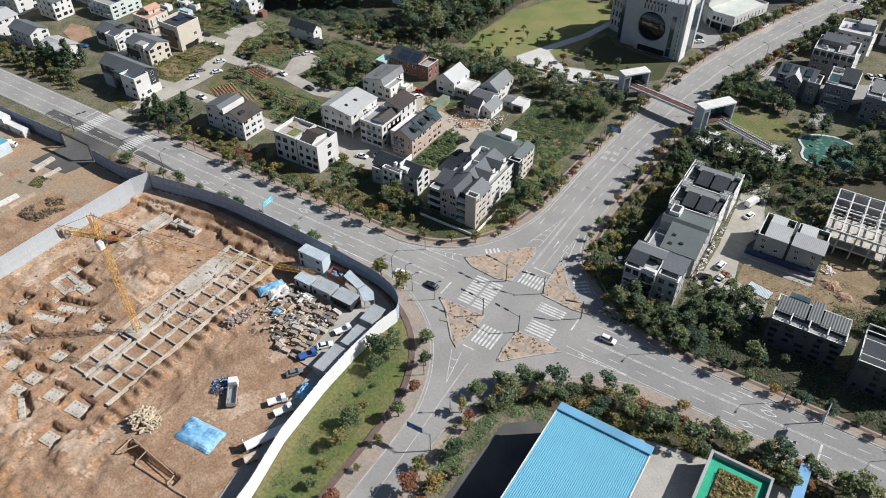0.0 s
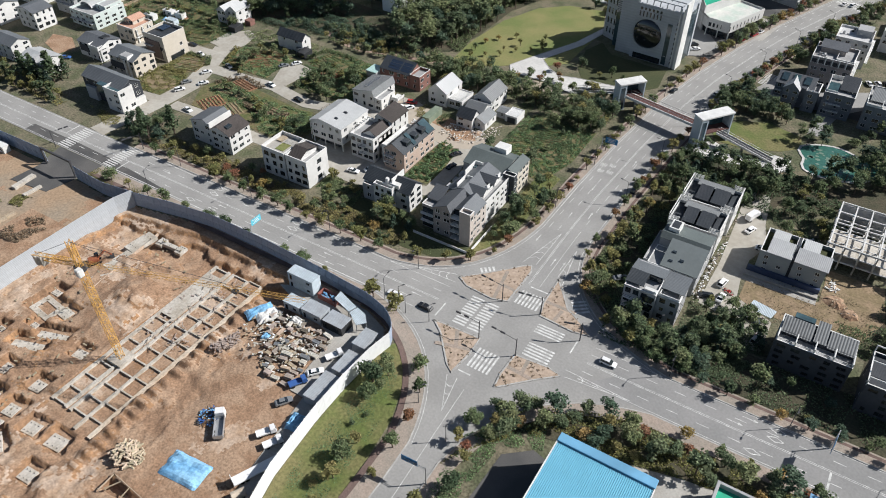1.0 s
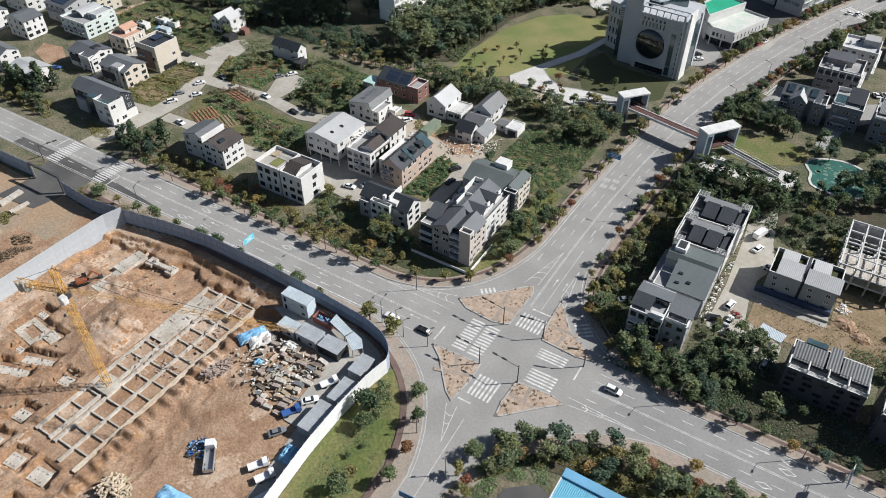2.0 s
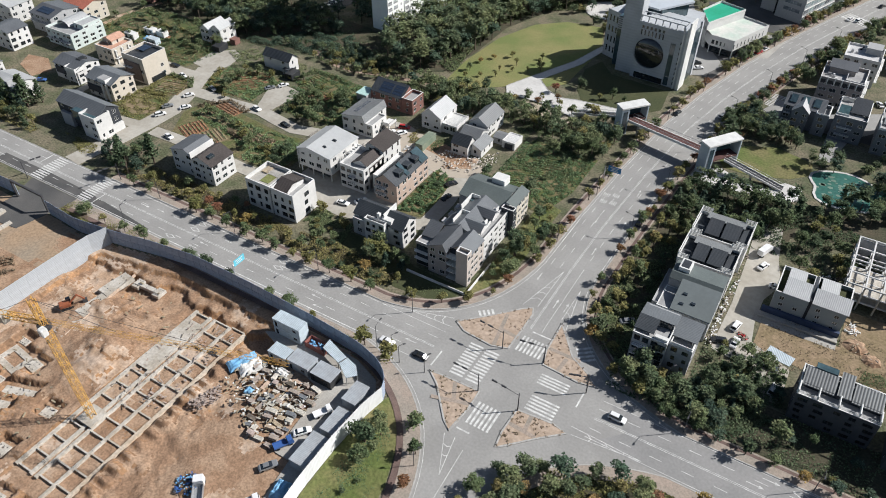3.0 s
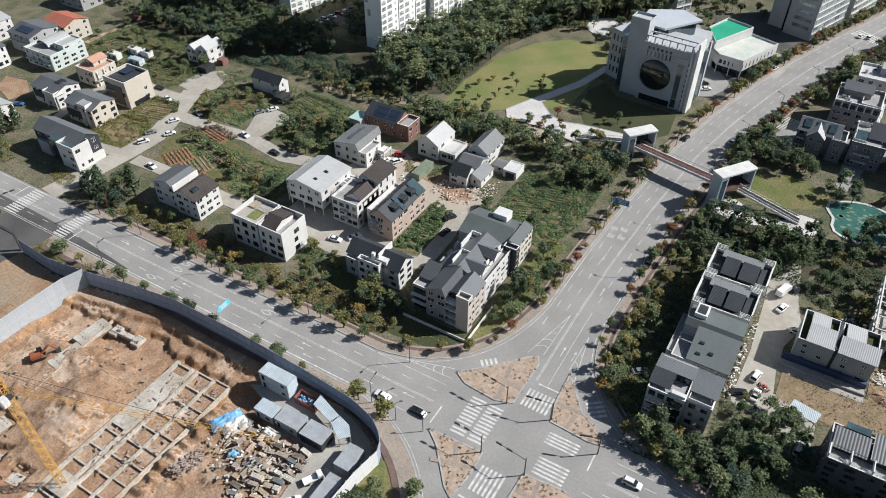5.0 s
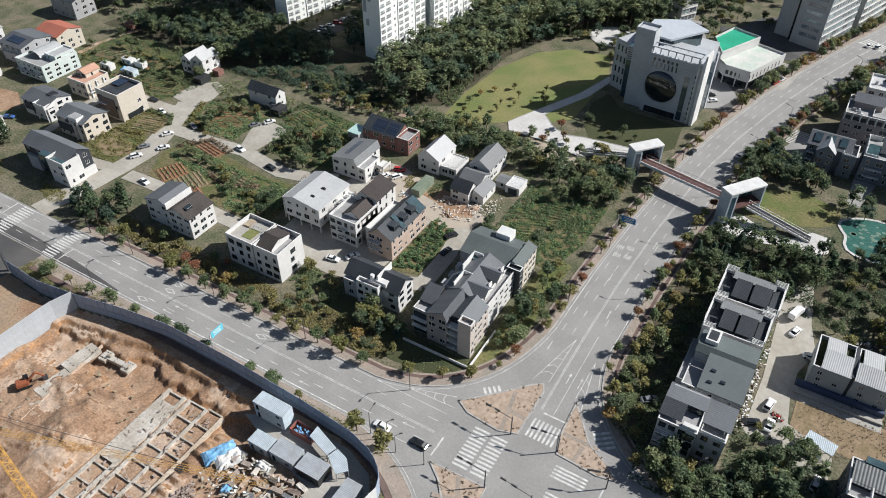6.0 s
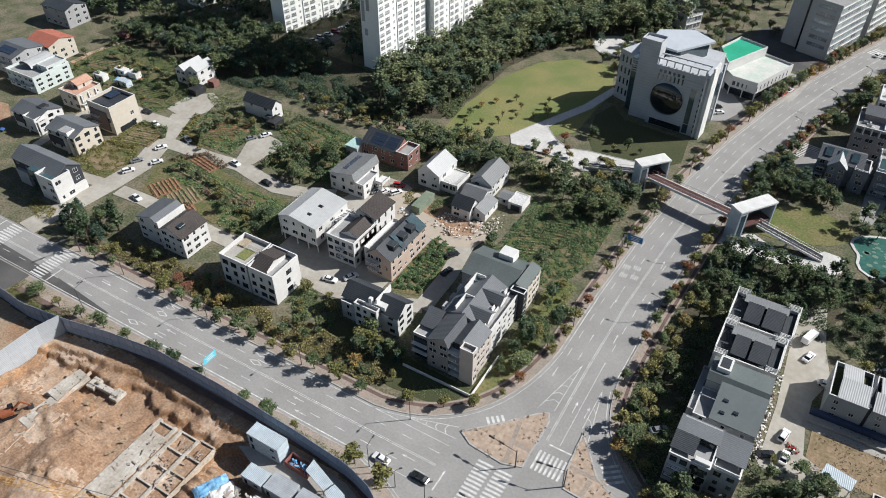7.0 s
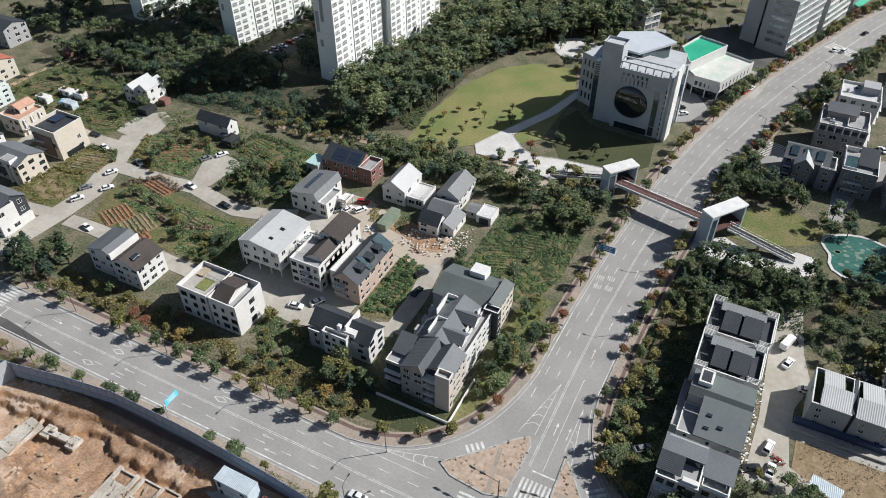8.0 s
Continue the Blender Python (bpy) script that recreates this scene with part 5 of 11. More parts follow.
for y in (168.4, 175.6):
    slope(h_corner, "cross_gable", -97.2, -90.6, y, y + 2.4, (10.4, 10.4, 12.0, 12.0), ROOF_SLATE, 0.2)
    slope(h_corner, "cross_gable", -97.2, -90.6, y + 2.4, y + 4.8, (12.0, 12.0, 10.4, 10.4), ROOF_SLATE, 0.2)
    block(h_corner, "gable_wall", -97.0, -90.9, y + 1.0, y + 3.8, 9.0, 11.0, RENDER_WHITE)
    block(h_corner, "terrace_floor", -96.4, -92.0, y + 4.9, y + 6.6, 9.6, 10.2, GREY_COAT)
    block(h_corner, "terrace_wall", -92.1, -91.8, y + 4.9, y + 6.6, 9.6, 11.1, TRIM)
for b in ((-100.2, -99.9, 168.2, 174.0), (-99.9, -97.4, 173.7, 174.0), (-101.6, -101.3, 175.6, 182.6), (-101.3, -98.6, 182.3, 182.6)):
    block(h_corner, "parapet", *b, 9.8, 12.3, TRIM, "white roof parapet")
for y in (172.6, 180.6):
    block(h_corner, "roof_light", -101.6, -100.2, y, y + 1.6, 10.2, 11.0, GLASS_BLUE)
house("", -107, -91.5, 184.1, 197, 8.8, RENDER_GREY, "gable_x", ROOF_GREEN, 2.4, storeys=4, south=2, east=2, seed=27, root=h_corner, over=0.2)
house("", -91.4, -88, 185.6, 196, 9.6, RENDER_CREAM, "gable_y", ROOF_GREEN, 1.2, storeys=4, south=0, east=4, seed=271, root=h_corner, split=0.15, over=0.2, skip=0.0)
house("", -91.4, -87.2, 183.2, 185.4, 9.4, CHARCOAL, "flat", GREY_COAT, storeys=4, south=0, east=1, seed=272, root=h_corner, parapet=0.9)
block(h_corner, "roof_room", -100.2, -95.6, 193.2, 197.2, 9.6, 12.2, TRIM, "white roof room")
for x, y in ((-104.4, 170), (-104.4, 174), (-104.4, 178)):
    block(h_corner, "bay", x - 0.9, x + 1.0, y, y + 2.2, 0, 8.2, RENDER_GREY)
block(h_corner, "garden_wall", -107, -86.4, 152.6, 152.9, 0, 0.9, TRIM)
block(h_corner, "garden_wall", -86.7, -86.4, 152.9, 168, 0, 0.9, TRIM)

# terrace east of the second street
t_a = house("pale house with stepped metal roofs and open terraces", -38.2, -29.2, 155.2, 166.2, 9.7, RENDER_GREY, "flat", GREY_COAT, south=4, east=0, seed=31, parapet=0.5, frame_mat=FRAME_DARK, skip=0.0, sizes=(1.8, 2.4), tall=1.8)
house("", -29.1, -23.0, 156.8, 166.2, 8.8, RENDER_GREY, "flat", GREY_COAT, south=2, east=3, seed=311, root=t_a, parapet=0.5, frame_mat=FRAME_DARK, skip=0, tall=1.8)
slope(t_a, "roof", -38.5, -33.2, 156.4, 160.8, (10.5, 10.5, 11.8, 11.8), ROOF_DARK)
slope(t_a, "roof", -38.5, -29.0, 160.8, 166.4, (11.8, 11.8, 10.9, 10.9), ROOF_SLATE)
slope(t_a, "roof", -29.2, -22.6, 159.2, 166.4, (10.0, 10.0, 10.6, 10.6), ROOF_SLATE)
block(t_a, "roof_room", -37.8, -29.4, 160.9, 166.0, 9.7, 11.2, RENDER_GREY)
block(t_a, "terrace_glass", -33.0, -29.6, 160.7, 160.85, 9.9, 11.5, GLASS)
for z in (3.6, 6.8):
    balcony(t_a, -37.8, -33.8, 153.8, 155.2, z, "s")
    block(t_a, "loggia", -32.6, -29.8, 154.9, 155.15, z, z + 2.2, GLASS, "dark glazed loggia")
block(t_a, "terrace_box", -32.8, -29.4, 155.6, 156.8, 9.8, 10.9, TRIM)
steps_of(t_a, -28.8, -23.2, 157, 159.2, 8.9, TRIM, 1.1, "swe")

t_b = house("white house with tall mono-pitch metal roof and sky box", -36.8, -22.4, 171, 180, 6.8, RENDER_GREY, "flat", GREY_COAT, south=3, east=3, seed=32, parapet=0.2, sizes=(1.0, 1.4))
slope(t_b, "roof", -33.2, -22.2, 171, 180.4, (7.2, 7.2, 10.6, 10.6), PANEL_GREEN, 0.2, "smooth sloping front clad in grey panels")
for x, z, y in ((-31.5, 7.9, 173), (-31.5, 9.0, 176), (-28.6, 8.3, 174)):
    block(t_b, "roof_light", x, x + 1.2, y, y + 0.9, z + 0.1, z + 0.5, GLASS)
house("", -36.6, -22.4, 180.2, 188.4, 9.8, RENDER_GREY, "gable_x", ROOF_GREEN, 1.2, south=0, east=2, seed=321, root=t_b, split=0.2, over=0.15)
block(t_b, "sky_box", -35.4, -32.2, 183, 187.4, 9.6, 12.2, TRIM, "white framed roof opening")
block(t_b, "sky_box_glass", -34.9, -32.7, 183.5, 186.9, 12.2, 12.26, CHARCOAL)
block(t_b, "low_terrace", -38.4, -36.9, 172, 187, 0, 6.0, RENDER_GREY)
steps_of(t_b, -38.4, -36.9, 172, 187, 6.0, RENDER_GREY, 0.9, "swn")


def screened(label, x0, x1, y0, y1, seed):
    """A terrace house: dark roof rooms between white open screens at the corners."""
    r = house(label, x0, x1, y0, y1, 8.4, RENDER_WHITE, "flat", ROOF_DARK, south=4, east=3, seed=seed, parapet=0.9)
    mid = (x0 + x1) / 2
    for a, b in ((x0 + 3.6, mid - 0.3), (mid + 0.3, x1 - 3.0)):
        slope(r, "roof", a, b, y0 + 1.2, y1 - 4.6, (9.4, 9.4, 11.0, 11.0), ROOF_DARK, 0.25, "dark sloping roof room")
        block(r, "roof_room", a + 0.2, b - 0.2, y0 + 2.6, y1 - 4.7, 8.4, 9.7, CHARCOAL)
    slope(r, "roof", x0 + 2.4, x1 - 2.4, y1 - 4.4, y1 - 0.2, (10.4, 10.4, 9.8, 9.8), ROOF_GREY_Y)
    for cx, cy, sx, sy in ((x0, y0, 1, 1), (x0, y1, 1, -1), (x1, y0, -1, 1), (x1, y1, -1, -1)):
        for k in range(5):
            bm = bmesh.new()
            o = r.matrix_basis.translation
            z = 9.4 + k * 0.42
            add_beam(bm, (cx - o.x, cy - o.y, z), (cx - o.x + sx * 3.0, cy - o.y, z), 0.14)
            part("screen_slat", bm, TRIM, r)
        columns(r, [(cx + sx * 3.0, cy), (cx, cy)], 8.4, 11.3, 0.12)
    for x in (x0, x1):
        block(r, "screen_beam", x - 0.12, x + 0.12, y0 + 0.2, y1 - 0.2, 11.2, 11.5, TRIM)
    return r


screened("white terrace house with slatted roof screens", -37.6, -22.2, 190.4, 202, 33)
screened("white terrace house with slatted roof screens", -37.6, -21.4, 203.6, 215.6, 34)

t_c = house("white house with grey metal roofs and roof gardens", -10, -1.2, 192.6, 204.6, 6.6, PANEL_GREY, "flat", SHADE_LAWN, south=2, east=0, seed=35, parapet=1.2, sizes=(1.2,), skip=0.3)
house("", -0.4, 8.6, 192.6, 204.6, 6.6, PANEL_GREY, "flat", SHADE_LAWN, south=2, east=2, seed=351, root=t_c, parapet=1.2, sizes=(1.2,), skip=0.3)
block(t_c, "joint", -1.2, -0.4, 193, 204.4, 0, 8.0, CHARCOAL, "dark glazed joint")
slope(t_c, "roof", -8.2, -1.4, 192.4, 198.4, (7.8, 7.8, 9.2, 9.2), ROOF_LIGHT)
slope(t_c, "roof", -8.2, -3.6, 198.4, 204.4, (9.2, 9.2, 8.0, 8.0), ROOF_LIGHT)
slope(t_c, "roof", -0.4, 9.0, 192.2, 197.6, (7.8, 7.8, 9.2, 9.2), ROOF_LIGHT)
slope(t_c, "roof", 0.4, 5.2, 197.6, 204.4, (9.2, 9.2, 8.0, 8.0), ROOF_LIGHT)
block(t_c, "roof_room", -8.0, -1.6, 193, 198.2, 6.6, 8.0, PANEL_GREY)
block(t_c, "roof_room", -0.2, 8.4, 193, 197.4, 6.6, 8.0, PANEL_GREY)
block(t_c, "base", -11.8, 8.8, 191.4, 192.5, 0, 1.6, surface("blue_base", (0.07, 0.095, 0.17), 0.5, 1.0, 0.1), "dark blue glazed base")
block(t_c, "forecourt_wall", -12.0, 8.9, 188.6, 189.0, 0, 0.7, CONCRETE)
columns(t_c, [(8.3, 192.9)], 0, 3.0)
t_d = house("dark grey four-storey house with slatted metal roofs", 2, 20.4, 157.4, 168, 8.5, DARK_CLADDING, "flat", GREY_COAT, storeys=4, south=5, east=3, seed=36, frame_mat=FRAME_DARK, parapet=0.8, sizes=(1.6, 2.2), glass=GLASS)
slope(t_d, "roof", 2.4, 9.8, 160.6, 166.0, (9.6, 9.6, 10.7, 10.7), ROOF_SLAT)
slope(t_d, "roof", 10.2, 13.2, 160.6, 168.0, (10.1, 10.1, 11.1, 11.1), ROOF_SLAT)
slope(t_d, "roof", 13.6, 20.2, 160.6, 166.0, (9.6, 9.6, 10.7, 10.7), ROOF_SLAT)
block(t_d, "roof_room", 3.0, 20.0, 161.0, 165.6, 8.5, 9.9, CHARCOAL)
for x in (2.2, 6.6, 11.2, 15.8, 20.2):
    block(t_d, "frame_wall", x - 0.15, x + 0.15, 157.5, 160.8, 9.3, 10.6, TRIM)
railing(t_d, (2.2, 157.6), (20.2, 157.6), 9.3, 0.9, TRIM)
block(t_d, "glass_box", 4.4, 9.4, 166.2, 168.2, 8.6, 11.1, GLASS_BLUE)
for x, y in ((3.2, 166.4), (14.6, 166.6), (17.6, 166.8)):
    block(t_d, "roof_unit", x, x + 1.2, y, y + 1.0, 8.6, 9.7, STEEL)
t_e = house("dark grey house with dark roof and white open frame", 24, 38, 153.6, 165.6, 9.3, DARK_CLADDING, "flat", ROOF_DARK, storeys=4, south=4, east=3, seed=37, frame_mat=FRAME_DARK, parapet=0.8)
for y in (153.8, 159.6, 165.4):
    block(t_e, "frame_beam", 23.8, 38.2, y - 0.15, y + 0.15, 12.1, 12.5, TRIM)
for x in (24, 31, 38):
    columns(t_e, [(x, 153.8), (x, 165.4)], 9.3, 12.1, 0.15)


def shell_house():
    """An unfinished white frame: columns and beams over three storeys."""
    r = thing("unfinished_house", pose(15, 217, 0), "unfinished white concrete frame with open bays", "building shell")
    xs, ys = (6.6, 11, 15.5, 20, 24.5), (205.6, 211, 217, 223, 228.6)
    for x in xs:
        for y in ys:
            block(r, "column", x - 0.22, x + 0.22, y - 0.22, y + 0.22, 0, 8.6, CEMENT)
    for z in (2.8, 5.6, 8.4):
        for y in ys:
            block(r, "beam", 6.4, 24.7, y - 0.2, y + 0.2, z, z + 0.4, RENDER_WHITE)
        for x in xs:
            block(r, "beam", x - 0.2, x + 0.2, 205.8, 228.4, z + 0.01, z + 0.41, RENDER_WHITE)
    for z in (2.9, 5.7):
        block(r, "floor_slab", 7.0, 24.1, 206, 217, z, z + 0.2, CEMENT)
    block(r, "back_wall", 7, 24, 228.0, 228.3, 0, 8.4, RENDER_GREY)


shell_house()
# far village
MINT = surface("pale_mint_wall", (0.54, 0.60, 0.58), 0.85, 1.2, 0.06, 0.12, 0.3, (0.46, 0.52, 0.50), bump=0.04)
SALMON = surface("salmon_roof_tiles", (0.50, 0.30, 0.22), 0.85, 2.5, 0.2, 0.2, 0.4, (0.42, 0.24, 0.17), bump=0.3)
RED_TILE = surface("red_tile_roof", (0.44, 0.15, 0.10), 0.8, 2.5, 0.2, 0.2, 0.4, (0.36, 0.13, 0.09), bump=0.4, stripe=("Y", 0.4, 0.25))
h_black = house("charcoal house with slate roof and white corner block", -270, -246.4, 152.4, 161.5, 8.8, CHARCOAL, "gable_x", ROOF_SLATE, 2.6, south=5, east=2, seed=41, sizes=(1.6, 2.4))
house("", -253.6, -245, 149.6, 156.6, 8.8, RENDER_WHITE, "flat", GLASS_BLUE, south=2, east=2, seed=411, root=h_black, parapet=0.9, skip=0.3)
block(h_black, "terrace_room", -259, -253.6, 150.4, 153.4, 5.6, 9.2, GLASS_BLUE, "glazed corner terrace")
block(h_black, "plinth", -246.38, -245.2, 156.7, 161.2, 0, 3.0, RENDER_WHITE)
block(h_black, "porch", -268, -262, 151.2, 152.4, 0, 5.6, RENDER_GREY)
h_a = house("cream house with dark roof and white roof terrace", -279, -264, 172, 183, 7.6, RENDER_CREAM, "gable_x", ROOF_SLATE, 2.0, south=4, east=3, seed=42, frame_mat=FRAME_DARK)
block(h_a, "roof_terrace", -271.4, -266.6, 171.7, 175.2, 7.4, 9.3, TRIM)
block(h_a, "terrace_floor", -271.2, -266.8, 171.9, 175, 9.3, 9.36, GREY_COAT)
for x in (-269.4, -266.6):
    block(h_a, "pier", x, x + 0.5, 171.2, 171.95, 0, 7.4, TRIM)
block(h_a, "loggia", -278.6, -270, 171.5, 171.95, 2.4, 5.4, CHARCOAL)
h_b = house("white house with dark roof and framed balcony", -303, -288, 175.4, 186.4, 6.6, RENDER_WHITE, "gable_x", ROOF_SLATE, 1.8, south=4, east=3, seed=43, frame_mat=FRAME_DARK)
steps_of(h_b, -294.4, -287.8, 174.2, 179.2, 5.9, TRIM, 1.5, "swe")
block(h_b, "terrace_floor", -294.4, -287.8, 174.2, 179.2, 5.6, 5.9, TRIM)
columns(h_b, [(-294.1, 174.5), (-288.2, 174.5)], 0, 5.6, 0.2, TRIM)
block(h_b, "loggia", -301.8, -296, 174.9, 175.35, 2.6, 5.6, CHARCOAL)
block(h_b, "roof_room", -293.4, -290.6, 180, 183.4, 7.0, 8.6, FRAME_DARK)
h_c = house("beige block house with open roof deck", -276, -263.6, 189.6, 202, 10.4, RENDER_CREAM, "flat", ROOF_DARK, south=3, east=2, seed=44, skip=0.5, parapet=1.2)
solar(h_c, -274.6, -270, 196, 201, 10.9, 10.9, 3, 3)
block(h_c, "stair_room", -269.4, -265.6, 190.6, 193, 10.4, 11.4, ROOF_DARK)
block(h_c, "recess", -275.4, -266, 189.2, 189.55, 1.0, 9.0, surface("brown_cladding", (0.17, 0.13, 0.115), 0.8, 1.5, 0.2), "dark cladding with balconies")
for z in (3.6, 6.6):
    balcony(h_c, -275, -270, 188.2, 189.2, z, "s")
block(h_c, "shop_front", -263.58, -263.3, 192, 199, 0.4, 2.4, GLASS)
h_d = house("pale grey house with light metal roof", -312, -297.4, 152.4, 162.4, 6.2, RENDER_WHITE, "gable_x", ROOF_LIGHT, 1.6, storeys=2, south=4, east=2, seed=45)
block(h_d, "dormer", -304, -300.6, 152.2, 155.4, 6.2, 8.2, RENDER_GREY)
house("white house with slate roof", -336, -320, 157, 166, 7.2, RENDER_WHITE, "gable_x", ROOF_SLATE, 2.0, south=4, east=2, seed=46)
house("white house with light roof", -360, -344, 156, 167, 7.6, RENDER_WHITE, "gable_y", ROOF_LIGHT, 1.6, south=4, east=3, seed=57)
h_e = house("cream house with salmon roof terrace and arches", -301, -290, 194.6, 206, 6.4, RENDER_CREAM, "flat", SALMON, storeys=2, south=3, east=3, seed=47, parapet=0.7)
house("", -300.6, -294.6, 199, 206, 8.2, RENDER_CREAM, "gable_y", SALMON, 1.2, south=2, east=1, seed=471, root=h_e, over=0.3)
for y in (196, 199.4, 202.8):
    block(h_e, "pier", -290, -289.4, y, y + 0.6, 0, 6.4, TRIM)
balcony(h_e, -289.4, -288.4, 195, 205.6, 3.1, "e")
h_f = house("white house with vaulted roof and terraces", -334.6, -317, 194.6, 212, 6.4, MINT, "flat", GREY_COAT, south=5, east=4, seed=53, parapet=1.0, sizes=(1.8, 2.4))
for i in range(6):
    a, b = i * math.pi / 6, (i + 1) * math.pi / 6
    za, zb = 7.0 + 2.2 * math.sin(a), 7.0 + 2.2 * math.sin(b)
    slope(h_f, "vault_panel", -329 - 4 * math.cos(a), -329 - 4 * math.cos(b), 200, 211.6, (za, zb, zb, za), ROOF_LIGHT, 0.2)
house("", -324, -317.4, 202, 211.6, 8.4, MINT, "flat", ROOF_LIGHT, south=2, east=3, seed=531, root=h_f, parapet=0.5)
balcony(h_f, -334, -318, 193.2, 194.6, 3.2, "s")
h_g = house("grey house with solar panels on slate roof", -353, -338, 200, 216, 8.0, RENDER_GREY, "gable_x", ROOF_SLATE, 1.8, south=4, east=3, seed=55)
solar(h_g, -350, -341, 202, 206, 8.7, 9.5, 5, 2)
balcony(h_g, -352, -339, 198.6, 200, 5.2, "s")
house("cream house with red tiled cross gables", -349, -334, 218, 231, 7.8, RENDER_CREAM, "gable_x", RED_TILE, 2.0, south=4, east=3, seed=50)
house("white block house with small windows", -352, -339, 182, 192, 8.6, RENDER_WHITE, "gable_y", ROOF_SLATE, 1.6, south=3, east=3, seed=52, frame_mat=FRAME_DARK)
house("white house with dark roof", -378, -360, 176, 188, 8.0, RENDER_WHITE, "gable_x", ROOF_SLATE, 1.8, south=4, east=2, seed=54)
house("white house with light roof", -382, -364, 200, 212, 8.4, RENDER_WHITE, "gable_y", ROOF_LIGHT, 1.8, south=4, east=3, seed=58)
h_t = house("white twin-gabled house beside gardens", -275.5, -269.9, 232, 243, 6.0, RENDER_WHITE, "gable_y", ROOF_LIGHT, 2.0, storeys=2, south=2, east=2, seed=48, over=0.2)
house("", -269.9, -264.2, 233.4, 243, 6.6, RENDER_WHITE, "gable_y", ROOF_LIGHT, 2.0, storeys=2, south=2, east=2, seed=481, root=h_t, over=0.2)
block(h_t, "porch", -268.6, -265.4, 230.6, 233.4, 2.5, 2.75, RED_BRICK)
columns(h_t, [(-268.4, 230.8), (-265.6, 230.8)], 0, 2.5, 0.12, TRIM)
h_s = house("small white house with dark slate roof", -234, -219.6, 228, 233.6, 5.6, RENDER_WHITE, "gable_x", ROOF_DARK, 2.4, storeys=2, south=2, east=1, seed=49)
block(h_s, "porch", -222.4, -218.4, 226.4, 229.4, 2.4, 2.6, ROOF_DARK)
columns(h_s, [(-222.2, 226.6), (-218.6, 226.6), (-218.6, 229)], 0, 2.4, 0.1, TRIM)
house("grey house with solar roof", -376, -359, 246, 258, 8.6, RENDER_GREY, "gable_x", ROOF_DARK, 2.0, south=4, east=3, seed=51)
for h, dx, dy in ((h_black, 1.0, 2.8), (h_a, 1.4, 2.8), (h_b, 0.8, 2.0), (h_c, 0.9, 2.3), (h_d, 1.0, 2.4), (h_e, 0.9, 2.3), (h_f, 0.8, 2.3), (h_g, 0.8, 2.3), (h_t, 0.6, 2.8), (h_s, 1.6, 2.2)):
    h.matrix_basis.translation += Vector((dx, dy, 0))
# east side of the second street, further off
r5 = house("grey house with cross-gabled light roofs", -30, -16, 298, 309, 8.6, RENDER_SLATE, "gable_x", ROOF_SLATE, 2.6, storeys=3, south=4, east=3, seed=61, over=0.3, skip=0.0)
house("", -26.4, -20.6, 295.4, 303, 8.4, RENDER_SLATE, "gable_y", ROOF_LIGHT, 2.6, south=2, east=1, seed=611, root=r5, over=0.3, skip=0.0)
house("", -18.4, -13.6, 296.4, 305, 7.6, RENDER_SLATE, "flat", GREY_COAT, south=1, east=2, seed=612, root=r5, parapet=1.2)
for x in (-28.6, -24.4, -20.2):
    slope(r5, "glazed_roof", x, x + 2.4, 299.2, 302.6, (9.5, 9.5, 11.1, 11.1), GLASS_BLUE, 0.22, "glazed roof slope")
steps_of(r5, -18.2, -13.8, 296.6, 304.8, 7.7, TRIM, 1.4, "swe")
for z in (3.0, 5.8):
    balcony(r5, -29.6, -27, 296.8, 298, z, "s")
r6 = house("grey stone house with arched parapet and terrace", -22, -6, 321, 336, 11.0, STONE, "flat", GREY_COAT, storeys=4, south=4, east=4, seed=62, parapet=1.2, sizes=(2.0, 2.6), skip=0.0, tall=1.7)
block(r6, "roof_room", -20, -10.5, 329, 335.5, 11.0, 13.2, STONE)
slope(r6, "roof", -20.6, -10, 328.6, 335.8, (13.2, 13.2, 13.9, 13.9), ROOF_SLATE)
for i in range(6):
    block(r6, "parapet_arch", -21.6 + i * 2.65, -19.8 + i * 2.65, 320.7, 321.0, 9.8, 11.2, FRAME_DARK, "dark arched opening")
    block(r6, "arch_pier", -22.0 + i * 2.65, -21.6 + i * 2.65, 320.5, 321.0, 9.4, 12.5, TRIM)
steps_of(r6, -13, -6.2, 322, 328.4, 11.1, TRIM, 1.4, "swe")
for z in (3.0, 5.8, 8.5):
    balcony(r6, -6, -4.6, 322, 334, z, "e")
r7 = house("white block house with pale roof deck", -17, -3, 346, 360, 11.0, RENDER_WHITE, "flat", surface("pale_deck", (0.56, 0.56, 0.56), 0.7), storeys=4, south=4, east=5, seed=63, parapet=0.9, skip=0.0)
block(r7, "stair_room", -10, -4, 353, 359.4, 11.0, 13.8, RENDER_GREY)
for z in (2.6, 5.4, 8.2):
    balcony(r7, -3, -1.8, 347, 359, z, "e")
r8 = house("pale house with roof terrace and white parapets", -12, -1, 297, 313, 8.8, RENDER_SLATE, "flat", GREY_COAT, storeys=3, south=3, east=5, seed=64, parapet=1.2, skip=0.0)
slope(r8, "roof", -7.4, -1.4, 302, 311, (9.6, 9.6, 11.8, 11.8), ROOF_DARK)
slope(r8, "glazed_roof", -11.4, -7.8, 299, 304, (9.4, 9.4, 11.0, 11.0), GLASS_BLUE, 0.2, "glazed terrace roof")
steps_of(r8, -11.8, -7.6, 298, 312, 8.9, TRIM, 1.7, "swn")
for z in (3.0, 5.9):
    balcony(r8, -10.4, -5, 295.7, 297, z, "s")
r9 = house("pale house with stepped white parapets", 3, 17, 294, 312, 8.8, RENDER_SLATE, "flat", GREY_COAT, storeys=3, south=4, east=4, seed=65, parapet=1.2, skip=0.0)
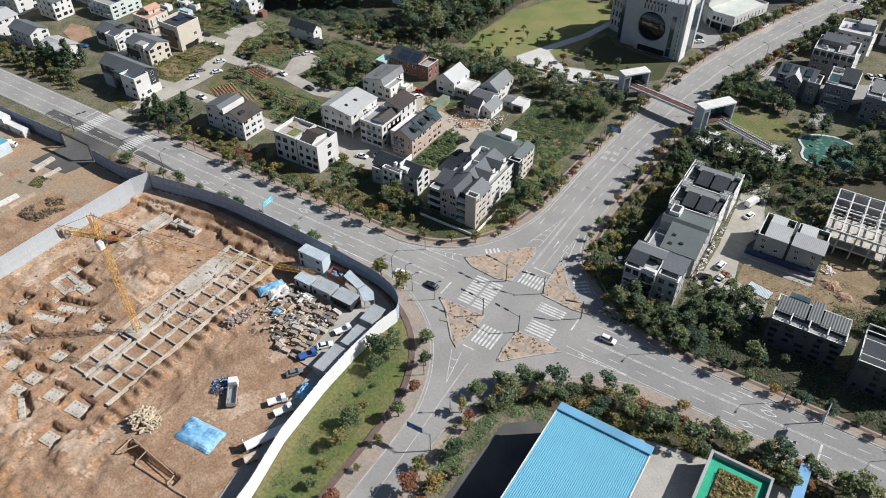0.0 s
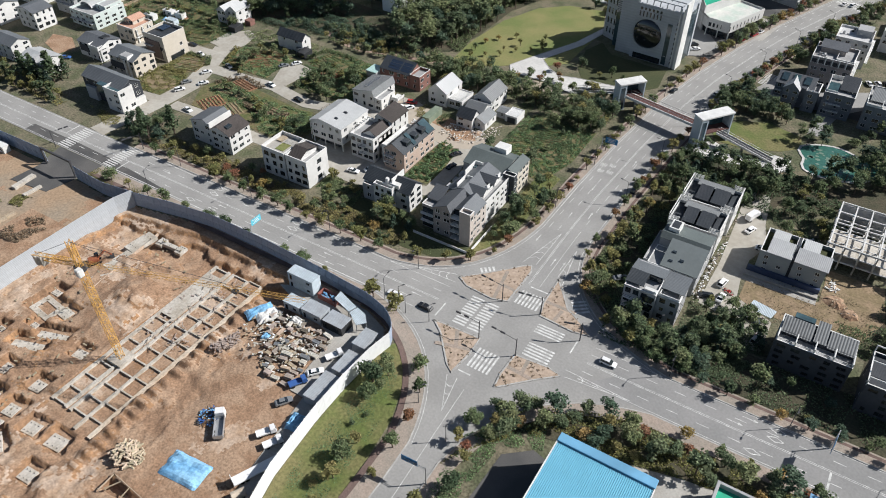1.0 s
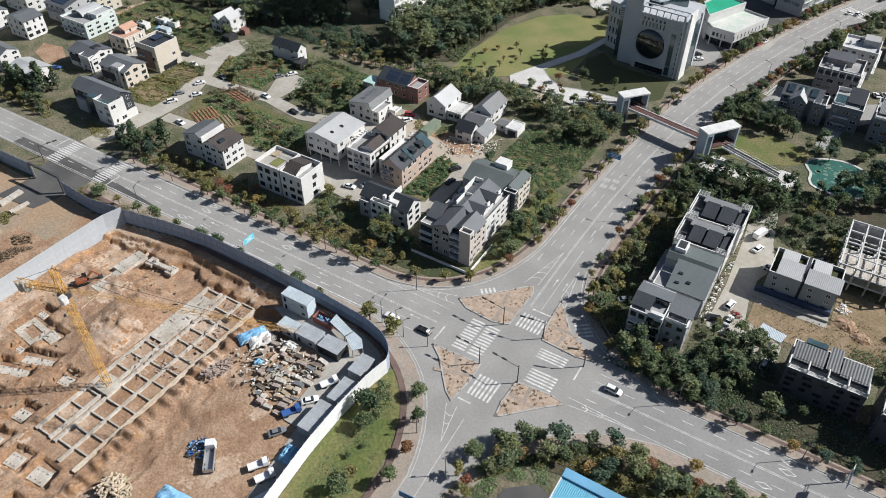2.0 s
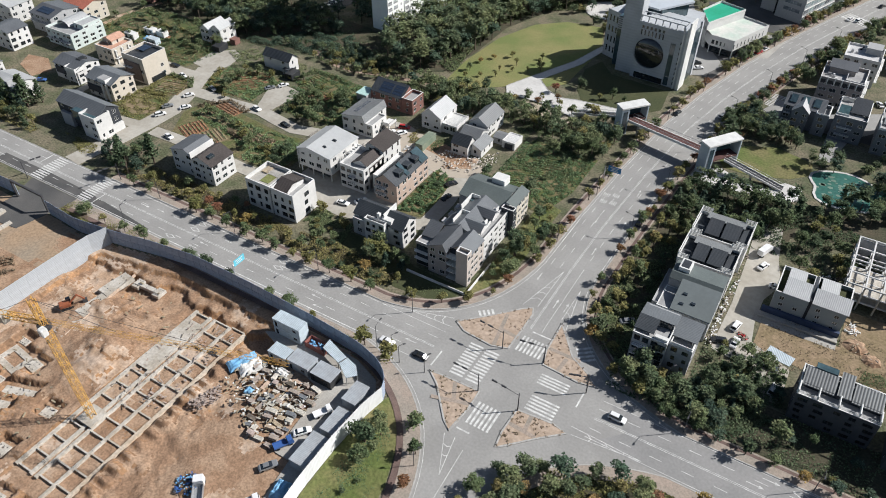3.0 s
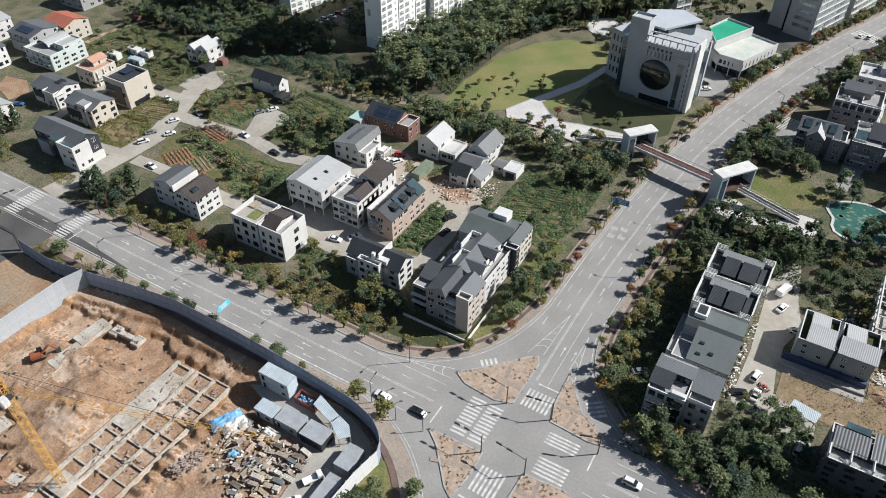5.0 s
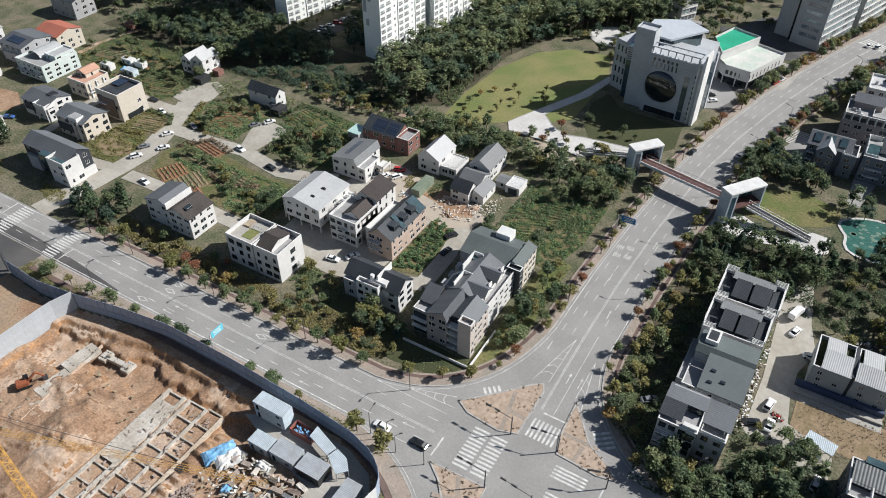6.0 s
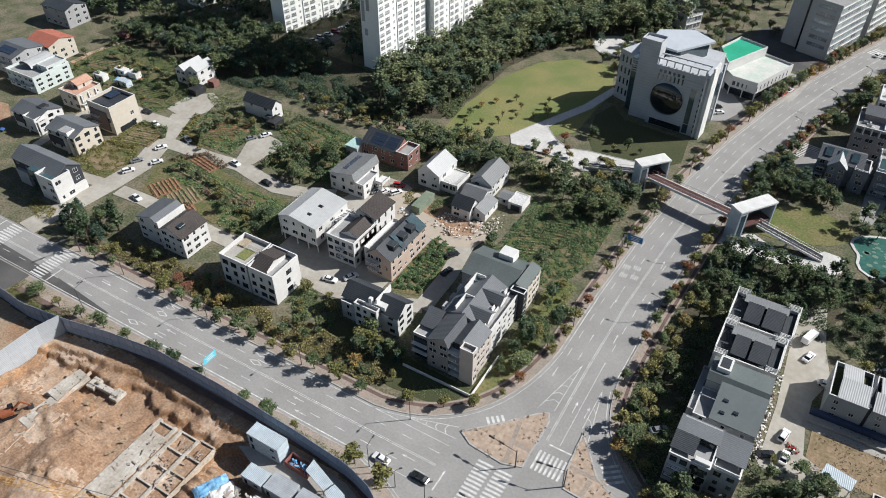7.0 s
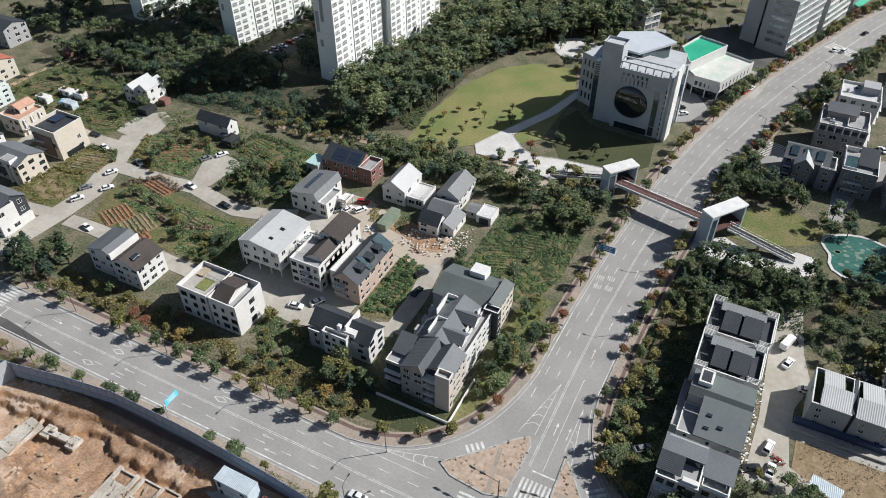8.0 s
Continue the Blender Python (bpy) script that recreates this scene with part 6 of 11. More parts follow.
slope(r9, "roof", 4, 11, 300, 308, (9.4, 9.4, 11.2, 11.2), ROOF_GREY)
steps_of(r9, 3.2, 8.6, 294.2, 299.6, 8.9, TRIM, 1.9, "swe")
rA = house("pale block house with white roof deck", 0, 15, 368, 383, 9.0, RENDER_WHITE, "flat", GREY_COAT, south=4, east=4, seed=66)
rB = house("pale block house with grey roof deck", 8, 24, 392, 407, 9.0, RENDER_WHITE, "flat", GREY_COAT, south=4, east=4, seed=67)
house("pale block house with grey roof deck", 18, 34, 416, 432, 10.0, RENDER_WHITE, "flat", GREY_COAT, south=4, east=4, seed=68)


def roof_units(root, x0, x1, y0, y1, z, seed, n=4):
    """Air units, tanks and boxes standing about on a roof deck."""
    rnd = random.Random(seed)
    for _ in range(n):
        x, y, w, d = rnd.uniform(x0, x1 - 1.4), rnd.uniform(y0, y1 - 1.4), rnd.uniform(0.7, 1.5), rnd.uniform(0.6, 1.2)
        block(root, "roof_unit", x, x + w, y, y + d, z, z + rnd.uniform(0.6, 1.3), rnd.choice((TRIM, STEEL, FRAME_DARK)))


roof_units(r6, -21, -13, 322, 328, 11.02, 1)
roof_units(r7, -16, -10, 347, 359, 11.02, 2, 5)
roof_units(r9, 10, 16, 295, 311, 8.82, 3, 5)
roof_units(rA, 1, 14, 369, 382, 9.02, 4, 5)
roof_units(rB, 9, 23, 393, 406, 9.02, 5, 5)



# ---- trees ----
def make_tree(name, label, leaf_mat, height, spread, seed, shape="round", clumps=420, size=0.42):
    """A tapered trunk with limbs and a crown of many small leaf clumps gathered on a few boughs."""
    rnd = random.Random(seed)
    root = thing(name, Matrix(), label, "tree", "trees")
    bm = bmesh.new()
    fork = height * (0.3 if shape == "round" else 0.75)
    add_tube(bm, (0, 0, -0.2), (0.1, 0.05, fork), height * 0.03, height * 0.02)
    boughs = []
    if shape == "round":
        for i in range(9):
            a, r = i * 2.4 + rnd.uniform(-0.4, 0.4), spread * rnd.uniform(0.3, 0.72)
            z = height * rnd.uniform(0.45, 0.84)
            p = (math.cos(a) * r, math.sin(a) * r, z)
            add_tube(bm, (0.1, 0.05, fork * rnd.uniform(0.7, 1)), p, height * 0.013, height * 0.005, 5)
            boughs.append((p, spread * rnd.uniform(0.2, 0.5)))
        boughs.append(((0, 0, height * 0.82), spread * 0.5))
    else:
        for i in range(9):
            k = i / 8
            a, r = i * 2.4, spread * 0.4 * (1 - k)
            boughs.append(((math.cos(a) * r, math.sin(a) * r, height * (0.28 + 0.66 * k)), spread * (0.62 - 0.42 * k)))
    part("trunk", bm, BARK, root)
    spots = []
    for _ in range(clumps):
        (bx, by, bz), r = boughs[rnd.randrange(len(boughs))]
        v = Vector((rnd.gauss(0, 1), rnd.gauss(0, 1), rnd.gauss(0, 0.8))).normalized() * r * rnd.uniform(0.25, 1.25)
        spots.append((bx + v.x, by + v.y, max(bz + v.z * 0.85, height * 0.18), size * rnd.uniform(0.6, 1.25)))
    c = leaf_cloud("crown", spots, leaf_mat, rnd, root)
    del c["kind"]
    return root


TREES = {}
PLANTED = set()


def hash_of(text):
    return sum(ord(c) * (i + 3) for i, c in enumerate(text))


def tree_kind(kind, name, label, mats, height, spread, shape="round", clumps=420, size=0.42):
    TREES[kind] = [make_tree(name, label, mat, height * (0.9 + 0.1 * i), spread * (1.05 - 0.05 * i), hash_of(kind) + i, shape, clumps, size) for i, mat in enumerate(mats)]


def spot(kind, x, y, rnd, scale):
    """Which tree of a kind stands at a place, and its pose."""
    root = rnd.choice(TREES[kind])
    s = scale * rnd.uniform(0.78, 1.2)
    return root, pose(x, y, 0, 0, 0, rnd.uniform(0, 360)) @ Matrix.Diagonal((s * rnd.uniform(0.88, 1.12), s, s * rnd.uniform(0.88, 1.15), 1))


def plant(kind, x, y, rnd, scale=1.0):
    root, m = spot(kind, x, y, rnd, scale)
    if root.name not in PLANTED:
        PLANTED.add(root.name)
        root.matrix_basis = m
    else:
        copy_thing(root, m)


def woodland(places, label):
    """Many trees too close to tell apart, joined into one object: crowns of leaf clumps over square stems."""
    verts, quads, index, mats, base = [], [], [], [], 0
    for root, m in places:
        crown = next(c for c in root.children if c.name.startswith("crown"))
        me = crown.data
        co = np.empty(len(me.vertices) * 3, np.float32)
        me.vertices.foreach_get("co", co)
        a = np.array(m)
        co = co.reshape(-1, 3) @ a[:3, :3].T + a[:3, 3]
        stem = np.array([(sx * r, sy * r, z) for r, z in ((0.16, 0.0), (0.09, 3.2)) for sx, sy in ((-1, -1), (1, -1), (1, 1), (-1, 1))]) @ a[:3, :3].T + a[:3, 3]
        q = np.arange(len(co)).reshape(-1, 4) + base
        sq = np.array([(i, (i + 1) % 4, (i + 1) % 4 + 4, i + 4) for i in range(4)]) + base + len(co)
        for mat in (me.materials[0], BARK):
            if mat not in mats:
                mats.append(mat)
        verts += [co, stem]
        quads += [q, sq]
        index += [np.full(len(q), mats.index(me.materials[0])), np.full(4, mats.index(BARK))]
        base += len(co) + 8
    v, f, ix = np.concatenate(verts), np.concatenate(quads), np.concatenate(index)
    me = bpy.data.meshes.new("woodland")
    me.vertices.add(len(v))
    me.vertices.foreach_set("co", v.astype(np.float32).ravel())
    me.loops.add(f.size)
    me.loops.foreach_set("vertex_index", f.astype(np.int32).ravel())
    me.polygons.add(len(f))
    me.polygons.foreach_set("loop_start", np.arange(0, f.size, 4, dtype=np.int32))
    for mat in mats:
        me.materials.append(mat)
    me.polygons.foreach_set("material_index", ix.astype(np.int32))
    me.update(calc_edges=True)
    tagged(new("woodland", me), label, "trees", kind="stuff")


tree_kind("street", "street_tree", "young street tree with olive-green crown", [LEAF_GREEN, LEAF_OLIVE, LEAF_OLIVE, LEAF_GREEN], 5.2, 2.3, clumps=640, size=0.26)
tree_kind("autumn", "autumn_tree", "young tree turning yellow and orange", [LEAF_YELLOW, LEAF_OLIVE, LEAF_RED, LEAF_OLIVE, LEAF_OLIVE], 4.8, 2.1, clumps=600, size=0.25)
tree_kind("green", "tree", "broad tree with dense green crown", [LEAF_GREEN, LEAF_DARK, LEAF_GREEN], 7.0, 3.2, clumps=1000, size=0.29)
tree_kind("grove", "tree", "dark tree of the dense grove", [LEAF_PINE, LEAF_DARK, LEAF_DARK, LEAF_GREEN], 9.0, 3.2, clumps=640, size=0.36)
tree_kind("far", "tree", "dark tree beside the flats", [LEAF_PINE, LEAF_DARK, LEAF_GREEN], 9.0, 3.4, clumps=300, size=0.52)
tree_kind("pine", "conifer", "slender dark conifer in scrub", [LEAF_PINE, LEAF_DARK], 7.5, 2.4, "cone", clumps=560, size=0.34)
tree_kind("bush", "shrub", "low rounded shrub in rough grass", [LEAF_GREEN, LEAF_OLIVE, LEAF_DARK], 2.6, 1.9, clumps=400, size=0.22)


def tree_row(kind, line, step, seed, side=0.0, scale=1.0, miss=0.1, jitter=0.5, joined=False):
    rnd, places = random.Random(seed), []
    pts = offset(line, side)
    s, total = step / 2, length(pts)
    while s < total:
        if rnd.random() > miss:
            x, y, _ = along(pts, s)
            k = kind if isinstance(kind, str) else rnd.choice(kind)
            x, y = x + rnd.uniform(-jitter, jitter), y + rnd.uniform(-jitter, jitter)
            if joined:
                places.append(spot(k, x, y, rnd, scale))
            else:
                plant(k, x, y, rnd, scale)
        s += step * rnd.uniform(0.85, 1.15)
    if places:
        woodland(places, "rows of mixed young trees and shrubs")


def grove(kind, outline, count, seed, scale=1.0, gap=2.5, joined=True, label="dense mixed trees with uneven crowns"):
    rnd, done, places = random.Random(seed), [], []
    lo, hi = [min(p[i] for p in outline) for i in (0, 1)], [max(p[i] for p in outline) for i in (0, 1)]
    for _ in range(count * 12):
        x, y = rnd.uniform(lo[0], hi[0]), rnd.uniform(lo[1], hi[1])
        if inside(x, y, outline) and all((x - a) ** 2 + (y - b) ** 2 > gap * gap for a, b in done):
            done.append((x, y))
            k = kind if isinstance(kind, str) else rnd.choice(kind)
            if joined:
                places.append(spot(k, x, y, rnd, scale))
            else:
                plant(k, x, y, rnd, scale)
            if len(done) >= count:
                break
    if places:
        woodland(places, label)


def undergrowth(outline, count, seed, material, height=0.8, size=0.36, label="low scrub and weeds", lump=0.22):
    rnd, spots = random.Random(seed), []
    count = int(count * 1.6)
    lo, hi = [min(p[i] for p in outline) for i in (0, 1)], [max(p[i] for p in outline) for i in (0, 1)]
    tries = 0
    while len(spots) < count and tries < count * 8:
        tries += 1
        x, y = rnd.uniform(lo[0], hi[0]), rnd.uniform(lo[1], hi[1])
        n = noise.noise(Vector((x * lump, y * lump, seed)))
        if inside(x, y, outline) and n > -0.15:
            spots.append((x, y, max(0.05, height * (0.3 + n) * rnd.random() * 1.6), 0.52 * size * rnd.uniform(0.5, 1.4)))
    ob = leaf_cloud("undergrowth", spots, material, rnd, None, label)
    return tagged(ob, category="shrubs")

# ---- planting ----
grove(["green", "street", "grove"], [(-266, 288), (-258, 288), (-250, 336), (-257, 336)], 14, 325, 0.55, 3.4)
grove(["green", "street"], [(-203, 292), (-196, 292), (-192, 318), (-199, 318)], 8, 326, 0.6, 3.2)
PLAZA_TREES = [(-114.0, 275.0), (-106.5, 283.8), (-91.8, 281.8), (-86.8, 281.9), (-96.3, 279.0), (-112.3, 266.5)]
rnd_corner = random.Random(332)
for k, x, y, z in (("grove", -119, 150.4, 0.8), ("pine", -113.8, 151.6, 0.95), ("pine", -108.4, 152.4, 0.9), ("grove", -116, 153.4, 0.7), ("autumn", -99.5, 143.6, 1.0), ("autumn", -90.8, 146.6, 0.7), ("autumn", -84.9, 150.4, 0.8),
                   ("grove", -83.2, 170.6, 0.85), ("grove", -82.4, 175.7, 0.95), ("green", -80.6, 182, 0.9), ("green", -78.4, 187.6, 0.85), ("street", -76.4, 190.6, 1.2), ("green", -80, 168, 0.8), ("grove", -84.2, 179.6, 0.8), ("green", -77, 178.4, 0.8)):
    plant(k, x, y, rnd_corner, z)
grove(["grove", "green", "pine", "grove"], [(-36, 144), (-34, 151.6), (-25, 152.6), (-20, 160), (-11, 168), (-3, 168), (0, 160), (-4, 152), (-14, 143.6), (-28, 142.6)], 34, 333, 0.72, 3.0)
undergrowth([(-36, 143), (-35, 153), (-22, 155), (-19, 164), (-10, 170), (0, 169), (1, 156), (-8, 143)], 7000, 334, LEAF_DARK, 0.8, 0.4)
# dark leaf cover added in place of deep shade on this ground
undergrowth([(-262, 242), (-246, 246), (-212, 250), (-190, 249), (-183, 258), (-206, 268), (-222, 276), (-244, 264)], 14000, 335, LEAF_PINE, 1.3, 0.42, "dark scrub added to stand in for tree shade")
undergrowth([(-168.3, 271.6), (-158.5, 266.8), (-162.3, 293.4), (-163.9, 317.3), (-154.8, 346.0), (-134.2, 358.4), (-140.3, 366.4), (-158.5, 354.0), (-166.0, 332.9), (-168.2, 298.9), (-169.7, 277.4)], 7000, 336, LEAF_GREEN, 1.6, 0.45, "bushes along the lawn", 0.5)
rnd_plaza = random.Random(331)
for k, x, y, z in (("autumn", *PLAZA_TREES[0], 0.8), ("green", *PLAZA_TREES[1], 0.8), ("street", *PLAZA_TREES[2], 0.7), ("street", *PLAZA_TREES[3], 0.7), ("street", *PLAZA_TREES[4], 0.5), ("bush", *PLAZA_TREES[5], 0.5)):
    plant(k, x, y, rnd_plaza, z)
VERGE_A = [(-222, 142.8), (-108, 142.8), (-108, 150), (-133, 152), (-150, 150), (-207, 152), (-222, 150)]
tree_row("street", KERB_NORTH[1:4], 6.8, 1, 1.5, 1.05, 0.15)
tree_row(["street", "autumn", "bush"], [(-208, 144.2), (-110, 144.2)], 5.0, 2, 0, 0.85, jitter=1.4)
tree_row(["green", "autumn", "street", "autumn"], [(-208, 148), (-172, 148.5), (-150, 148), (-120, 149)], 6.0, 3, 0, 0.75, jitter=1.8)
undergrowth(VERGE_A, 9000, 5, LEAF_OLIVE, 0.9)
undergrowth(VERGE_A, 5000, 6, LEAF_DRY, 0.6, 0.35)
grove(["grove", "green", "pine"], [(-235, 142.5), (-216, 142.5), (-214, 152), (-222, 156), (-234.5, 154)], 13, 7, 1.2, 3.0, False)
grove(["green", "street"], [(-120, 152), (-107, 151), (-107, 155), (-114, 157.5), (-124, 157.5)], 5, 8, 0.95, 3.2, False)
grove(["autumn", "bush"], [(-134, 147), (-106, 144.5), (-106, 147), (-134, 151)], 10, 108, 0.8, 2.6, False)
grove(["green", "street", "green"], [(-85, 158), (-78.5, 172), (-78.5, 206), (-84.5, 200), (-85, 180)], 14, 9, 0.8, 3.4, False)
tree_row(["street", "autumn"], KERB_NORTH[8:19], 7.2, 10, 1.4, 0.95)
tree_row(["street", "autumn", "street"], KERB_NORTH[18:27], 7.5, 11, 1.6, 1.0)
tree_row(["street", "street", "autumn"], KERB_EAST[4:11], 7.5, 12, 1.6, 1.0)
tree_row(["street", "green"], KERB_EAST[2:5], 7.0, 13, 2.5, 1.0)
tree_row(["autumn", "street", "street"], KERB_EAST[9:26], 7.6, 14, 1.4, 0.92)
undergrowth([(-104, 146.5), (-92, 147), (-86, 156), (-80, 166), (-79, 204), (-87.5, 204), (-87.5, 166), (-90, 155)], 1300, 15, LEAF_GREEN, 0.3, 0.28, "low green ground cover")
# the band of trees between village and plaza
BAND = [(-176, 240), (-158, 239), (-140, 238.5), (-120, 244), (-107, 238), (-106, 220), (-84, 214), (-80, 240), (-78, 255), (-88, 260), (-100, 255), (-122, 252), (-130, 260), (-142, 262), (-158, 256)]
grove(["green", "green", "grove", "street"], [(-176, 240), (-158, 240), (-140, 239), (-122, 245), (-106, 244), (-90, 236), (-79, 240), (-79, 254), (-88, 259), (-100, 254), (-122, 251), (-130, 258), (-142, 261), (-158, 255)], 95, 16, 0.95, 3.4)
undergrowth(BAND, 9000, 17, LEAF_GREEN, 0.9, 0.45)
undergrowth([(-108, 203), (-84, 199), (-80, 215), (-80, 236), (-108, 236)], 9000, 18, LEAF_CROP, 0.6, 0.36, "leafy vegetable garden", 0.5)
grove(["bush", "green"], [(-104, 203), (-85, 208), (-84, 236), (-98, 238)], 5, 19, 0.8, 4)
undergrowth([(-126.5, 176), (-117.5, 178), (-118, 200), (-126.5, 203)], 5200, 20, LEAF_CROP, 0.9, 0.34, "overgrown vegetable plot", 0.6)
grove("bush", [(-126, 177), (-118, 179), (-118.5, 199), (-126, 202)], 7, 21, 0.7, 3, False)
undergrowth([(-149, 152), (-131.5, 152), (-133, 162), (-149, 164)], 4200, 22, LEAF_GREEN, 0.6, 0.35)
grove(["bush", "street"], [(-148.5, 152), (-133, 153), (-134, 163), (-148, 164)], 9, 23, 0.8, 3, False)
# the big grove behind
grove("grove", [(-196, 262), (-178, 259), (-164, 266), (-160, 290), (-159, 320), (-152, 342), (-140, 362), (-118, 378), (-100, 404), (-112, 425), (-150, 400), (-188, 374), (-190, 330), (-197, 300)], 250, 24, 1.3, 4.2)
grove("grove", [(-330, 250), (-285, 252), (-262, 246), (-240, 262), (-222, 274), (-240, 282), (-262, 288), (-300, 290), (-334, 280)], 150, 25, 0.95, 3.4)
grove("grove", [(-262, 262), (-244, 253), (-228, 256), (-217, 253), (-190, 253), (-180, 259), (-206, 263), (-240, 250)], 60, 125, 0.42, 2.2)
undergrowth([(-330, 238), (-285, 244), (-240, 240), (-196, 254), (-170, 258), (-166, 280), (-206, 284), (-240, 282), (-262, 288), (-300, 290), (-334, 280)], 12000, 26, LEAF_DARK, 0.8, 0.4)
grove(["green", "grove", "autumn"], [(-160, 346), (-124, 366), (-104, 386), (-88, 376), (-82, 362), (-96, 340), (-108, 324), (-116, 346), (-128, 366), (-142, 348)], 46, 27, 0.9, 3.6)
for outline, count, seed in (([(-326, 294), (-282, 294), (-280, 350), (-326, 350)], 60, 150), ([(-236, 286), (-218, 288), (-214, 318), (-214, 352), (-258, 352), (-258, 326), (-238, 324)], 60, 151),
                             ([(-340, 360), (-216, 366), (-150, 410), (-150, 440), (-340, 420)], 130, 152), ([(-380, 262), (-344, 262), (-342, 330), (-380, 330)], 50, 153), ([(-196, 374), (-112, 428), (-60, 440), (-60, 470), (-196, 450)], 90, 154)):
    grove("far", outline, count, seed, 0.95, 3.4)
tree_row(["bush", "bush", "street"], [(-220, 248.6), (-206, 244.6), (-197, 244.2), (-186, 246.8), (-174, 249)], 2.6, 126, 0, 0.8, jitter=0.7, joined=True)
tree_row(["bush", "street", "bush"], [(-218, 253.6), (-206, 249.6), (-197, 249.2), (-188, 252), (-172, 254)], 2.8, 127, 0, 0.8, jitter=0.7, joined=True)
grove(["street", "autumn"], [(-156, 262), (-134, 272), (-124, 282), (-128, 300), (-150, 300), (-156, 280)], 14, 28, 0.68, 4.5, False)
tree_row(["green", "street", "green"], [(-130, 392), (-112, 398), (-98, 402), (-88, 396), (-80, 380), (-74, 366), (-66, 352)], 4.6, 92, 0, 0.9, jitter=2.0, joined=True)
grove(["green", "street"], [(-126, 396), (-96, 408), (-70, 420), (-60, 410), (-78, 412), (-88, 396), (-94, 398), (-80, 426), (-100, 440)], 34, 93, 0.85, 4)
tree_row(["street", "autumn"], [(-128, 258), (-112, 268), (-96, 268)], 6, 29, 0, 0.7, joined=True)
rnd = random.Random(71)
for x, y, k, q in ((-116, 262, "autumn", 0.9), (-108, 266, "autumn", 0.9), (-101, 262, "street", 0.8), (-95, 268, "street", 0.8), (-92, 265, "street", 0.8), (-122, 266, "green", 0.6), (-88, 262, "green", 0.75), (-84, 264, "green", 0.85), (-81, 268, "green", 0.8),
                   (-126, 345, "green", 1.0), (-118, 338, "autumn", 1.2), (-122, 351, "autumn", 1.2), (-114, 346, "green", 0.8)):
    plant(k, x, y, rnd, q)
# east of the second street
grove(["street", "autumn", "autumn", "green", "street"], [(-52, 160), (-45, 152), (-44, 190), (-44, 222), (-49, 224), (-50.5, 200)], 24, 30, 0.9, 3.2)
grove(["bush", "street"], [(-44, 156), (-40, 152), (-39.6, 190), (-39.6, 220), (-44, 222)], 14, 130, 0.75, 3.4)
undergrowth([(-52, 160), (-39, 146), (-38, 222), (-49, 226), (-51, 200)], 7000, 31, LEAF_GREEN, 0.7, 0.42)
grove(["green", "grove", "grove", "pine"], [(-48, 222), (-24, 217), (-12, 232), (-10, 248), (-22, 243), (-44, 243), (-49, 235)], 46, 32, 0.9, 3.2)
undergrowth([(-49, 222), (-22, 217), (-12, 218), (4, 215), (10, 240), (-8, 250), (-22, 244), (-47, 246)], 9000, 33, LEAF_DARK, 0.8, 0.42)
grove(["green", "grove", "autumn", "green"], [(-45, 270), (-34, 280), (-18, 282), (-22, 290), (-36, 290), (-42, 304), (-48, 286)], 34, 34, 0.9, 3.0)
grove(["grove", "green"], [(-8, 240), (10, 248), (28, 262), (30, 285), (10, 276), (4, 262), (-6, 252)], 36, 35, 0.9, 3.4)
grove(["green", "street"], [(-12, 214), (2, 208), (14, 230), (4, 244), (-10, 236)], 16, 36, 0.85, 3.4)
tree_row(["street", "green", "autumn"], offset(B_MID, -12)[4:9], 4.6, 37, 0, 0.95, joined=True)
tree_row(["green", "street", "grove"], offset(B_MID, -16.5)[5:10], 4.2, 137, 0, 0.9, jitter=1.6, joined=True)
tree_row(["street", "green", "autumn"], offset(B_MID, 11.5)[5:10], 5, 38, 0, 0.95, joined=True)
# along the street to the east, shaded side
grove(["grove", "autumn", "grove", "green"], [(-38, 143.5), (-10, 143), (8, 143.5), (4, 150), (-4, 156), (-10, 168), (-16, 160), (-36, 153)], 13, 39, 0.9, 4.4)
grove(["bush", "grove"], [(4, 144), (60, 143.5), (60, 152), (4, 152)], 12, 139, 0.5, 4.0)
# dark leaf colour carries the shade of this slope
undergrowth([(-40, 143), (80, 143), (80, 158), (-8, 158), (-10, 170), (-22, 170), (-22, 156), (-38, 155)], 6500, 40, LEAF_DARK, 0.6, 0.4)
tree_row(["street", "autumn", "grove"], [(-26, 141.4), (70, 141.4)], 6.4, 41, 0, 0.78)
undergrowth([(-9, 172), (22, 174), (30, 190), (12, 196), (-9, 190)], 900, 42, LEAF_DRY, 0.4, 0.34)
undergrowth([(6, 169), (24, 169), (30, 188), (16, 184)], 1500, 142, LEAF_GREEN, 0.8, 0.36)
grove(["street", "bush"], [(-14, 160), (-4, 172), (-16, 176), (-19, 168)], 9, 43, 0.9, 2.8, False)
grove(["green", "grove", "street"], [(26, 176), (64, 172), (64, 214), (28, 214)], 26, 98, 0.95, 3.6)
# dark leaves put the shade behind the houses into the ground cover
undergrowth([(22, 176), (64, 172), (64, 214), (28, 214)], 4000, 99, LEAF_DARK, 0.5, 0.4)
grove(["green", "grove"], [(-13, 270), (8, 276), (30, 290), (36, 304), (18, 300), (0, 281), (-17, 281)], 20, 100, 0.8, 3.0)
grove(["green", "grove", "autumn"], [(-36, 283), (-18, 282), (-16, 288), (-36, 290)], 9, 101, 0.75, 2.8)
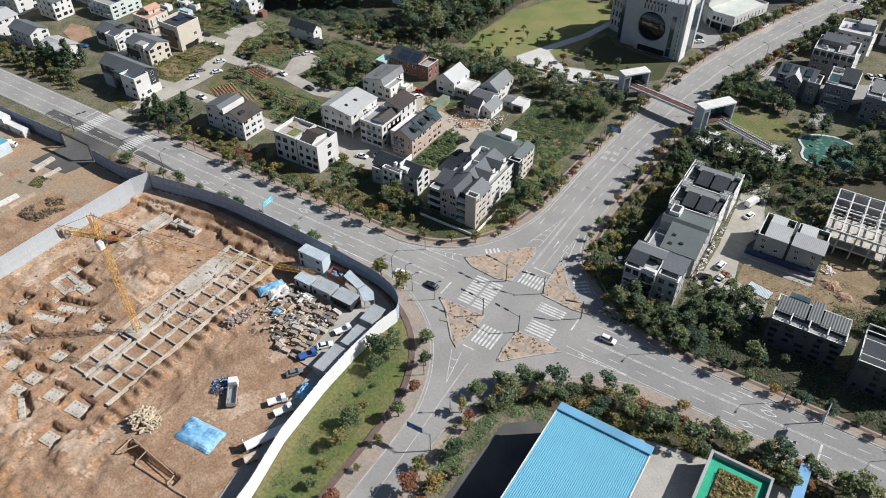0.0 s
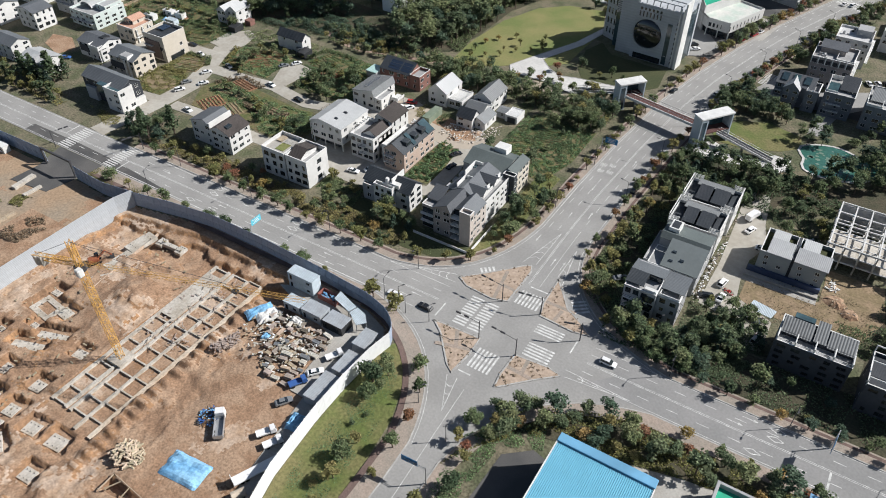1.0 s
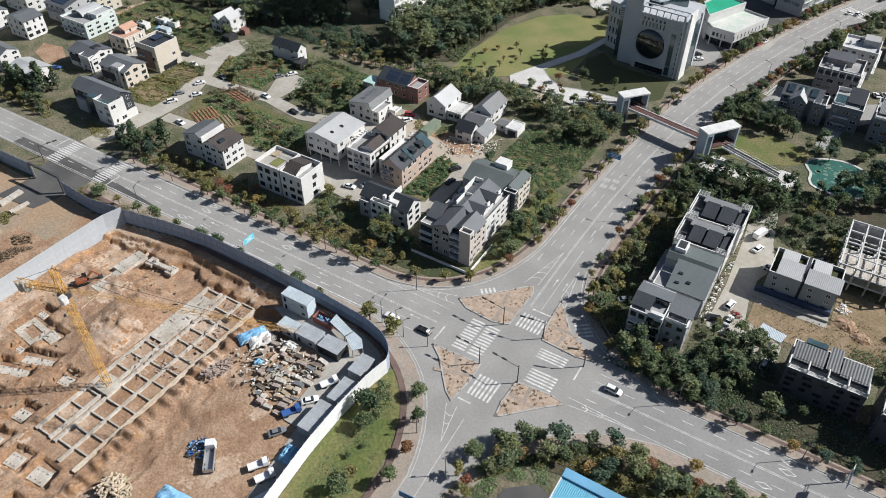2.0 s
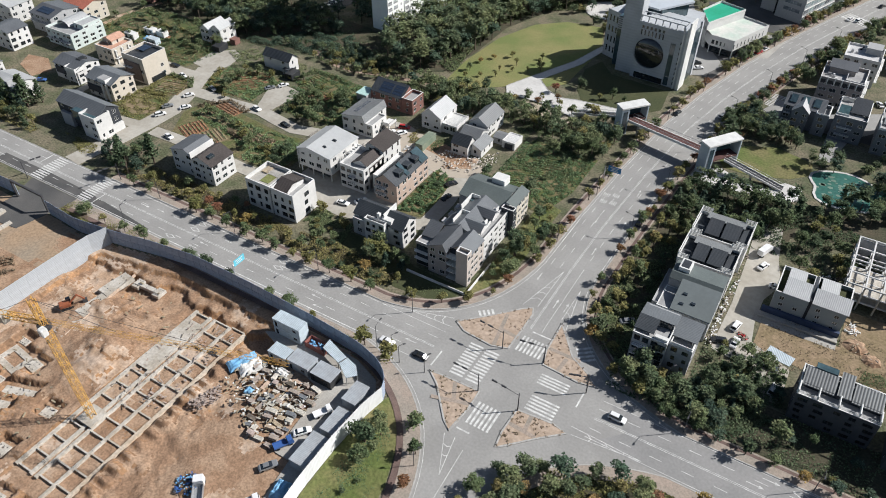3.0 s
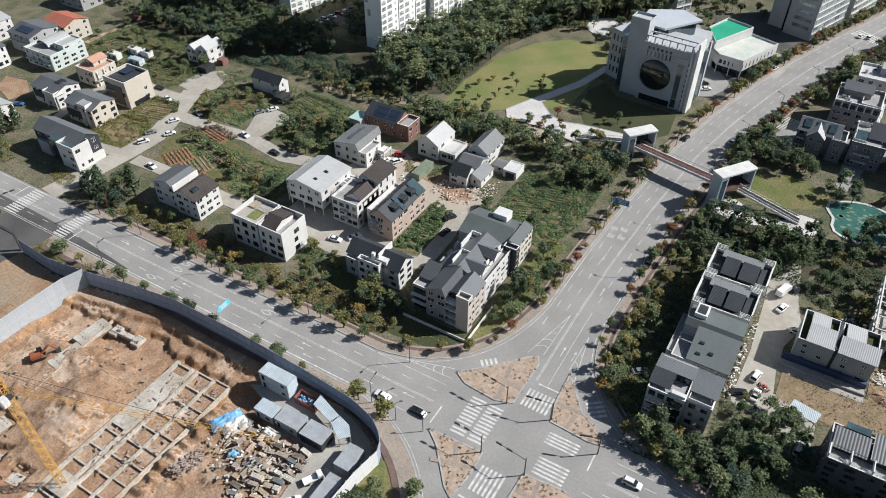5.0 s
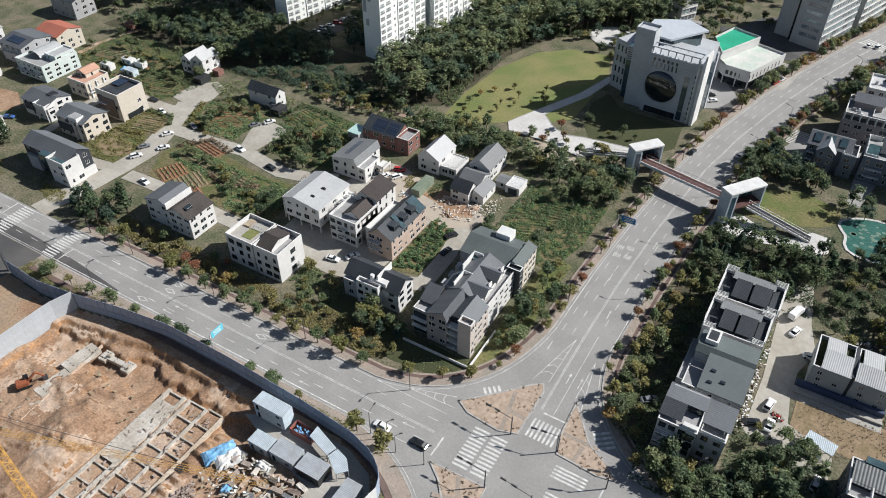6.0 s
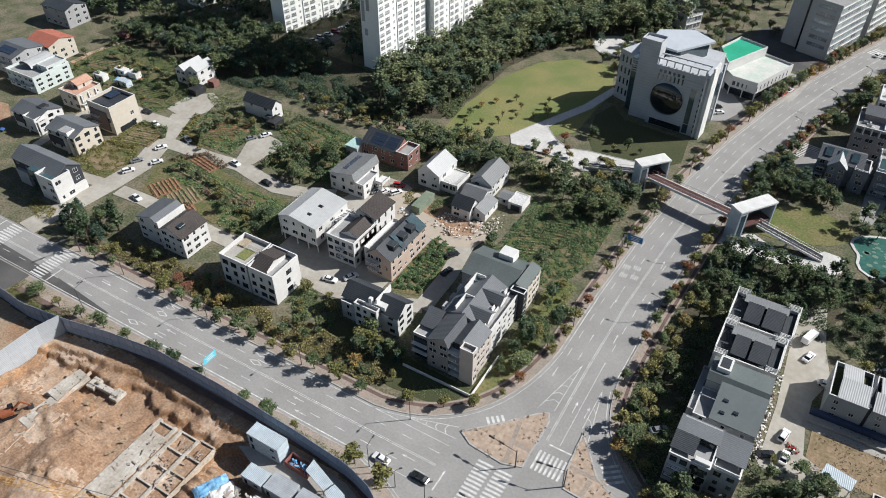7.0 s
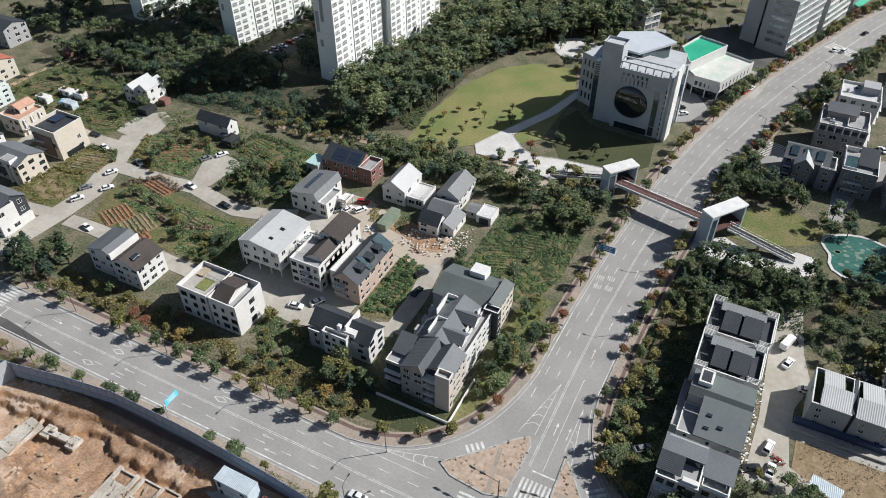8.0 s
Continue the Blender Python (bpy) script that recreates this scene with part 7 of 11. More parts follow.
# belt before the blue hall
BELT = [(-44, 112), (-36, 116), (-22, 121.4), (-2, 121.6), (36, 121.6), (36, 116), (14, 115), (-8, 111.5), (-30, 107), (-42, 104), (-52, 92), (-55.5, 84), (-50, 104)]
grove(["green", "green", "grove", "autumn"], BELT, 44, 44, 0.85, 3.2)
undergrowth(BELT, 6000, 45, LEAF_OLIVE, 0.7, 0.42)
tree_row(["street", "autumn"], [(40, 123.6), (-20, 123.6)], 7.5, 46, 0, 0.85)
rnd = random.Random(47)
for x, y, k, q in ((-50.9, 107, "green", 0.8), (-46, 104.5, "green", 0.75), (-42.8, 112, "green", 0.85), (-54, 100, "green", 0.75), (-54.4, 93.4, "autumn", 1.2), (-49.6, 97.5, "green", 0.7),
                   (-54.2, 74.4, "autumn", 1.0), (-48.5, 72.5, "autumn", 1.3), (-46, 78, "green", 0.7), (-49.6, 82, "green", 0.8), (-53.2, 68.4, "autumn", 1.1), (-50.4, 89.6, "street", 1.2),
                   (-47.6, 65, "autumn", 1.2), (-51.6, 60, "autumn", 1.1), (-48, 54, "green", 0.8), (-54, 52, "autumn", 1.0), (-53.4, 44, "street", 1.2)):
    plant(k, x, y, rnd, q)
undergrowth([(-54, 96), (-49, 104), (-38, 108), (-36, 102), (-45, 98), (-47, 84), (-46, 40), (-52, 40)], 3800, 48, LEAF_CROP, 0.35, 0.34)
# bank below the white fence: grass with single trees, a big clump at its head
for x, y, k, q in ((-80.2, 101, "green", 1.05), (-82.4, 97.4, "green", 1.1), (-79.2, 96.4, "green", 0.95), (-82.6, 103.4, "green", 0.9), (-80.6, 92.4, "green", 0.85), (-77.4, 88, "bush", 1.1), (-74.8, 80.4, "autumn", 1.1),
                   (-75.2, 75.2, "green", 0.75), (-73.8, 70, "street", 0.9), (-73, 62.4, "autumn", 1.1), (-72.2, 57.6, "green", 0.7), (-76.5, 66, "bush", 1.0), (-75, 50, "green", 0.7), (-79, 84, "bush", 0.8),
                   (-66.8, 83.8, "street", 1.0), (-67.9, 92.2, "autumn", 0.85), (-66.2, 66.2, "street", 0.95), (-70.2, 100.8, "street", 0.9), (-74.4, 107.4, "street", 0.9), (-66.0, 57, "autumn", 1.1), (-66.2, 74.8, "autumn", 0.8), (-66.5, 47, "street", 1.0)):
    plant(k, x, y, rnd, q)
undergrowth([(-82, 106), (-78, 102), (-73.5, 90), (-72, 60), (-71, 38), (-78, 38), (-83, 62), (-84, 80), (-84, 100)], 3600, 53, LEAF_CROP, 0.16, 0.3, "short green grass tufts")
# young trees between site fence and street
for x, y, k, q in ((-212, 120.4, "green", 0.8), (-203, 120.6, "street", 1.2), (-194, 120.9, "green", 0.8), (-185.4, 121.4, "street", 1.25), (-176.4, 121.8, "green", 0.78), (-166.5, 122.3, "green", 0.72), (-158.4, 122.5, "green", 0.72),
                   (-150.6, 122.5, "green", 0.75), (-134.3, 122.6, "street", 0.8), (-126.6, 122.6, "green", 0.7), (-118.4, 122.6, "autumn", 0.75), (-100.4, 122.2, "street", 1.1), (-91.6, 121.2, "street", 1.2)):
    plant(k, x, y, rnd, q)
undergrowth([(-222, 116), (-192, 118), (-178, 120.6), (-160, 122), (-115, 121.6), (-100, 120.5), (-100, 122.8), (-222, 122.8)], 3600, 55, LEAF_OLIVE, 0.5, 0.3)
# village gardens
undergrowth([(-420, 142.5), (-272, 142.5), (-272, 149.5), (-298, 153), (-420, 154)], 8000, 56, LEAF_OLIVE, 0.7, 0.4)
grove(["street", "green", "pine", "autumn"], [(-400, 143), (-274, 143), (-274, 149), (-298, 152), (-400, 153)], 60, 57, 0.85, 3.2)
grove("pine", [(-304, 150), (-290, 150), (-286, 160), (-296, 160)], 8, 58, 1.1, 2.6, False)
undergrowth([(-262, 150), (-244, 143), (-240, 146), (-243, 150)], 900, 59, LEAF_OLIVE, 0.4, 0.35)
tree_row(["bush", "street"], [(-238, 222), (-222, 224), (-210, 228), (-196, 226), (-184, 222), (-176, 226)], 3.4, 60, 0, 0.75, jitter=1.5, joined=True)
tree_row(["bush", "green"], [(-228, 200), (-236, 212), (-230, 224)], 3, 61, 0, 0.7, jitter=1.0, joined=True)
tree_row(["bush", "bush", "street"], [(-226, 190), (-210, 187), (-196, 180), (-182, 178)], 2.4, 62, 0, 0.75, jitter=2.2, joined=True)
grove(["green", "bush", "green"], [(-190, 171), (-174, 171), (-171, 184), (-186, 182)], 12, 63, 0.85, 3.0, False)
grove(["green", "bush"], [(-202, 204), (-184, 200), (-176, 210), (-180, 224), (-196, 222)], 20, 64, 0.85, 3.2)
GARDEN_GROWTH = (([(-232, 184), (-227, 193.4), (-206, 190.6), (-187, 191), (-175, 193), (-174, 172), (-190, 171), (-203, 180)], 7000, LEAF_CROP), ([(-243, 204), (-217, 204), (-216, 223), (-230, 226), (-245, 221)], 5000, LEAF_CROP),
                 ([(-263, 170), (-244, 170), (-244, 184), (-248, 189), (-246, 200), (-254, 204), (-263, 203)], 3600, LEAF_OLIVE), ([(-202, 205), (-176, 206), (-170, 214), (-170, 236), (-206, 240), (-212, 226)], 8000, LEAF_CROP),
                 ([(-330, 214), (-303, 214), (-286, 212), (-262, 212), (-258, 230), (-262, 246), (-330, 250)], 9000, LEAF_CROP), ([(-240, 224), (-216, 226), (-206, 240), (-250, 240), (-256, 232)], 3600, LEAF_GREEN))
for i, (pts, n, mat) in enumerate(GARDEN_GROWTH):
    undergrowth(pts, n, 65 + i, mat, 0.6, 0.4, "lush garden growth", 0.4)
grove(["bush", "street", "green"], [(-330, 214), (-300, 214), (-262, 213), (-260, 232), (-282, 246), (-330, 250)], 26, 69, 0.75, 5)


def plot(x0, x1, y0, y1, turn, seed, soil=None, crop=None, label="dug garden bed with rows of vegetables"):
    """A bed with ridges, each ridge topped by a line of plants."""
    rnd = random.Random(seed)
    w, d = x1 - x0, y1 - y0
    root = thing("garden_bed", pose((x0 + x1) / 2, (y0 + y1) / 2, 0, 0, 0, turn), label, "garden bed", "garden beds")
    bm = bmesh.new()
    add_box(bm, -w / 2, w / 2, -d / 2, d / 2, -0.1, 0.1)
    part("bed", bm, soil or FIELD, root)
    n = int(d / 1.3)
    spots = []
    for i in range(n):
        y = -d / 2 + (i + 0.5) * d / n
        bm = bmesh.new()
        add_faces(bm, [(-w / 2 + 0.3, y - 0.45, 0.08), (w / 2 - 0.3, y - 0.45, 0.08), (w / 2 - 0.5, y, 0.34), (-w / 2 + 0.5, y, 0.34), (-w / 2 + 0.3, y + 0.45, 0.08), (w / 2 - 0.3, y + 0.45, 0.08)],
                  ((0, 1, 2, 3), (3, 2, 5, 4), (0, 3, 4), (1, 5, 2)))
        part("ridge", bm, soil or FIELD, root)
        if rnd.random() < 0.65:
            x = -w / 2 + 0.4
            while x < w / 2 - 0.4:
                if rnd.random() < 0.8:
                    spots.append((x, y + rnd.uniform(-0.25, 0.25), 0.4 + rnd.random() * 0.25, rnd.uniform(0.18, 0.34)))
                x += 0.28
    if spots:
        leaf_cloud("foliage", spots, crop or LEAF_CROP, rnd, root)
    return root


RED_SOIL = surface("reddish_garden_soil", (0.27, 0.135, 0.075), 1.0, 1.2, 0.25, 0.15, 0.4, (0.22, 0.13, 0.08), bump=0.5)
BARE = surface("bare_brown_plot", (0.235, 0.175, 0.11), 1.0, 1.2, 0.22, 0.15, 0.5, (0.18, 0.15, 0.085), bump=0.5)
slab("bare_plot", [(-260, 174.5), (-259.6, 181.4), (-248.5, 183.4), (-243.4, 178), (-249, 172)], 0.06, BARE, "bare brown garden plot", "yard")
plot(-238, -224, 221.6, 226.2, 24, 18, BARE, LEAF_DRY)
plot(-243, -234, 213, 219.4, 24, 19, BARE)
plot(-209, -199, 229.6, 235.4, -14, 20, GARDEN)
plot(-226, -214, 192, 197.4, -12, 21, RED_SOIL, LEAF_DRY)
plot(-300, -288, 216, 223, 12, 22, BARE)
plot(-302, -290, 226, 234, 12, 23, RED_SOIL)
plot(-259, -247, 190.5, 201.5, 12, 1, BARE, LEAF_CROP)
plot(-241, -222, 207.5, 214.5, 24, 2, crop=LEAF_CROP)
plot(-239, -222, 215.4, 221.6, 24, 3, RED_SOIL)
plot(-226, -217, 172.5, 182, -24, 4, RED_SOIL)
plot(-216.4, -206, 171, 181, -24, 5, BARE)
plot(-209, -203, 170, 175, -24, 13, RED_SOIL, LEAF_DRY)
plot(-208, -197, 222, 231, -18, 6, GARDEN)
plot(-199, -191, 218, 225, -18, 14, RED_SOIL)
plot(-284, -266, 214.6, 224, 12, 8, GARDEN)
plot(-322, -306, 226, 236, 12, 15, BARE)
plot(-104, -92, 210, 222, 20, 9, GARDEN)
plot(-100, -88, 222, 232, 10, 10, GARDEN)
plot(-125.5, -119, 183, 198, 0, 11, GARDEN)
plot(-228, -212, 185.4, 190, -8, 16, BARE)
plot(-208, -190, 183.4, 188, -6, 17, BARE)

# clipped and wild hedges round the beds
for i, (line, mat, wide) in enumerate((([(-245, 222), (-236, 229), (-224, 224), (-217.5, 219), (-219, 208)], LEAF_GREEN, 1.3), ([(-247, 219), (-241, 206), (-232, 203)], LEAF_OLIVE, 1.2), ([(-213, 226), (-211, 238), (-199, 238), (-190, 236)], LEAF_GREEN, 1.3),
                                       ([(-232, 190), (-224, 200), (-212, 197)], LEAF_DRY, 1.4), ([(-262, 203), (-250, 204), (-246, 199)], LEAF_GREEN, 1.2), ([(-263, 171), (-262, 187), (-249, 189)], LEAF_OLIVE, 1.0), ([(-286, 213), (-285, 226), (-270, 228), (-262, 226)], LEAF_GREEN, 1.3),
                                       ([(-210, 183), (-198, 181), (-188, 186)], LEAF_DRY, 1.2), ([(-304, 215), (-303, 236), (-288, 238)], LEAF_OLIVE, 1.2))):
    undergrowth(offset(line, wide) + offset(line, -wide)[::-1], 1100, 400 + i, mat, 1.5, 0.4, "uneven garden hedge", 0.7)

# any tree of a kind that no place used goes to the edge of the grove
for kind, roots in TREES.items():
    for i, root in enumerate(roots):
        if root.name not in PLANTED:
            PLANTED.add(root.name)
            root.matrix_basis = pose(-168 - 6 * i, 250 + 3 * i, 0) @ Matrix.Scale(0.8, 4)


# ---- building site ----
def fence(label, line, height, material, seed, name="site_fence", bay=2.6, inner=1):
    """Sheet panels bay by bay on posts with two rails behind them."""
    root = thing(name, pose(line[0][0], line[0][1], 0), label, "fence")
    o = Vector((line[0][0], line[0][1], 0))
    bm = bmesh.new()
    add_box(bm, 0.01, bay - 0.01, -0.03, 0.03, -2.0, height)
    panel_me = mesh_of(bm, "panel", material)
    bm = bmesh.new()
    add_box(bm, -0.05, 0.05, 0.10 * inner - 0.05, 0.10 * inner + 0.05, -2.0, height + 0.3)
    post_me = mesh_of(bm, "post", material)
    total, s = length(line), 0.0
    while s < total:
        a, b = along(line, s), along(line, min(s + bay, total))
        ang = math.degrees(math.atan2(b[1] - a[1], b[0] - a[0]))
        d = math.dist(a[:2], b[:2]) / bay
        m = pose(a[0] - o.x, a[1] - o.y, 0, 0, 0, ang)
        piece("panel", panel_me, root, m @ Matrix.Diagonal((d, 1, 1, 1)))
        piece("post", post_me, root, m)
        s += bay
    bm = bmesh.new()
    for z in (height * 0.45, height * 0.92):
        add_strip(bm, [(p[0] - o.x, p[1] - o.y) for p in line], 0.12 * inner, 0.2 * inner, z, z + 0.1)
    part("rail", bm, material, root)
    return root


fence("tall blue-grey sheet metal site fence along the street", FENCE_NORTH, 5.6, FENCE_BLUE, 1)
fence("tall white sheet metal site fence on the bank", FENCE_EAST, 5.6, FENCE_WHITE, 2, inner=1)


def sheet_fence(label, line, height, material, bay):
    """Plain sheet panels with lapped horizontal boards, on posts behind."""
    root = thing("site_fence", pose(line[0][0], line[0][1], 0), label, "fence")
    o = line[0]
    bm = bmesh.new()
    add_box(bm, 0.01, bay - 0.01, -0.05, 0.05, -2.6, height)
    me = mesh_of(bm, "panel", material)
    bm = bmesh.new()
    add_box(bm, -0.07, 0.07, -0.24, -0.10, -2.6, height)
    post = mesh_of(bm, "post", STEEL)
    s, total = 0.0, length(line)
    while s < total - 0.1:
        a, b = along(line, s), along(line, min(s + bay, total))
        m = pose(a[0] - o[0], a[1] - o[1], 0, 0, 0, math.degrees(math.atan2(b[1] - a[1], b[0] - a[0])))
        piece("panel", me, root, m @ Matrix.Diagonal((math.dist(a[:2], b[:2]) / bay, 1, 1, 1)))
        piece("post", post, root, m)
        s += bay


sheet_fence("light grey corrugated dividing fence across the site", [(-193.5, 115.2), (-195.3, 109), (-195.6, 95), (-195.8, 70), (-196, 20)], 6.4, FENCE_GREY, 3.0)
fence("tall blue-grey sheet metal site fence along the street", [(-241, 115.8), (-262, 115.2), (-300, 114.6), (-330, 114)], 5.6, FENCE_BLUE, 4)
gate = thing("site_gate", pose(-232, 115, 0), "dark steel site gate frame over the entrance", "gate")
for x in (-8.4, 7.6):
    bm = bmesh.new()
    add_box(bm, x - 0.3, x + 0.3, -0.3, 0.3, -0.2, 6.2)
    part("post", bm, STEEL_DARK, gate)
bm = bmesh.new()
add_box(bm, -8.6, 7.8, -0.35, 0.35, 6.2, 6.9)
part("crossbar", bm, STEEL_DARK, gate)


def foundations():
    root = thing("strip_foundation", pose(-140.5, 78, -2.3), "pale concrete strip foundations in a dug pit", "foundation")
    y0, y1 = -30.5, 30.6
    for x, w in ((-9.2, 0.9), (-4.0, 0.8), (-2.2, 0.8), (3.4, 0.7), (8.8, 1.1)):
        bm = bmesh.new()
        add_box(bm, x - w / 2, x + w / 2, y0 + (3 if x < 0 else 0), y1, -0.4, 1.25)
        part("beam", bm, FORMWORK if x > 8 else CEMENT, root)
    bm = bmesh.new()
    add_box(bm, -8.75, -4.4, -0.2, 0.2, -0.4, 1.12)
    me_a = mesh_of(bm, "crossbeam", CEMENT)
    bm = bmesh.new()
    add_box(bm, -1.8, 3.05, -0.2, 0.2, -0.4, 1.12)
    me_b = mesh_of(bm, "crossbeam", CEMENT)
    bm = bmesh.new()
    add_box(bm, 3.75, 8.25, -0.2, 0.2, -0.4, 1.08)
    me_c = mesh_of(bm, "crossbeam", CEMENT)
    for i in range(13):
        y = -27 + i * 4.75
        piece("crossbeam", me_a, root, pose(0, y, 0))
        piece("crossbeam", me_b, root, pose(0, y + 0.5, 0))
        piece("crossbeam", me_c, root, pose(0, y + 1.0, 0))
    bm = bmesh.new()
    add_box(bm, -8.7, -4.45, 8, 27, 1.17, 1.32)
    part("slab", bm, CEMENT, root, "newly cast pale slab")
    rnd = random.Random(5)
    bm = bmesh.new()
    add_box(bm, -0.8, 0.8, -0.1, 0.1, 0, 0.12)
    me = mesh_of(bm, "plank", TIMBER_GREY)
    for i in range(24):
        y = rnd.uniform(-4, 29)
        piece("plank", me, root, pose(rnd.uniform(-8, 8), y, 1.28 + rnd.uniform(0, 0.3), 0, rnd.uniform(-8, 8), rnd.uniform(0, 180)))
    # starter bars
    bm = bmesh.new()
    for i in range(90):
        x, y = rnd.choice((-9.2, -4.0, -2.2, 3.4)) + rnd.uniform(-0.3, 0.3), rnd.uniform(-26, 30)
        add_beam(bm, (x, y, 1.2), (x + rnd.uniform(-0.1, 0.1), y, 2.0), 0.05)
    tagged(part("reinforcement", bm, STEEL_DARK, root, "dark reinforcement bars"), kind="stuff")


foundations()


def footing(x, y, w, d, turn=0.0, z=-1.5, h=0.9, hollow=False, label="pale concrete pad footing in a shallow pit"):
    root = thing("footing", pose(x, y, z, 0, 0, turn), label, "footing", "pad footings")
    bm = bmesh.new()
    if hollow:
        lattice_flat(bm, w, d, 1.7, h)
    else:
        add_box(bm, -w / 2, w / 2, -d / 2, d / 2, 0, h)
    bmesh.ops.bevel(bm, geom=bm.edges[:], offset=0.05, segments=1, affect="EDGES")
    part("pad", bm, CEMENT, root)
    bm = bmesh.new()
    for sx in (-1, 0, 1):
        for sy in (-1, 1):
            add_beam(bm, (sx * w * 0.3, sy * d * 0.3, h - 0.1), (sx * w * 0.3, sy * d * 0.3, h + 0.35), 0.12)
    tagged(part("reinforcement", bm, STEEL_DARK, root), kind="stuff")


def lattice_flat(bm, w, d, t, h):
    add_box(bm, -w / 2, w / 2, -d / 2, -d / 2 + t, 0, h)
    add_box(bm, -w / 2, w / 2, d / 2 - t, d / 2, 0, h)
    add_box(bm, -w / 2, -w / 2 + t, -d / 2 + t, d / 2 - t, 0, h)
    add_box(bm, w / 2 - t, w / 2, -d / 2 + t, d / 2 - t, 0, h)


for i, (x, y, w, d, turn) in enumerate(PADS):
    footing(x, y, w, d, turn, -3.7, 0.95, i < 2)
footing(-178.0, 103.6, 4.4, 9.4, -6, -1.75, 1.25, label="pale concrete slab field in the dug part")
footing(-176.8, 94.2, 4.4, 8.8, -6, -1.85, 1.25, label="pale concrete slab field in the dug part")
footing(-175.8, 85.6, 4.2, 7.6, -6, -1.95, 1.2, label="pale concrete slab field in the dug part")
footing(-169.6, 108.0, 10, 1.5, 3, -2.6, 1.3, label="low concrete wall stub below the bank")
footing(-173.6, 107.8, 2.6, 3.4, 3, -2.6, 1.1, label="concrete end block of the wall stub")
footing(-165.4, 108.2, 2.6, 3.4, 3, -2.6, 1.1, label="concrete end block of the wall stub")
strip = thing("formwork_board", pose(-175.2, 95.5, -0.9, 0, 0, -84), "long timber formwork board beside the slab", "formwork")
bm = bmesh.new()
add_box(bm, -14, 13, -0.12, 0.12, -0.6, 0.4)
part("board", bm, TIMBER, strip)


def lattice_mast(bm, a, b, width, step, thick):
    """Four chords with zigzag bracing from a to b."""
    a, b = Vector(a), Vector(b)
    d = (b - a).normalized()
    s = d.cross(Vector((0, 0, 1)))
    s = s.normalized() if s.length > 0.01 else Vector((1, 0, 0))
    u = s.cross(d)
    n = max(2, int((b - a).length / step))
    cs = [(s * i + u * j) * width / 2 for i, j in ((-1, -1), (1, -1), (1, 1), (-1, 1))]
    for c in cs:
        add_beam(bm, a + c, b + c, thick * 1.4)
    for k in range(n):
        p, q = a + (b - a) * (k / n), a + (b - a) * ((k + 1) / n)
        for i in range(4):
            c0, c1 = cs[i], cs[(i + 1) % 4]
            add_beam(bm, p + (c0 if k % 2 else c1), q + (c1 if k % 2 else c0), thick)
            add_beam(bm, p + c0, p + c1, thick)


def tower_crane():
    root = thing("tower_crane", pose(-145, 68.6, -1.4), "yellow lattice tower crane with long jib over the site", "crane")
    bm = bmesh.new()
    lattice_mast(bm, (0, 0, 1), (0, 0, 33), 1.5, 1.5, 0.08)
    part("mast", bm, CRANE_YELLOW, root)
    bm = bmesh.new()
    add_box(bm, -2.6, 2.6, -2.6, 2.6, 0, 1.0)
    part("base_block", bm, CEMENT, root)
    bm = bmesh.new()
    add_tube(bm, (0, 0, 33), (0, 0, 34.2), 1.5, 1.5, 12)
    part("slewing_ring", bm, STEEL_DARK, root)
    ang = math.atan2(18.6, 54)
    ux, uy = math.cos(ang), math.sin(ang)
    bm = bmesh.new()
    lattice_mast(bm, (0, 0, 34.2), (0, 0, 42), 1.2, 1.6, 0.12)
    part("tower_head", bm, CRANE_YELLOW, root)
    bm = bmesh.new()
    lattice_mast(bm, (ux * 1, uy * 1, 35.4), (ux * 57, uy * 57, 35.4), 0.9, 2.2, 0.035)
    part("jib", bm, CRANE_YELLOW, root)
    bm = bmesh.new()
    lattice_mast(bm, (-ux * 1, -uy * 1, 35.2), (-ux * 12, -uy * 12, 35.2), 1.2, 1.6, 0.1)
    part("counter_jib", bm, CRANE_YELLOW, root)
    bm = bmesh.new()
    for k in (9.5, 10.8):
        add_box(bm, -ux * k - 0.6, -ux * k + 0.6, -uy * k - 1.0, -uy * k + 1.0, 33.0, 35.8)
    part("counterweight", bm, CEMENT, root, "grey concrete counterweight")
    bm = bmesh.new()
    add_box(bm, 0.9, 2.5, -2.2, -0.7, 32.8, 35.0)
    bmesh.ops.bevel(bm, geom=bm.edges[:], offset=0.15, segments=2, affect="EDGES")
    part("cab", bm, TRIM, root, "white driver's cab")
    bm = bmesh.new()
    for k in (18, 42):
        add_beam(bm, (0, 0, 41.8), (ux * k, uy * k, 36), 0.07)
    add_beam(bm, (0, 0, 41.8), (-ux * 11, -uy * 11, 35.8), 0.07)
    part("tie_rod", bm, STEEL_DARK, root)
    bm = bmesh.new()
    add_box(bm, ux * 40 - 0.7, ux * 40 + 0.7, uy * 40 - 0.6, uy * 40 + 0.6, 34.3, 34.8)
    part("trolley", bm, STEEL_DARK, root)


tower_crane()


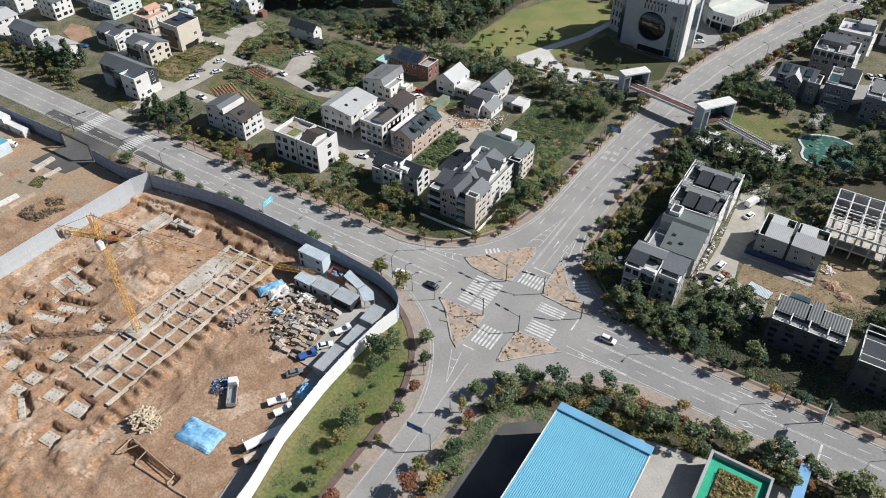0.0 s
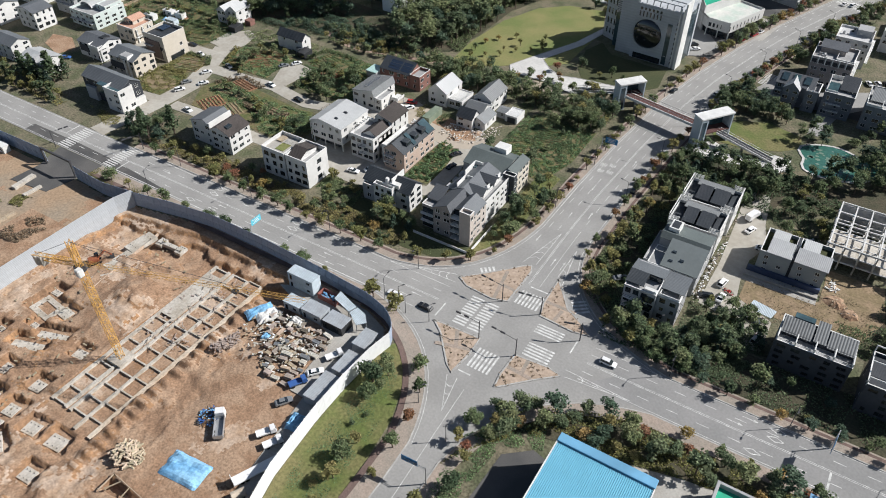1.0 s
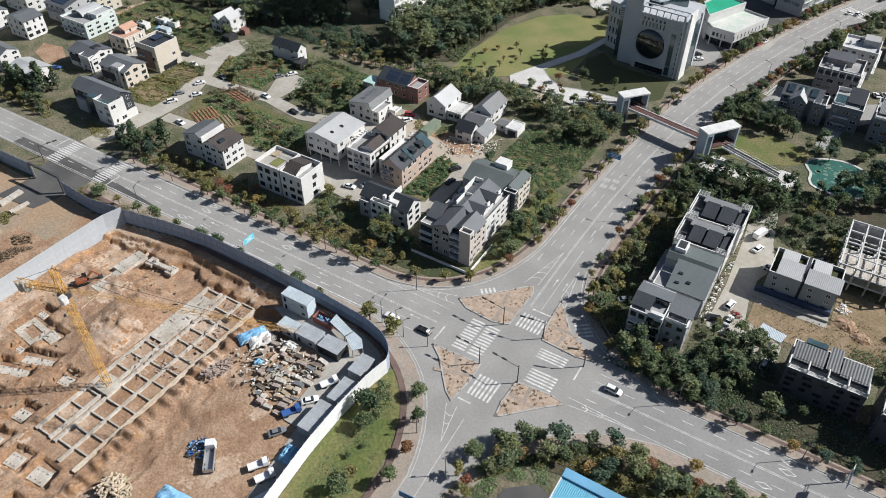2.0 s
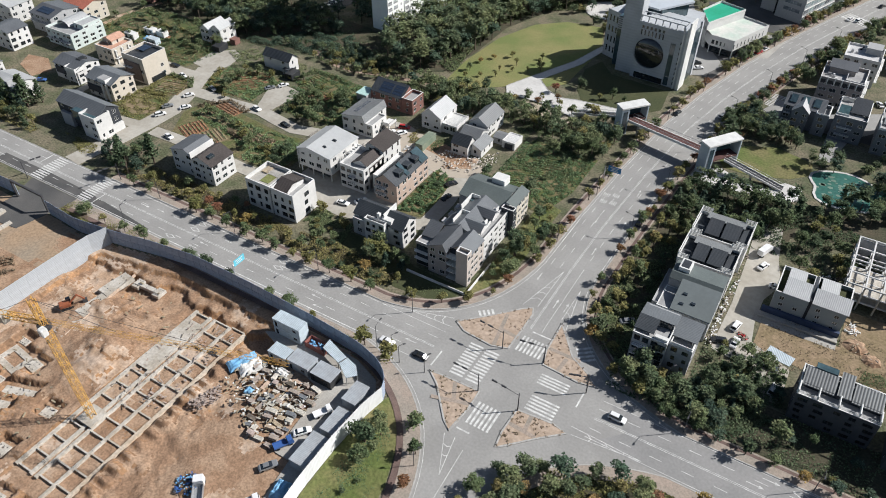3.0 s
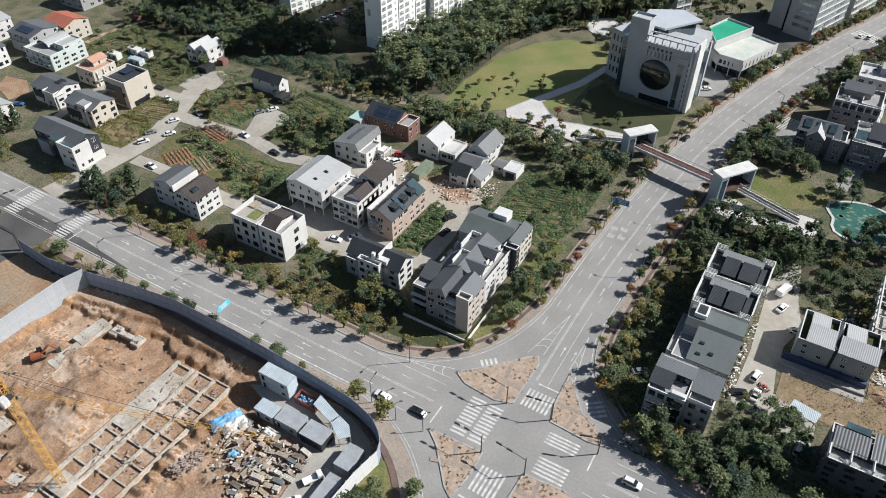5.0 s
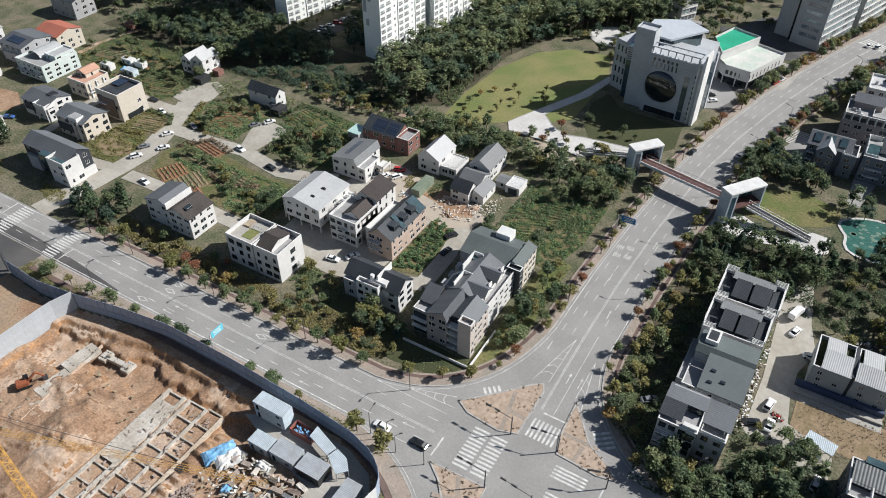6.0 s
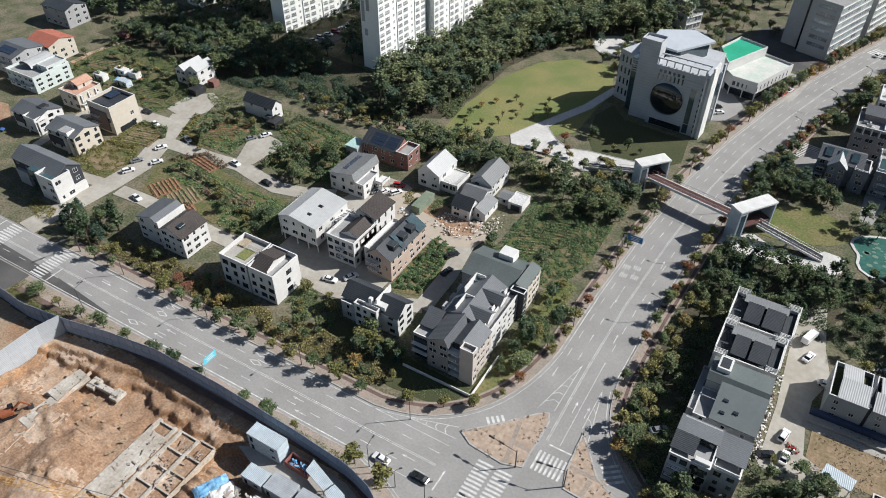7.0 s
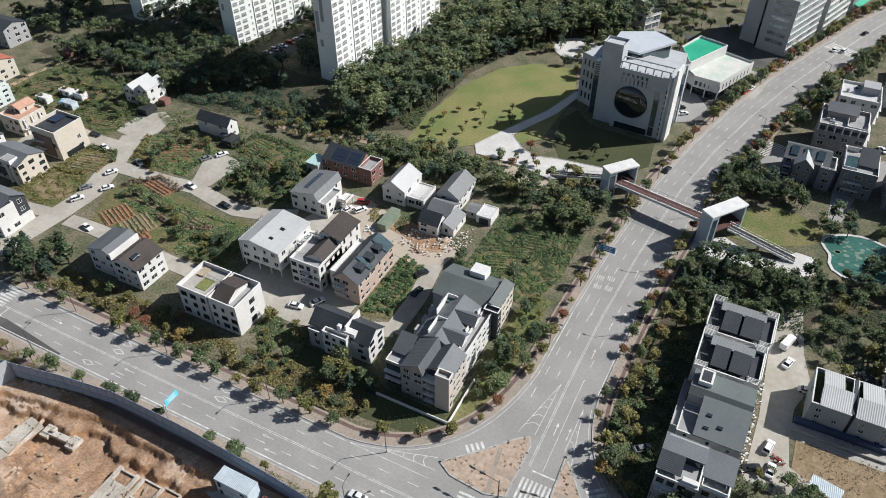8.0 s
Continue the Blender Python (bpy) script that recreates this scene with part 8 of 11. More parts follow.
def container(label, x0, x1, y0, y1, z0, z1, material, roof=None, name="site_container"):
    root = thing(name, pose((x0 + x1) / 2, (y0 + y1) / 2, z0), label, "container", "site containers")
    w, d, h = x1 - x0, y1 - y0, z1 - z0
    bm = bmesh.new()
    rects = [(0.6, 1.5, 0.1, 2.0), (w - 2.4, w - 1.2, 0.9, 1.8)] if w > 5 else []
    facade(bm, (-w / 2, -d / 2, 0), (1, 0, 0), w, h, rects)
    facade(bm, (w / 2, -d / 2, 0), (0, 1, 0), d, h, [])
    facade(bm, (w / 2, d / 2, 0), (-1, 0, 0), w, h, [])
    facade(bm, (-w / 2, d / 2, 0), (0, -1, 0), d, h, [])
    add_box(bm, -w / 2 + 0.25, w / 2 - 0.25, -d / 2 + 0.25, d / 2 - 0.25, 0, h - 0.02)
    body = part("body", bm, material, root)
    for r in rects:
        window(body, (-w / 2, -d / 2, 0), (1, 0, 0), r, STEEL_DARK)
    bm = bmesh.new()
    add_box(bm, -w / 2 - 0.08, w / 2 + 0.08, -d / 2 - 0.08, d / 2 + 0.08, h - 0.02, h + 0.1)
    bmesh.ops.bevel(bm, geom=bm.edges[:], offset=0.03, segments=1, affect="EDGES")
    part("roof", bm, roof or material, root)
    return root


container("pale blue two-storey site office container", -124.4, -115.2, 113.2, 116.8, -0.1, 2.7, CONTAINER)
container("pale blue site office container stacked on another", -124.4, -115.2, 113.2, 116.8, 2.8, 5.5, CONTAINER)
container("grey sheet metal storage hut", -93.4, -89.4, 103, 109.4, 0, 3.0, GREY_SHEET)
container("long grey sheet metal site hut by the fence", -93.3, -88.9, 83, 92, 0, 3.0, GREY_SHEET)
container("grey sheet metal hut by the fence", -92.8, -89.0, 93.6, 101, 0, 2.6, GREY_SHEET)
container("pale site hut among stacked materials", -119.6, -113.8, 105.4, 109.0, -0.1, 2.8, GREY_SHEET, CONTAINER)
container("grey site hut among stacked materials", -113.2, -106.4, 105.6, 110.0, -0.1, 3.0, GREY_SHEET)
container("grey open-fronted site hut", -105.4, -98.8, 105.4, 110.0, -0.1, 2.9, FRAME_DARK, GREY_SHEET)


def shelter(pts, z, label):
    cx, cy = sum(p[0] for p in pts) / len(pts), sum(p[1] for p in pts) / len(pts)
    root = thing("shelter", pose(cx, cy, 0), label, "shelter", "open shelters")
    bm = bmesh.new()
    add_prism(bm, [(x - cx, y - cy) for x, y in pts], z, z + 0.16)
    part("roof", bm, CONTAINER, root)
    for x, y in pts:
        bm = bmesh.new()
        k = 0.92
        add_box(bm, (x - cx) * k - 0.08, (x - cx) * k + 0.08, (y - cy) * k - 0.08, (y - cy) * k + 0.08, -0.1, z)
        part("post", bm, STEEL, root)


shelter([(-107.6, 113.6), (-101.0, 111.6), (-100.2, 114.2), (-107.8, 116.8)], 3.0, "open shelter with pale sheet roof by the fence")
shelter([(-100.6, 111.5), (-96.2, 108.6), (-94.2, 110.8), (-96.4, 113.2), (-99.8, 114.2)], 3.0, "open shelter with pale sheet roof by the fence")


def skip_bin(x, y, w, d, turn, material, label, fill=None):
    root = thing("skip", pose(x, y, 0, 0, 0, turn), label, "skip", "open bins")
    bm = bmesh.new()
    t, h = 0.12, 1.9
    for b in ((-w / 2, w / 2, -d / 2, -d / 2 + t), (-w / 2, w / 2, d / 2 - t, d / 2), (-w / 2, -w / 2 + t, -d / 2 + t, d / 2 - t), (w / 2 - t, w / 2, -d / 2 + t, d / 2 - t)):
        add_box(bm, *b, -0.1, h)
    add_box(bm, -w / 2 + t, w / 2 - t, -d / 2 + t, d / 2 - t, -0.1, 0.3)
    part("tub", bm, material, root)
    bm = bmesh.new()
    rnd = random.Random(int(x * 7))
    for _ in range(26):
        px, py = rnd.uniform(-w / 2 + 0.8, w / 2 - 0.8), rnd.uniform(-d / 2 + 0.5, d / 2 - 0.5)
        add_beam(bm, (px, py, 0.6 + rnd.random()), (px + rnd.uniform(-1, 1), py + rnd.uniform(-0.6, 0.6), 0.8 + rnd.random()), rnd.uniform(0.1, 0.4))
    tagged(part("scrap", bm, fill or TIMBER_GREY, root, "mixed scrap and offcuts"), kind="stuff")


skip_bin(-110.6, 114.8, 6.6, 2.9, -2, surface("rusty_red_steel", (0.30, 0.12, 0.10), 0.7, 1.5, 0.2, 0.4, 0.4), "rusty red open bin with blue scrap", TARP_BLUE)


# stacked timber, boards and scaffold parts in the storage yard
def stack(x, y, turn, length_m, width, layers, material, name="timber_stack", label="stack of weathered formwork timber", z=0.0, category="timber stack"):
    """Flat panels piled on two bearers, each slipped a little against the one below."""
    root = thing(name, pose(x, y, z, 0, 0, turn), label, category, "stacked building materials")
    rnd = random.Random(int(x * 31 + y * 17))
    bm = bmesh.new()
    for k in (-0.3, 0.3):
        add_box(bm, k * length_m - 0.08, k * length_m + 0.08, -width / 2, width / 2, 0, 0.14)
    part("bearer", bm, TIMBER_GREY, root)
    bm = bmesh.new()
    n = max(2, int(width / 0.32))
    for i in range(n):
        a = -width / 2 + i * width / n
        add_box(bm, -length_m / 2 + rnd.uniform(0, 0.15), length_m / 2 - rnd.uniform(0, 0.15), a + 0.015, a + width / n - 0.015, 0, 0.19 + rnd.uniform(-0.015, 0.015))
    me = mesh_of(bm, "panel", material)
    for k in range(layers):
        piece("panel", me, root, pose(rnd.uniform(-0.12, 0.12), rnd.uniform(-0.08, 0.08), 0.14 + k * 0.21, 0, 0, rnd.uniform(-3, 3) + (180 if k % 2 else 0)))
    return root


rnd = random.Random(77)
PALE = surface("pale_new_boards", (0.56, 0.53, 0.47), 0.9, 2.0, 0.2, 0.5, 0.4, (0.42, 0.38, 0.33), vary=0.2)
GREY_PIPES = surface("grey_scaffold_tubes", (0.30, 0.31, 0.32), 0.5, 2.0, 0.2, 0.5, 0.4, metal=0.5, vary=0.2)
DARK_BOARDS = surface("tarred_boards", (0.12, 0.10, 0.085), 0.8, 2.0, 0.25, 0.5, 0.4, (0.20, 0.165, 0.13), vary=0.3)
for row in range(11):
    y = 84.6 + row * 1.85
    x = max(-121.5, -109 - (y - 84) * 0.75) + rnd.uniform(0, 1.5)
    while x < -100.6:
        l = rnd.uniform(1.5, 3.1)
        if rnd.random() < 0.9:
            stack(x + l / 2, y + rnd.uniform(-0.25, 0.25), rnd.choice((4, 6, 4, 5, -4, 12, 88)) + rnd.uniform(-5, 5), l, rnd.uniform(0.8, 1.3), rnd.choice((1, 2, 3, 4, 5)),
                  rnd.choice((TIMBER, TIMBER_GREY, TIMBER_GREY, PALE, PALE, GREY_PIPES, DARK_BOARDS)), z=-0.02, label="pack of flat formwork panels on bearers")
        x += l + rnd.uniform(0.25, 0.9)


def tarp(x, y, w, d, h, turn, material, label, seed):
    """Sheeting thrown over a load, sagging in folds to the ground."""
    n = 12
    bm = bmesh.new()
    grid = [[None] * (n + 1) for _ in range(n + 1)]
    for i in range(n + 1):
        for j in range(n + 1):
            u, v = i / n * 2 - 1, j / n * 2 - 1
            e = max(abs(u), abs(v))
            k = noise.noise(Vector((u * 2.1, v * 2.1, seed)))
            z = h * (1 - max(0, (e - 0.6) / 0.4) ** 1.5) * (0.75 + 0.4 * k) + 0.06
            grid[i][j] = bm.verts.new((u * w / 2 * (1 + 0.08 * k), v * d / 2 * (1 + 0.08 * k), max(z, 0.02)))
    for i in range(n):
        for j in range(n):
            bm.faces.new((grid[i][j], grid[i + 1][j], grid[i + 1][j + 1], grid[i][j + 1]))
    me = mesh_of(bm, "tarpaulin", material)
    tagged(new("tarpaulin", me), label, "tarpaulin", "tarpaulins").matrix_basis = pose(x, y, ground_height(x, y) + 0.03 if x < -100 and y < 80 else 0.02, 0, 0, turn)


tarp(-104.4, 53.6, 11.0, 6.8, 1.1, 6, TARP_BLUE, "crumpled blue tarpaulin over a soil heap", 1)
tarp(-91.2, 77, 3.4, 5.0, 1.9, 10, TARP_BLUE, "blue tarpaulin over a parked load", 2)
tarp(-124.6, 100.5, 8.0, 4.2, 1.1, 62, TARP_BLUE, "torn blue tarpaulin over boards", 3)
tarp(-121.5, 100.4, 6.6, 4.6, 1.3, 60, TARP_WHITE, "white tarpaulin over stacked boards", 4)
tarp(-116.5, 94.5, 2.6, 2.4, 0.9, 20, TARP_BLUE, "small blue tarpaulin over boards", 5)
tarp(-113, 103, 4.0, 2.6, 1.5, -3, TARP_WHITE, "white tarpaulin over a load", 6)

# heap of short logs
LOG_WOOD = surface("cut_logs", (0.50, 0.42, 0.31), 0.9, 2.0, 0.25, 0.5, 0.4, (0.40, 0.31, 0.22), vary=0.25)
rnd = random.Random(12)
bm = bmesh.new()
add_tube(bm, (-0.75, 0, 0.25), (0.75, 0, 0.25), 0.27, 0.25, 6)
log_me = mesh_of(bm, "log", LOG_WOOD)
heap = thing("log_heap", pose(-119, 49.2, -0.2), "heap of short pale timber blocks on the soil", "timber heap")
for _ in range(120):
    a, r = rnd.uniform(0, 6.28), rnd.random() ** 0.6
    x, y = math.cos(a) * r * 4.6, math.sin(a) * r * 3.4
    piece("log", log_me, heap, pose(x, y, max(0, (1 - r) * 1.0 + rnd.uniform(-0.1, 0.3)), rnd.uniform(-20, 20), rnd.uniform(-20, 20), rnd.uniform(0, 180)))

# frames of stakes and boards round a trench
trench = thing("trench_frame", pose(-110, 40, -0.35), "timber batter boards round a trench", "batter boards")
for a, b in (((-7.3, -0.5), (-7.4, 4.1)), ((-7.4, 4.1), (9.0, 2.7)), ((9.0, 2.7), (9.3, 0.1)), ((-1.2, -0.3), (9.3, 0.1)), ((-6.2, 0.4), (-4.4, 3.8)), ((9.3, 0.1), (15.4, 0.3)), ((-1.2, -0.3), (-1.6, 3.6))):
    bm = bmesh.new()
    add_beam(bm, (*a, 0.45), (*b, 0.45), 0.16, 0.3)
    for p in (a, b):
        add_box(bm, p[0] - 0.1, p[0] + 0.1, p[1] - 0.1, p[1] + 0.1, -0.2, 0.8)
    part("board", bm, TIMBER, trench)


# ---- large buildings ----
CHURCH = surface("church_panels", (0.45, 0.475, 0.50), 0.8, 1.0, 0.05, 0.12, 0.3, (0.36, 0.37, 0.38), bump=0.05, stripe=("Z", 1.2, 0.12))
SHEET_ROOF = surface("pale_blue_sheet_roof", (0.50, 0.54, 0.58), 0.4, 0.6, 0.05, 0.08, 0.3, (0.44, 0.48, 0.52), bump=0.2)


def church():
    root = thing("church", pose(-85.9, 304.5, 0, 0, 0, -4.4), "pale grey modern church with round window and tall tower", "church")
    # main front with the round opening
    bm = bmesh.new()
    n, cx, cz, r = 40, -0.8, 12.0, 6.5
    x0, x1, z1 = -7.2, 13.4, 24.6
    ring = [bm.verts.new((cx + r * math.cos(2 * math.pi * i / n), 0, cz + r * math.sin(2 * math.pi * i / n))) for i in range(n)]
    back = [bm.verts.new((v.co.x, 0.7, v.co.z)) for v in ring]
    edge = []
    for i in range(n):
        a = 2 * math.pi * i / n
        c, s = math.cos(a), math.sin(a)
        k = min((x1 - cx) / c if c > 1e-6 else 1e9, (x0 - cx) / c if c < -1e-6 else 1e9, (z1 - cz) / s if s > 1e-6 else 1e9, -cz / s if s < -1e-6 else 1e9)
        edge.append(bm.verts.new((cx + c * k, 0, cz + s * k)))
    for i in range(n):
        j = (i + 1) % n
        bm.faces.new((ring[i], ring[j], edge[j], edge[i]))
        bm.faces.new((ring[i], back[i], back[j], ring[j]))
    for x, z in ((x0, 0), (x1, 0), (x1, z1), (x0, z1)):
        near = sorted(edge, key=lambda v: (v.co.x - x) ** 2 + (v.co.z - z) ** 2)[:2]
        bm.faces.new((bm.verts.new((x, 0, z)), *near))
    add_box(bm, x0, x1, 0.9, 17, 0, 23.7)
    add_box(bm, x0, x0 + 0.4, 0.01, 0.9, 0, z1)
    add_box(bm, x1 - 0.4, x1, 0.01, 0.9, 0, z1)
    add_box(bm, x0 + 0.4, x1 - 0.4, 0.01, 0.9, z1 - 0.4, z1)
    front = part("wall", bm, CHURCH, root)
    bm = bmesh.new()
    rows = [[bm.verts.new((cx + k * r * math.cos(2 * math.pi * i / n), 0.6 - 2.0 * math.sqrt(max(0.0, 1 - k * k)), cz + k * r * math.sin(2 * math.pi * i / n))) for i in range(n)] for k in (0.99, 0.93, 0.8, 0.6, 0.35)]
    for p, q in zip(rows, rows[1:]):
        for i in range(n):
            bm.faces.new((p[i], p[(i + 1) % n], q[(i + 1) % n], q[i]))
    bm.faces.new(rows[-1])
    dome = part("round_window", bm, GLASS, front, "large dark domed round window")
    for p in dome.data.polygons:
        p.use_smooth = True
    bm = bmesh.new()
    for i in range(n):
        a, b = 2 * math.pi * i / n, 2 * math.pi * (i + 1) / n
        add_beam(bm, (cx + (r + 0.15) * math.cos(a), -0.08, cz + (r + 0.15) * math.sin(a)), (cx + (r + 0.15) * math.cos(b), -0.08, cz + (r + 0.15) * math.sin(b)), 0.34, 0.3)
    part("window_ring", bm, CHURCH, front)
    for x, y in ((13.42, -0.7), (11.9, -0.5)):
        bm = bmesh.new()
        add_box(bm, x, x + 0.5, y, 0.9 if x > 13 else -0.01, 0, 26.4)
        part("fin", bm, TRIM, root, "white vertical fin")
    bm = bmesh.new()
    add_box(bm, -5.6, 7.0, -0.14, -0.02, 0.2, 2.7)
    part("entrance_glazing", bm, GLASS, front, "dark glazed entrance front")
    for z in (4.4, 19.0, 21.6):
        bm = bmesh.new()
        add_box(bm, x0 + 0.1, x1 - 2.0, -0.12, -0.02, z - 0.09, z + 0.09)
        part("string_course", bm, CHURCH, front)
    # slots of windows above the round window and on the side
    bm = bmesh.new()
    add_box(bm, -0.28, 0.28, -0.06, 0.25, 0, 2.3)
    slot = mesh_of(bm, "slot_window", GLASS)
    for i in range(7):
        piece("slot_window", slot, front, pose(-5.4 + i * 1.55, 0, 19.2))
    for i in range(6):
        piece("slot_window", slot, front, pose(-5.0 + i * 1.75, 0, 22.0) @ Matrix.Diagonal((1.6, 1, 0.5, 1)))
    for i in range(9):
        piece("slot_window", slot, front, pose(11.6, 0, 1.5 + i * 2.2) @ Matrix.Diagonal((0.7, 1, 0.5, 1)))
    bm = bmesh.new()
    add_box(bm, 7.6, 9.6, -0.08, 0.2, 0.5, 19)
    part("glazing", bm, GLASS_BLUE, front, "tall dark glazing strip")
    # roof pergola
    for i in range(7):
        bm = bmesh.new()
        add_beam(bm, (-6.5 + i * 3.0, 0.6, 26.6), (-6.5 + i * 3.0, 5.0, 26.6), 0.45)
        add_box(bm, -6.7 + i * 3.0, -6.3 + i * 3.0, 0.4, 0.8, 24.6, 26.4)
        part("pergola_beam", bm, CHURCH, root)
    for y in (0.7, 4.8):
        bm = bmesh.new()
        add_box(bm, -7, 12, y - 0.25, y + 0.25, 26.8, 27.2)
        part("pergola_rail", bm, CHURCH, root)
    # tall stair tower and its glazed joint
    bm = bmesh.new()
    facade(bm, (-14.8, 1.5, 0), (1, 0, 0), 7.6, 32.4, [])
    facade(bm, (-7.2, 1.5, 0), (0, 1, 0), 6.0, 32.4, [])
    facade(bm, (-7.2, 7.5, 0), (-1, 0, 0), 7.6, 32.4, [])
    facade(bm, (-14.8, 7.5, 0), (0, -1, 0), 6.0, 32.4, [])
    add_box(bm, -14.4, -7.6, 1.9, 7.1, 0, 31.5)
    tower = part("tower", bm, CHURCH, root, "tall plain tower")
    bm = bmesh.new()
    add_box(bm, -18.2, -14.8, 5.5, 12, 0, 22)
    joint = part("glazed_joint", bm, GLASS_BLUE, root, "dark glazed stair hall")
    for i in range(6):
        bm = bmesh.new()
        add_box(bm, -18.3, -14.8, 5.3, 5.5, 16.5 + i * 0.9, 16.9 + i * 0.9)
        part("louvre", bm, CHURCH, joint)
    # west wing, turned away
    wing = bmesh.new()
    rects = [(1.4 + i * 2.0, 2.2 + i * 2.0, 2.5 + s * 4.6, 5.2 + s * 4.6) for i in range(3) for s in range(4)]
    facade(wing, (-26, 12, 0), (0.94, -0.34, 0), 8.2, 21, rects)
    add_prism(wing, [(-25.6, 12.4), (-18.4, 9.8), (-15, 18), (-22, 22)], 0, 20.8)
    wing_ob = part("wing", wing, CHURCH, root)
    for rc in rects:
        window(wing_ob, (-26, 12, 0), (0.94, -0.34, 0), rc, FRAME_DARK)
    # hall behind with a wedge roof on dark glazing
    bm = bmesh.new()
    add_prism(bm, [(-15, 15), (3, 13), (9, 18), (9, 34), (-14, 34)], 0, 20)
    hall = part("hall", bm, CHURCH, root)
    bm = bmesh.new()
    add_prism(bm, [(-14, 15), (-3, 13.5), (3.4, 27), (-5.4, 32), (-15.4, 25.4)], 20, 25.4)
    part("clerestory", bm, GLASS_BLUE, root, "dark clerestory glazing")
    bm = bmesh.new()
    add_prism(bm, [(-16, 12.5), (-4, 11.5), (5.2, 28), (-5, 33.4), (-16.8, 26)], 25.4, 26.2)
    part("roof", bm, SHEET_ROOF, root, "smooth pale blue wedge roof")
    # east fin and side front
    bm = bmesh.new()
    add_prism(bm, [(13.93, -0.75), (14.6, -0.75), (14.6, 5.6), (13.93, 5.6)], 0, 29)
    part("fin", bm, TRIM, root, "tall white fin wall")
    bm = bmesh.new()
    add_box(bm, 13.45, 13.8, 5.8, 15, 0.6, 22)
    part("side_glazing", bm, GLASS_BLUE, root, "dark side glazing")
    bm = bmesh.new()
    add_box(bm, 13.45, 14.0, 15.2, 17, 0, 24)
    part("pier", bm, CHURCH, root)


church()


def corner_shop():
    root = thing("commercial_building", pose(-65.8, 358.6, 0), "white two-storey commercial building with green roof", "building")
    bm = bmesh.new()
    low = [(-10.5, -8), (-5, -14.5), (5.7, -16), (14.7, 9), (2, 13.5)]
    add_prism(bm, low, 3.6, 7.6)
    part("wall", bm, RENDER_WHITE, root)
    bm = bmesh.new()
    add_strip(bm, low + [low[0], low[1]], 0.0, 0.3, 7.6, 8.5)
    part("parapet", bm, RENDER_WHITE, root)
    bm = bmesh.new()
    add_prism(bm, [(-9.5, -7.6), (-4.7, -13.5), (5.2, -15), (13.8, 8.4), (2.2, 12.6)], 7.58, 7.64)
    part("roof_deck", bm, surface("pale_roof_deck", (0.58, 0.58, 0.54), 0.8, 1.0, 0.08, 0.15, 0.4, (0.42, 0.52, 0.45)), root)
    bm = bmesh.new()
    add_prism(bm, [(-9.8, -7), (-4.5, -13), (5, -14.6), (13.8, 8.6), (2, 12.8)], 0, 3.6)
    part("shopfront", bm, GLASS, root, "dark recessed shop glazing")
    for x, y in low + [(10, -4), (-8, -11), (0.5, -15.2)]:
        bm = bmesh.new()
        add_tube(bm, (x * 0.98, y * 0.98, 0), (x * 0.98, y * 0.98, 3.6), 0.25, 0.25, 8)
        part("column", bm, TRIM, root)
    up = [(-14.8, 2.5), (-8.2, -11), (2.5, 12.5), (-9.8, 17)]
    bm = bmesh.new()
    add_prism(bm, up, 0, 11)
    part("upper_wall", bm, RENDER_WHITE, root)
    bm = bmesh.new()
    add_prism(bm, [(x * 0.94 - 0.4, y * 0.94 + 0.3) for x, y in up], 11, 11.06)
    part("green_roof_deck", bm, GREEN_COAT, root, "bright green coated roof deck")
    bm = bmesh.new()
    add_strip(bm, up + [up[0], up[1]], 0.0, 0.3, 10.8, 11.9)
    part("parapet", bm, RENDER_WHITE, root)
    for i in range(9):
        bm = bmesh.new()
        a = Vector((5.75 + i * 0.95, -15.9 + i * 2.65, 0))
        add_box(bm, a.x - 0.15, a.x + 0.2, a.y, a.y + 1.5, 4.6, 6.6)
        part("window", bm, GLASS, root)
    for i in range(5):
        bm = bmesh.new()
        add_box(bm, -4.2 + i * 1.9, -3.0 + i * 1.9, -14.8 - i * 0.22, -14.4, 4.6, 6.4)
        part("window", bm, GLASS, root)


corner_shop()


def flat_window(parent, o, rect):
    """A balcony window of the flats: blue-grey glass behind white bars and a sill rail."""
    w, h = round(rect[1] - rect[0], 2), round(rect[3] - rect[2], 2)
    key = (w, h, "flat")
    if key not in WINDOWS:
        bm = bmesh.new()
        add_box(bm, 0.02, w - 0.02, 0.10, 0.15, 0.02, h - 0.02)
        n, k = len(bm.faces), 3 if w > 2 else 1
        xs = sorted({round(v, 3) for i in range(k + 1) for v in (i * (w - 0.12) / k, i * (w - 0.12) / k + 0.12)})
        zs = [0.0, 0.12, h * 0.36, h * 0.36 + 0.1, h - 0.12, h]
        lattice(bm, xs, zs, {(2 * i + 1, j) for i in range(k) for j in (1, 3)}, -0.04, 0.097)
        me = mesh_of(bm, "window", FLAT_GLASS)
        me.materials.append(TRIM)
        for p in me.polygons:
            p.material_index = 1 if p.index >= n else 0
        WINDOWS[key] = me
    m = Matrix.Translation(Vector(o) + Vector((0, rect[0], rect[2]))) @ Matrix.Rotation(math.pi / 2, 4, "Z")
    return piece("window", WINDOWS[key], parent, m)


FLAT_GLASS = surface("balcony_glass", (0.22, 0.26, 0.28), 0.2, 0.7, 0.3, 0.3, 0.4, (0.44, 0.48, 0.48), bump=0.0, spec=0.8, vary=0.6)


